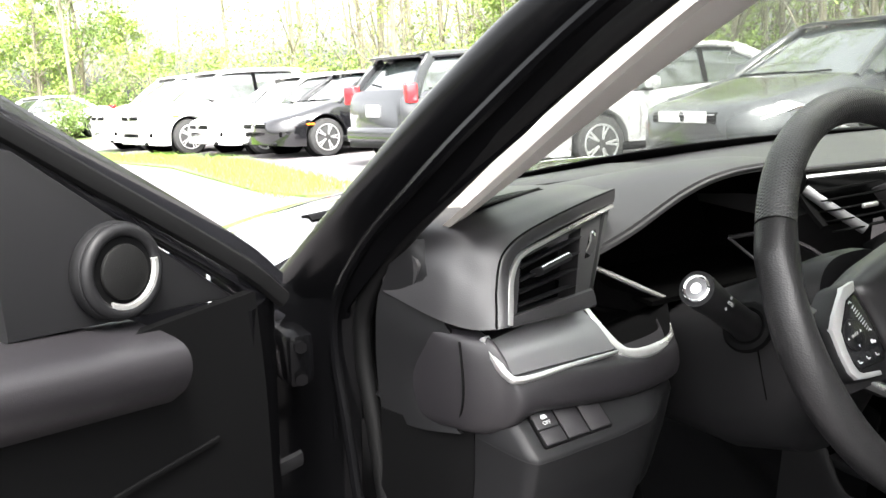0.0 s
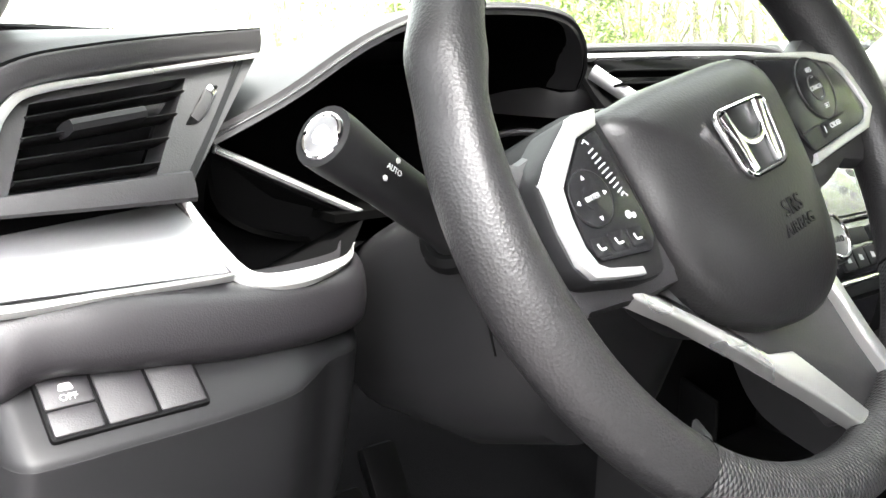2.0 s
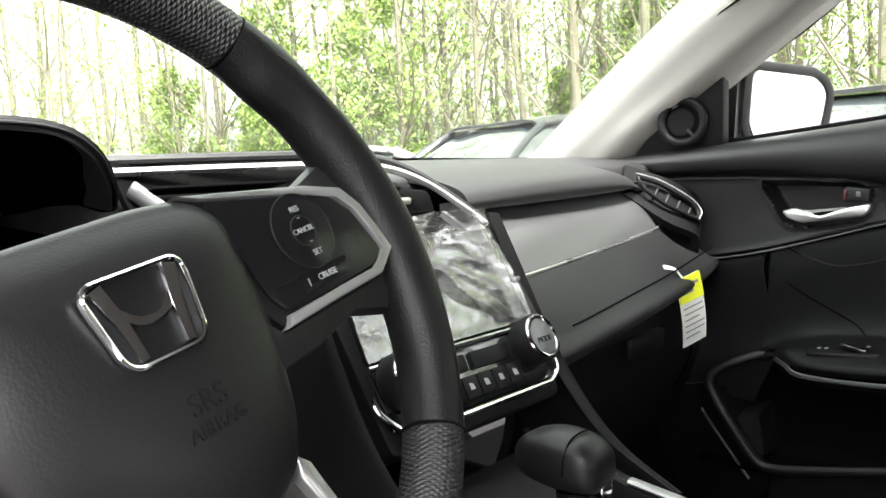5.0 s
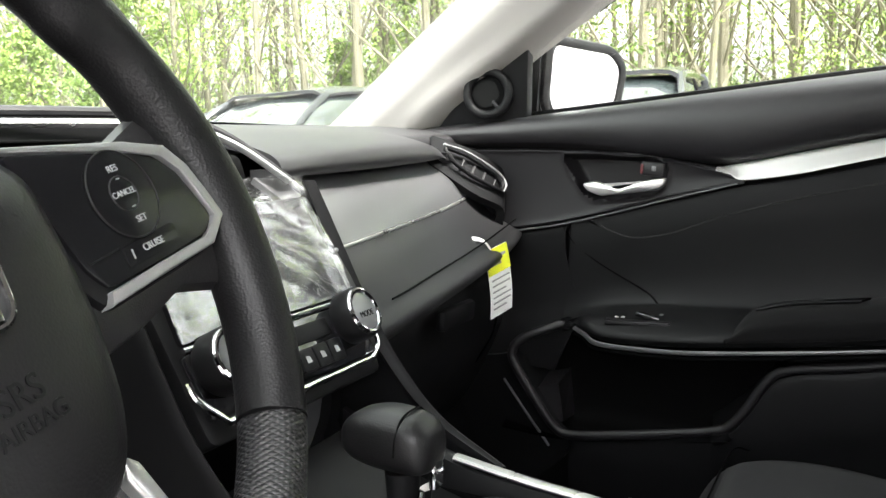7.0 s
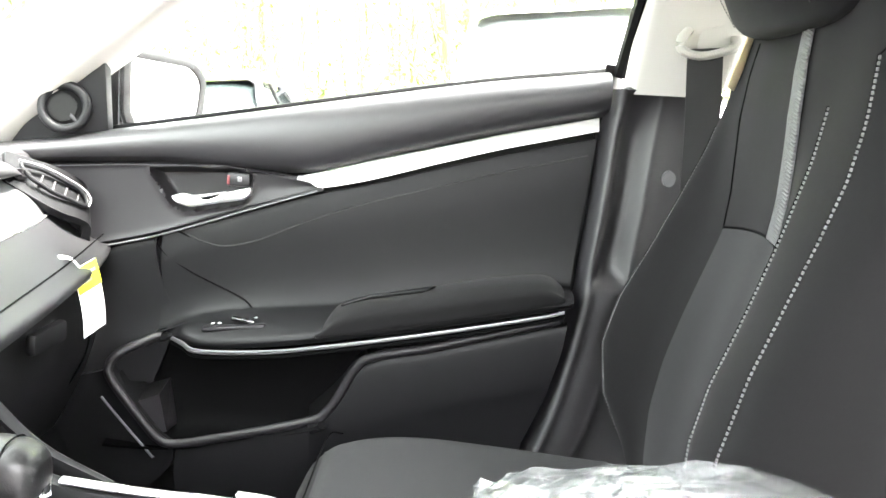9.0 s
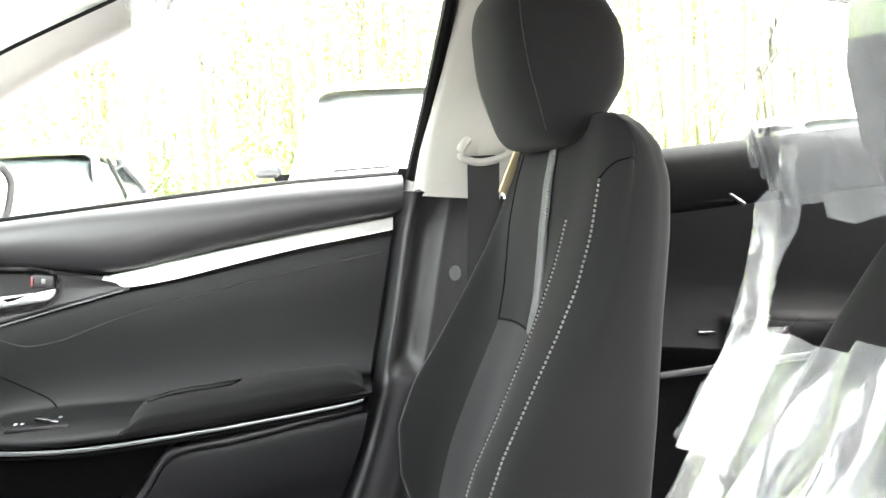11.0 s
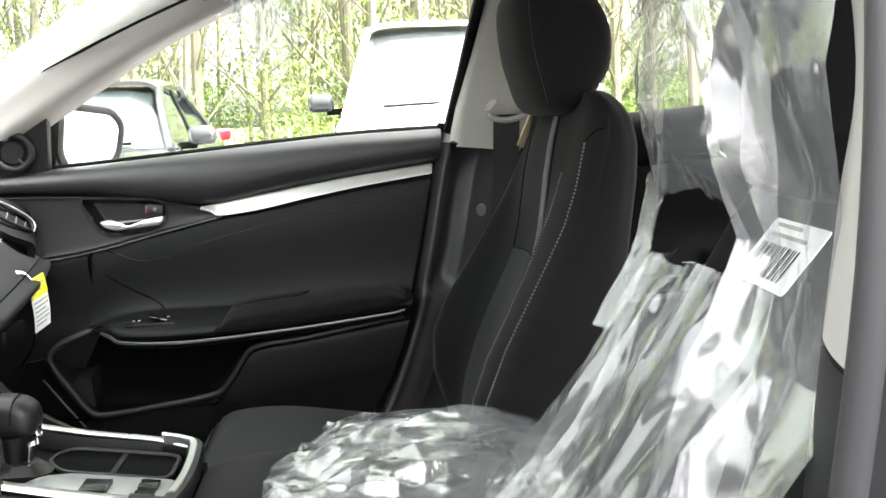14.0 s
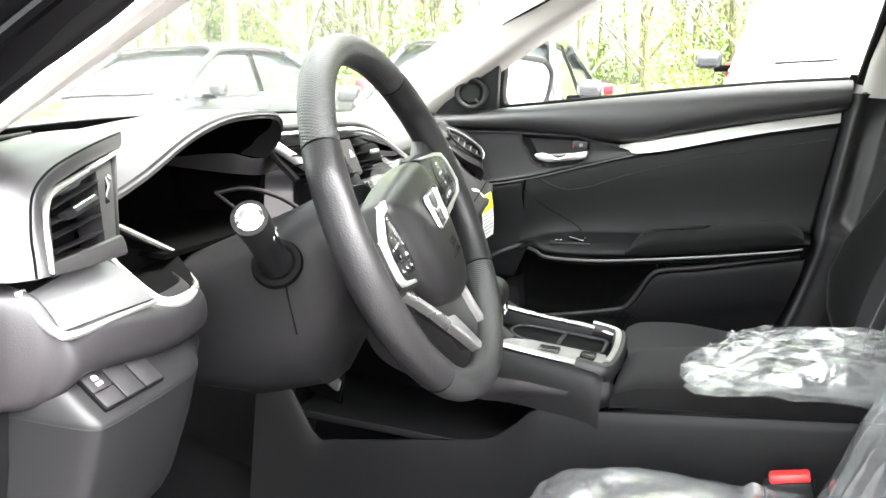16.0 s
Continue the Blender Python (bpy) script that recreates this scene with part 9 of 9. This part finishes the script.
        for yy in (k["foot"] + 0.3, ym, ym + 1.05):
            part("door_gap", sweep([(s * (W * 0.985 + 0.002), yy, belt - 0.08), (s * (W + 0.003), yy + 0.01, belt - 0.3), (s * (W * 0.99), yy, 0.36)], 0.004, seg=5, up=(0, 1, 0)), BLACK_DEEP, c)
        for a in ax:
            o = Vector((s * (W - 0.11), a, wr))
            wheel = part("wheel", disc(o - Vector((s * 0.09, 0, 0)), (s, 0, 0), wr, 0.2, 36, 0.035), TYRE, c, "black tyre on alloy wheel")
            part("rim", ring(o + Vector((s * 0.108, 0, 0)), (1, 0, 0), wr * 0.68, 0.014, 32, 6), ALLOY, wheel)
            part("rim_dish", disc(o + Vector((s * 0.098, 0, 0)), (s, 0, 0), wr * 0.66, 0.006, 28), BLACK_DEEP, wheel)
            for q in range(5):
                for dq in (-0.14, 0.14):
                    t = 2 * math.pi * q / 5
                    p0 = o + Vector((s * 0.112, math.cos(t) * 0.05, math.sin(t) * 0.05))
                    p1 = o + Vector((s * 0.108, math.cos(t + dq) * wr * 0.66, math.sin(t + dq) * wr * 0.66))
                    part("spoke", sweep([p0, p1], 0.014, 0.008, 6, up=(1, 0, 0), power=3), ALLOY, wheel)
            part("arch_lining", disc(o - Vector((s * 0.14, 0, 0)), (s, 0, 0), wr + 0.055, 0.12, 28), BLACK_DEEP, c)
    # front: grille, bumper mouth
    g = part("grille", box((0, 0.045, k["nose"] - 0.10), (W * 1.02, 0.10, 0.11), 0.03, 3), BLACK_DEEP, c, "black grille")
    for q in range(3):
        part("grille_bar", box((0, -0.004, k["nose"] - 0.135 + 0.035 * q), (W * 0.96, 0.012, 0.012), 0.004), CHROME if q == 2 else BLACK_HARD, g)
    part("badge", ring((0, -0.014, k["nose"] - 0.085), (0, 1, 0), 0.05, 0.009, 20, 6), CHROME, g)
    part("lower_mouth", box((0, 0.05, 0.42), (W * 1.0, 0.10, 0.18), 0.05, 3), BLACK_DEEP, c)
    part("bumper_lip", box((0, 0.10, 0.26), (W * 1.5, 0.14, 0.06), 0.02), BLACK_HARD, c)
    if plate_cover:
        for s in (-1, 1):
            part("plate_cover", box((s * 0.19, -0.016, k["nose"] - 0.085), (0.30, 0.008, 0.10), 0.003), PAINT_WHITE, c, "white cover strip on the grille")
    # rear
    part("rear_bumper", box((0, L - 0.05, 0.45), (W * 1.7, 0.16, 0.22), 0.06, 3), paint, c)
    part("number_plate", box((0, L + 0.012, k["deck"] - 0.28), (0.32, 0.02, 0.16), 0.006), PAPER, c, "plain pale plate")
    part("rear_diffuser", box((0, L - 0.04, 0.32), (W * 1.5, 0.14, 0.10), 0.03), BLACK_HARD, c)
    if kind in ("hatch", "suv", "van"):
        part("roof_spoiler", sheet([[(x, b - 0.05, H - 0.012), (x, b + 0.18, H - 0.05)] for x in (-w, 0, w)], 8, 6, 0.03), paint, c)
        part("rear_wiper", sweep([(0.0, k["tail"] - 0.06, belt + 0.12), (0.25, k["tail"] - 0.08, belt + 0.16)], 0.012, seg=6), BLACK_DEEP, c)
    y0 = k["foot"] + 0.05
    for x0, x1 in ((-0.6, 0.0), (-0.05, 0.55)):
        part("wiper", sweep([(x0, y0 - 0.02, belt + 0.03), (x1, y0 + 0.02, belt + 0.045)], 0.01, seg=6), BLACK_DEEP, c)
    c.matrix_basis = m
    return c


def parked(x, y, heading):
    """Nose at (x, y); heading: degrees the nose points to, from +x counter-clockwise."""
    return pose(x, y, GZ, 0, 0, heading + 90)


car("van", PAINT_WHITE, "parked_minivan", "white minivan parked nose towards the lot", parked(5.0, -1.2, 180))
car("sedan", PAINT_GREY, "parked_sedan", "dark grey sedan parked beside the minivan", parked(4.5, 1.7, 181))
car("saloon", PAINT_GREY, "parked_sedan", "dark grey sedan with white strips on its grille", parked(5.25, 5.5, 170), True)
car("sedan", PAINT_SILVER, "parked_sedan", "silver sedan parked nose towards the lot", parked(5.5, 8.7, 170))
car("hatch", PAINT_GREY, "parked_hatchback", "dark hatchback parked tail towards the lot", parked(9.3, 11.4, 4))
car("sedan", PAINT_BLACK, "parked_sedan", "black sedan with silver alloy wheels", parked(5.0, 14.95, 182))
car("sedan", PAINT_WHITE, "parked_sedan", "white sedan parked nose towards the verge", parked(4.7, 16.95, 183))
car("suv", PAINT_WHITE, "parked_crossover", "white crossover parked nose towards the verge", parked(4.0, 19.0, 185))
car("suv", PAINT_WHITE, "parked_crossover", "white crossover parked nose towards the verge", parked(4.05, 21.8, 184))
car("sedan", PAINT_WHITE, "parked_sedan", "white sedan far down the lot", parked(3.0, 33.2, 200))
car("sedan", PAINT_WHITE, "parked_sedan", "white sedan beside the minivan", parked(5.4, -5.5, 180))


def leaf_patch(bm, c, r, n, size, rnd, squash=0.8):
    for _ in range(n):
        v = Vector((rnd.gauss(0, 1), rnd.gauss(0, 1), rnd.gauss(0, 1) * squash))
        p = c + v.normalized() * r * rnd.random() ** 0.4
        s = size * rnd.uniform(0.6, 1.5)
        a, b = Vector((rnd.uniform(-1, 1), rnd.uniform(-1, 1), rnd.uniform(-1, 1))).normalized(), Vector((rnd.uniform(-1, 1), rnd.uniform(-1, 1), rnd.uniform(-1, 1))).normalized()
        q = [p - a * s * 0.6, p + b * s * 0.35, p + a * s * 0.6, p - b * s * 0.35]
        bm.faces.new([bm.verts.new(x) for x in q])


def tree_form(seed, height, girth, leafy, dense=1.0):
    """A slender wood-edge tree: tapered trunk, limbs, twigs and sparse young leaves. Built at the origin."""
    rnd = random.Random(seed)
    t = thing("tree", "slender tree with sparse young leaves", "tree", (0, 0, 0), "woodland trees")
    bm = bmesh.new()
    lean = Vector((rnd.uniform(-0.06, 0.06), rnd.uniform(-0.06, 0.06), 0))
    trunk = [Vector((0, 0, -0.1)) + lean * height * f * f + Vector((rnd.uniform(-1, 1), rnd.uniform(-1, 1), 0)) * 0.06 * height * 0.12 * (f > 0) + Vector((0, 0, height * f)) for f in (0, 0.15, 0.35, 0.55, 0.78, 1.0)]
    tr = spline(trunk, 16)
    sweep(tr, girth, seg=8, up=(0, 1, 0.01), taper=lambda f: (1.25 - 0.25 * min(1, f * 8)) * (1 - 0.88 * f), bm=bm)
    lb = bmesh.new()
    for k in range(int(13 + 6 * leafy)):
        f = rnd.uniform(0.16, 0.97)
        o = tr[int(f * 15)]
        ang = rnd.uniform(0, 6.28)
        ln = height * (0.30 - 0.2 * f) * rnd.uniform(0.6, 1.3)
        d = Vector((math.cos(ang), math.sin(ang), rnd.uniform(0.5, 1.4))).normalized()
        tip = o + d * ln + Vector((0, 0, 0.12 * ln))
        mid = o.lerp(tip, 0.5) + Vector((rnd.uniform(-1, 1), rnd.uniform(-1, 1), 0.3)) * 0.08 * ln
        g = girth * 0.38 * (1 - 0.7 * f)
        sweep(spline([o, mid, tip], 6), g, seg=5, up=(0.3, 1, 0.2), taper=lambda f: 1 - 0.85 * f, bm=bm)
        for j in range(3):
            q = o.lerp(tip, rnd.uniform(0.35, 0.95))
            e = q + Vector((rnd.uniform(-1, 1), rnd.uniform(-1, 1), rnd.uniform(-0.1, 0.9))).normalized() * ln * 0.4
            sweep([q, (q + e) / 2 + Vector((0, 0, 0.02)), e], g * 0.35, seg=4, up=(0.3, 1, 0.2), taper=lambda f: 1 - 0.8 * f, bm=bm)
            leaf_patch(lb, e, 0.30 * ln, int(22 * leafy * dense), 0.07, rnd)
        leaf_patch(lb, tip, 0.35 * ln, int(30 * leafy * dense), 0.07, rnd)
    part("trunk", bm, BARK, t)
    part("crown", lb, LEAF, t, "sparse bright young leaves", flat=True)
    return t


def bushy_form(seed, height):
    """A broad young tree in leaf almost down to the ground. Built at the origin."""
    rnd = random.Random(seed)
    t = thing("tree", "broad young tree in fresh green leaf", "tree", (0, 0, 0), "leafy trees")
    bm, lb = bmesh.new(), bmesh.new()
    tr = spline([Vector((0, 0, -0.1)), Vector((0.1, 0.05, height * 0.4)), Vector((-0.05, 0.1, height * 0.75)), Vector((0, 0, height))], 14)
    sweep(tr, 0.10, seg=8, up=(0, 1, 0.01), taper=lambda f: 1 - 0.85 * f, bm=bm)
    for k in range(34):
        f = rnd.uniform(0.08, 0.98)
        o = tr[int(f * 13)]
        ang = rnd.uniform(0, 6.28)
        ln = height * 0.30 * (1.15 - f) * rnd.uniform(0.6, 1.2) + 0.3
        tip = o + Vector((math.cos(ang), math.sin(ang), rnd.uniform(0.1, 0.9))).normalized() * ln
        sweep(spline([o, o.lerp(tip, 0.5) + Vector((0, 0, 0.06 * ln)), tip], 5), 0.025, seg=5, up=(0.3, 1, 0.2), taper=lambda f: 1 - 0.8 * f, bm=bm)
        for j in range(3):
            leaf_patch(lb, o.lerp(tip, rnd.uniform(0.4, 1.05)), 0.22 * ln + 0.12, 55, 0.10, rnd)
    part("trunk", bm, BARK, t)
    part("crown", lb, LEAF if seed % 2 else LEAF2, t, "dense fresh green leaves", flat=True)
    return t


def shrub_form(seed, r, h):
    rnd = random.Random(seed)
    s = thing("shrub", "green undergrowth shrub at the wood's edge", "shrub", (0, 0, 0), "woodland shrubs")
    bm, lb = bmesh.new(), bmesh.new()
    for k in range(9):
        a = rnd.uniform(0, 6.28)
        e = Vector((math.cos(a) * r * rnd.uniform(0.3, 0.9), math.sin(a) * r * rnd.uniform(0.3, 0.9), h * rnd.uniform(0.4, 1.0)))
        sweep([Vector((0, 0, -0.05)), e * 0.5 + Vector((0, 0, 0.1 * h)), e], 0.018, seg=5, up=(0.2, 1, 0.1), taper=lambda f: 1 - 0.7 * f, bm=bm)
        leaf_patch(lb, e, 0.45 * r, 170, 0.07, rnd)
        leaf_patch(lb, e * 0.55, 0.4 * r, 80, 0.07, rnd)
    part("stems", bm, BARK, s)
    part("foliage", lb, LEAF if seed % 2 else LEAF2, s, flat=True)
    return s


def woods():
    rnd = random.Random(11)
    forms = [tree_form(20 + i, rnd.uniform(9, 13), rnd.uniform(0.05, 0.10), (0.7, 1.2, 1.6, 0.4, 1.0, 1.4)[i]) for i in range(6)]
    shrubs = [shrub_form(50 + i, 1.0 + 0.3 * i, 1.2 + 0.5 * i) for i in range(4)]
    used = set()

    def put(forms, i, x, y, sc):
        m = pose(x, y, GZ, 0, 0, rnd.uniform(0, 360)) @ Matrix.Scale(1, 4)
        if i not in used:
            used.add(i)
            forms[i % 10].matrix_basis = m @ Matrix.Scale(sc, 4)
            return
        ob = copy_thing(forms[i % 10], m)
        ob.scale = (sc, sc, sc)

    # the wood's edge: along +x, bending round in front
    edge = [(14.5, -16), (13.4, -8), (12.6, -2), (12.4, 4), (12.2, 10), (12.0, 17), (10.5, 25), (5.0, 34), (-6, 42), (-18, 46)]
    for k in range(330):
        f = rnd.random() * 8.999
        j = int(f)
        p = Vector(edge[j]).lerp(Vector(edge[j + 1]), f - j)
        d = (Vector(edge[j + 1]) - Vector(edge[j])).normalized()
        n = Vector((d.y, -d.x))
        depth = rnd.random() ** 1.3 * 20
        p = p + n * depth
        i = rnd.choice((0, 1, 2, 3, 4, 5)) if p.y < 20 else rnd.choice((0, 3, 3, 4, 1))
        if p.y > 24 and rnd.random() < 0.45:
            continue
        put(forms, i, p.x, p.y, rnd.uniform(0.75, 1.25))
    for k in range(120):
        f = rnd.random() * 8.999
        j = int(f)
        p = Vector(edge[j]).lerp(Vector(edge[j + 1]), f - j)
        d = (Vector(edge[j + 1]) - Vector(edge[j])).normalized()
        n = Vector((d.y, -d.x))
        p = p + n * rnd.uniform(-0.6, 9)
        put(shrubs, 10 + rnd.randrange(4), p.x, p.y, rnd.uniform(0.5, 1.2) * (1.25 if p.y > 16 else 1))
    # broad leafy trees: a clump at the far end of the lot, others among the wood's edge
    leafy = [bushy_form(70, 6.5), bushy_form(71, 5.2), bushy_form(73, 5.8)]
    spots = [(2.4, 37.5, 1.0), (4.2, 38.5, 1.15), (5.8, 37.0, 1.0), (7.4, 38.0, 1.2), (8.9, 36.2, 0.85), (3.3, 40.0, 1.2), (6.6, 40.5, 1.1), (10.6, 37.5, 0.6), (12.4, 36.5, 0.5)]
    spots += [(12.4 + rnd.uniform(0.0, 7.0), 10.0 + 1.3 * k, rnd.uniform(0.55, 0.95)) for k in range(9)]
    for k, (x, y, sc) in enumerate(spots):
        put(leafy, 20 + k % 3, x, y, sc)


woods()
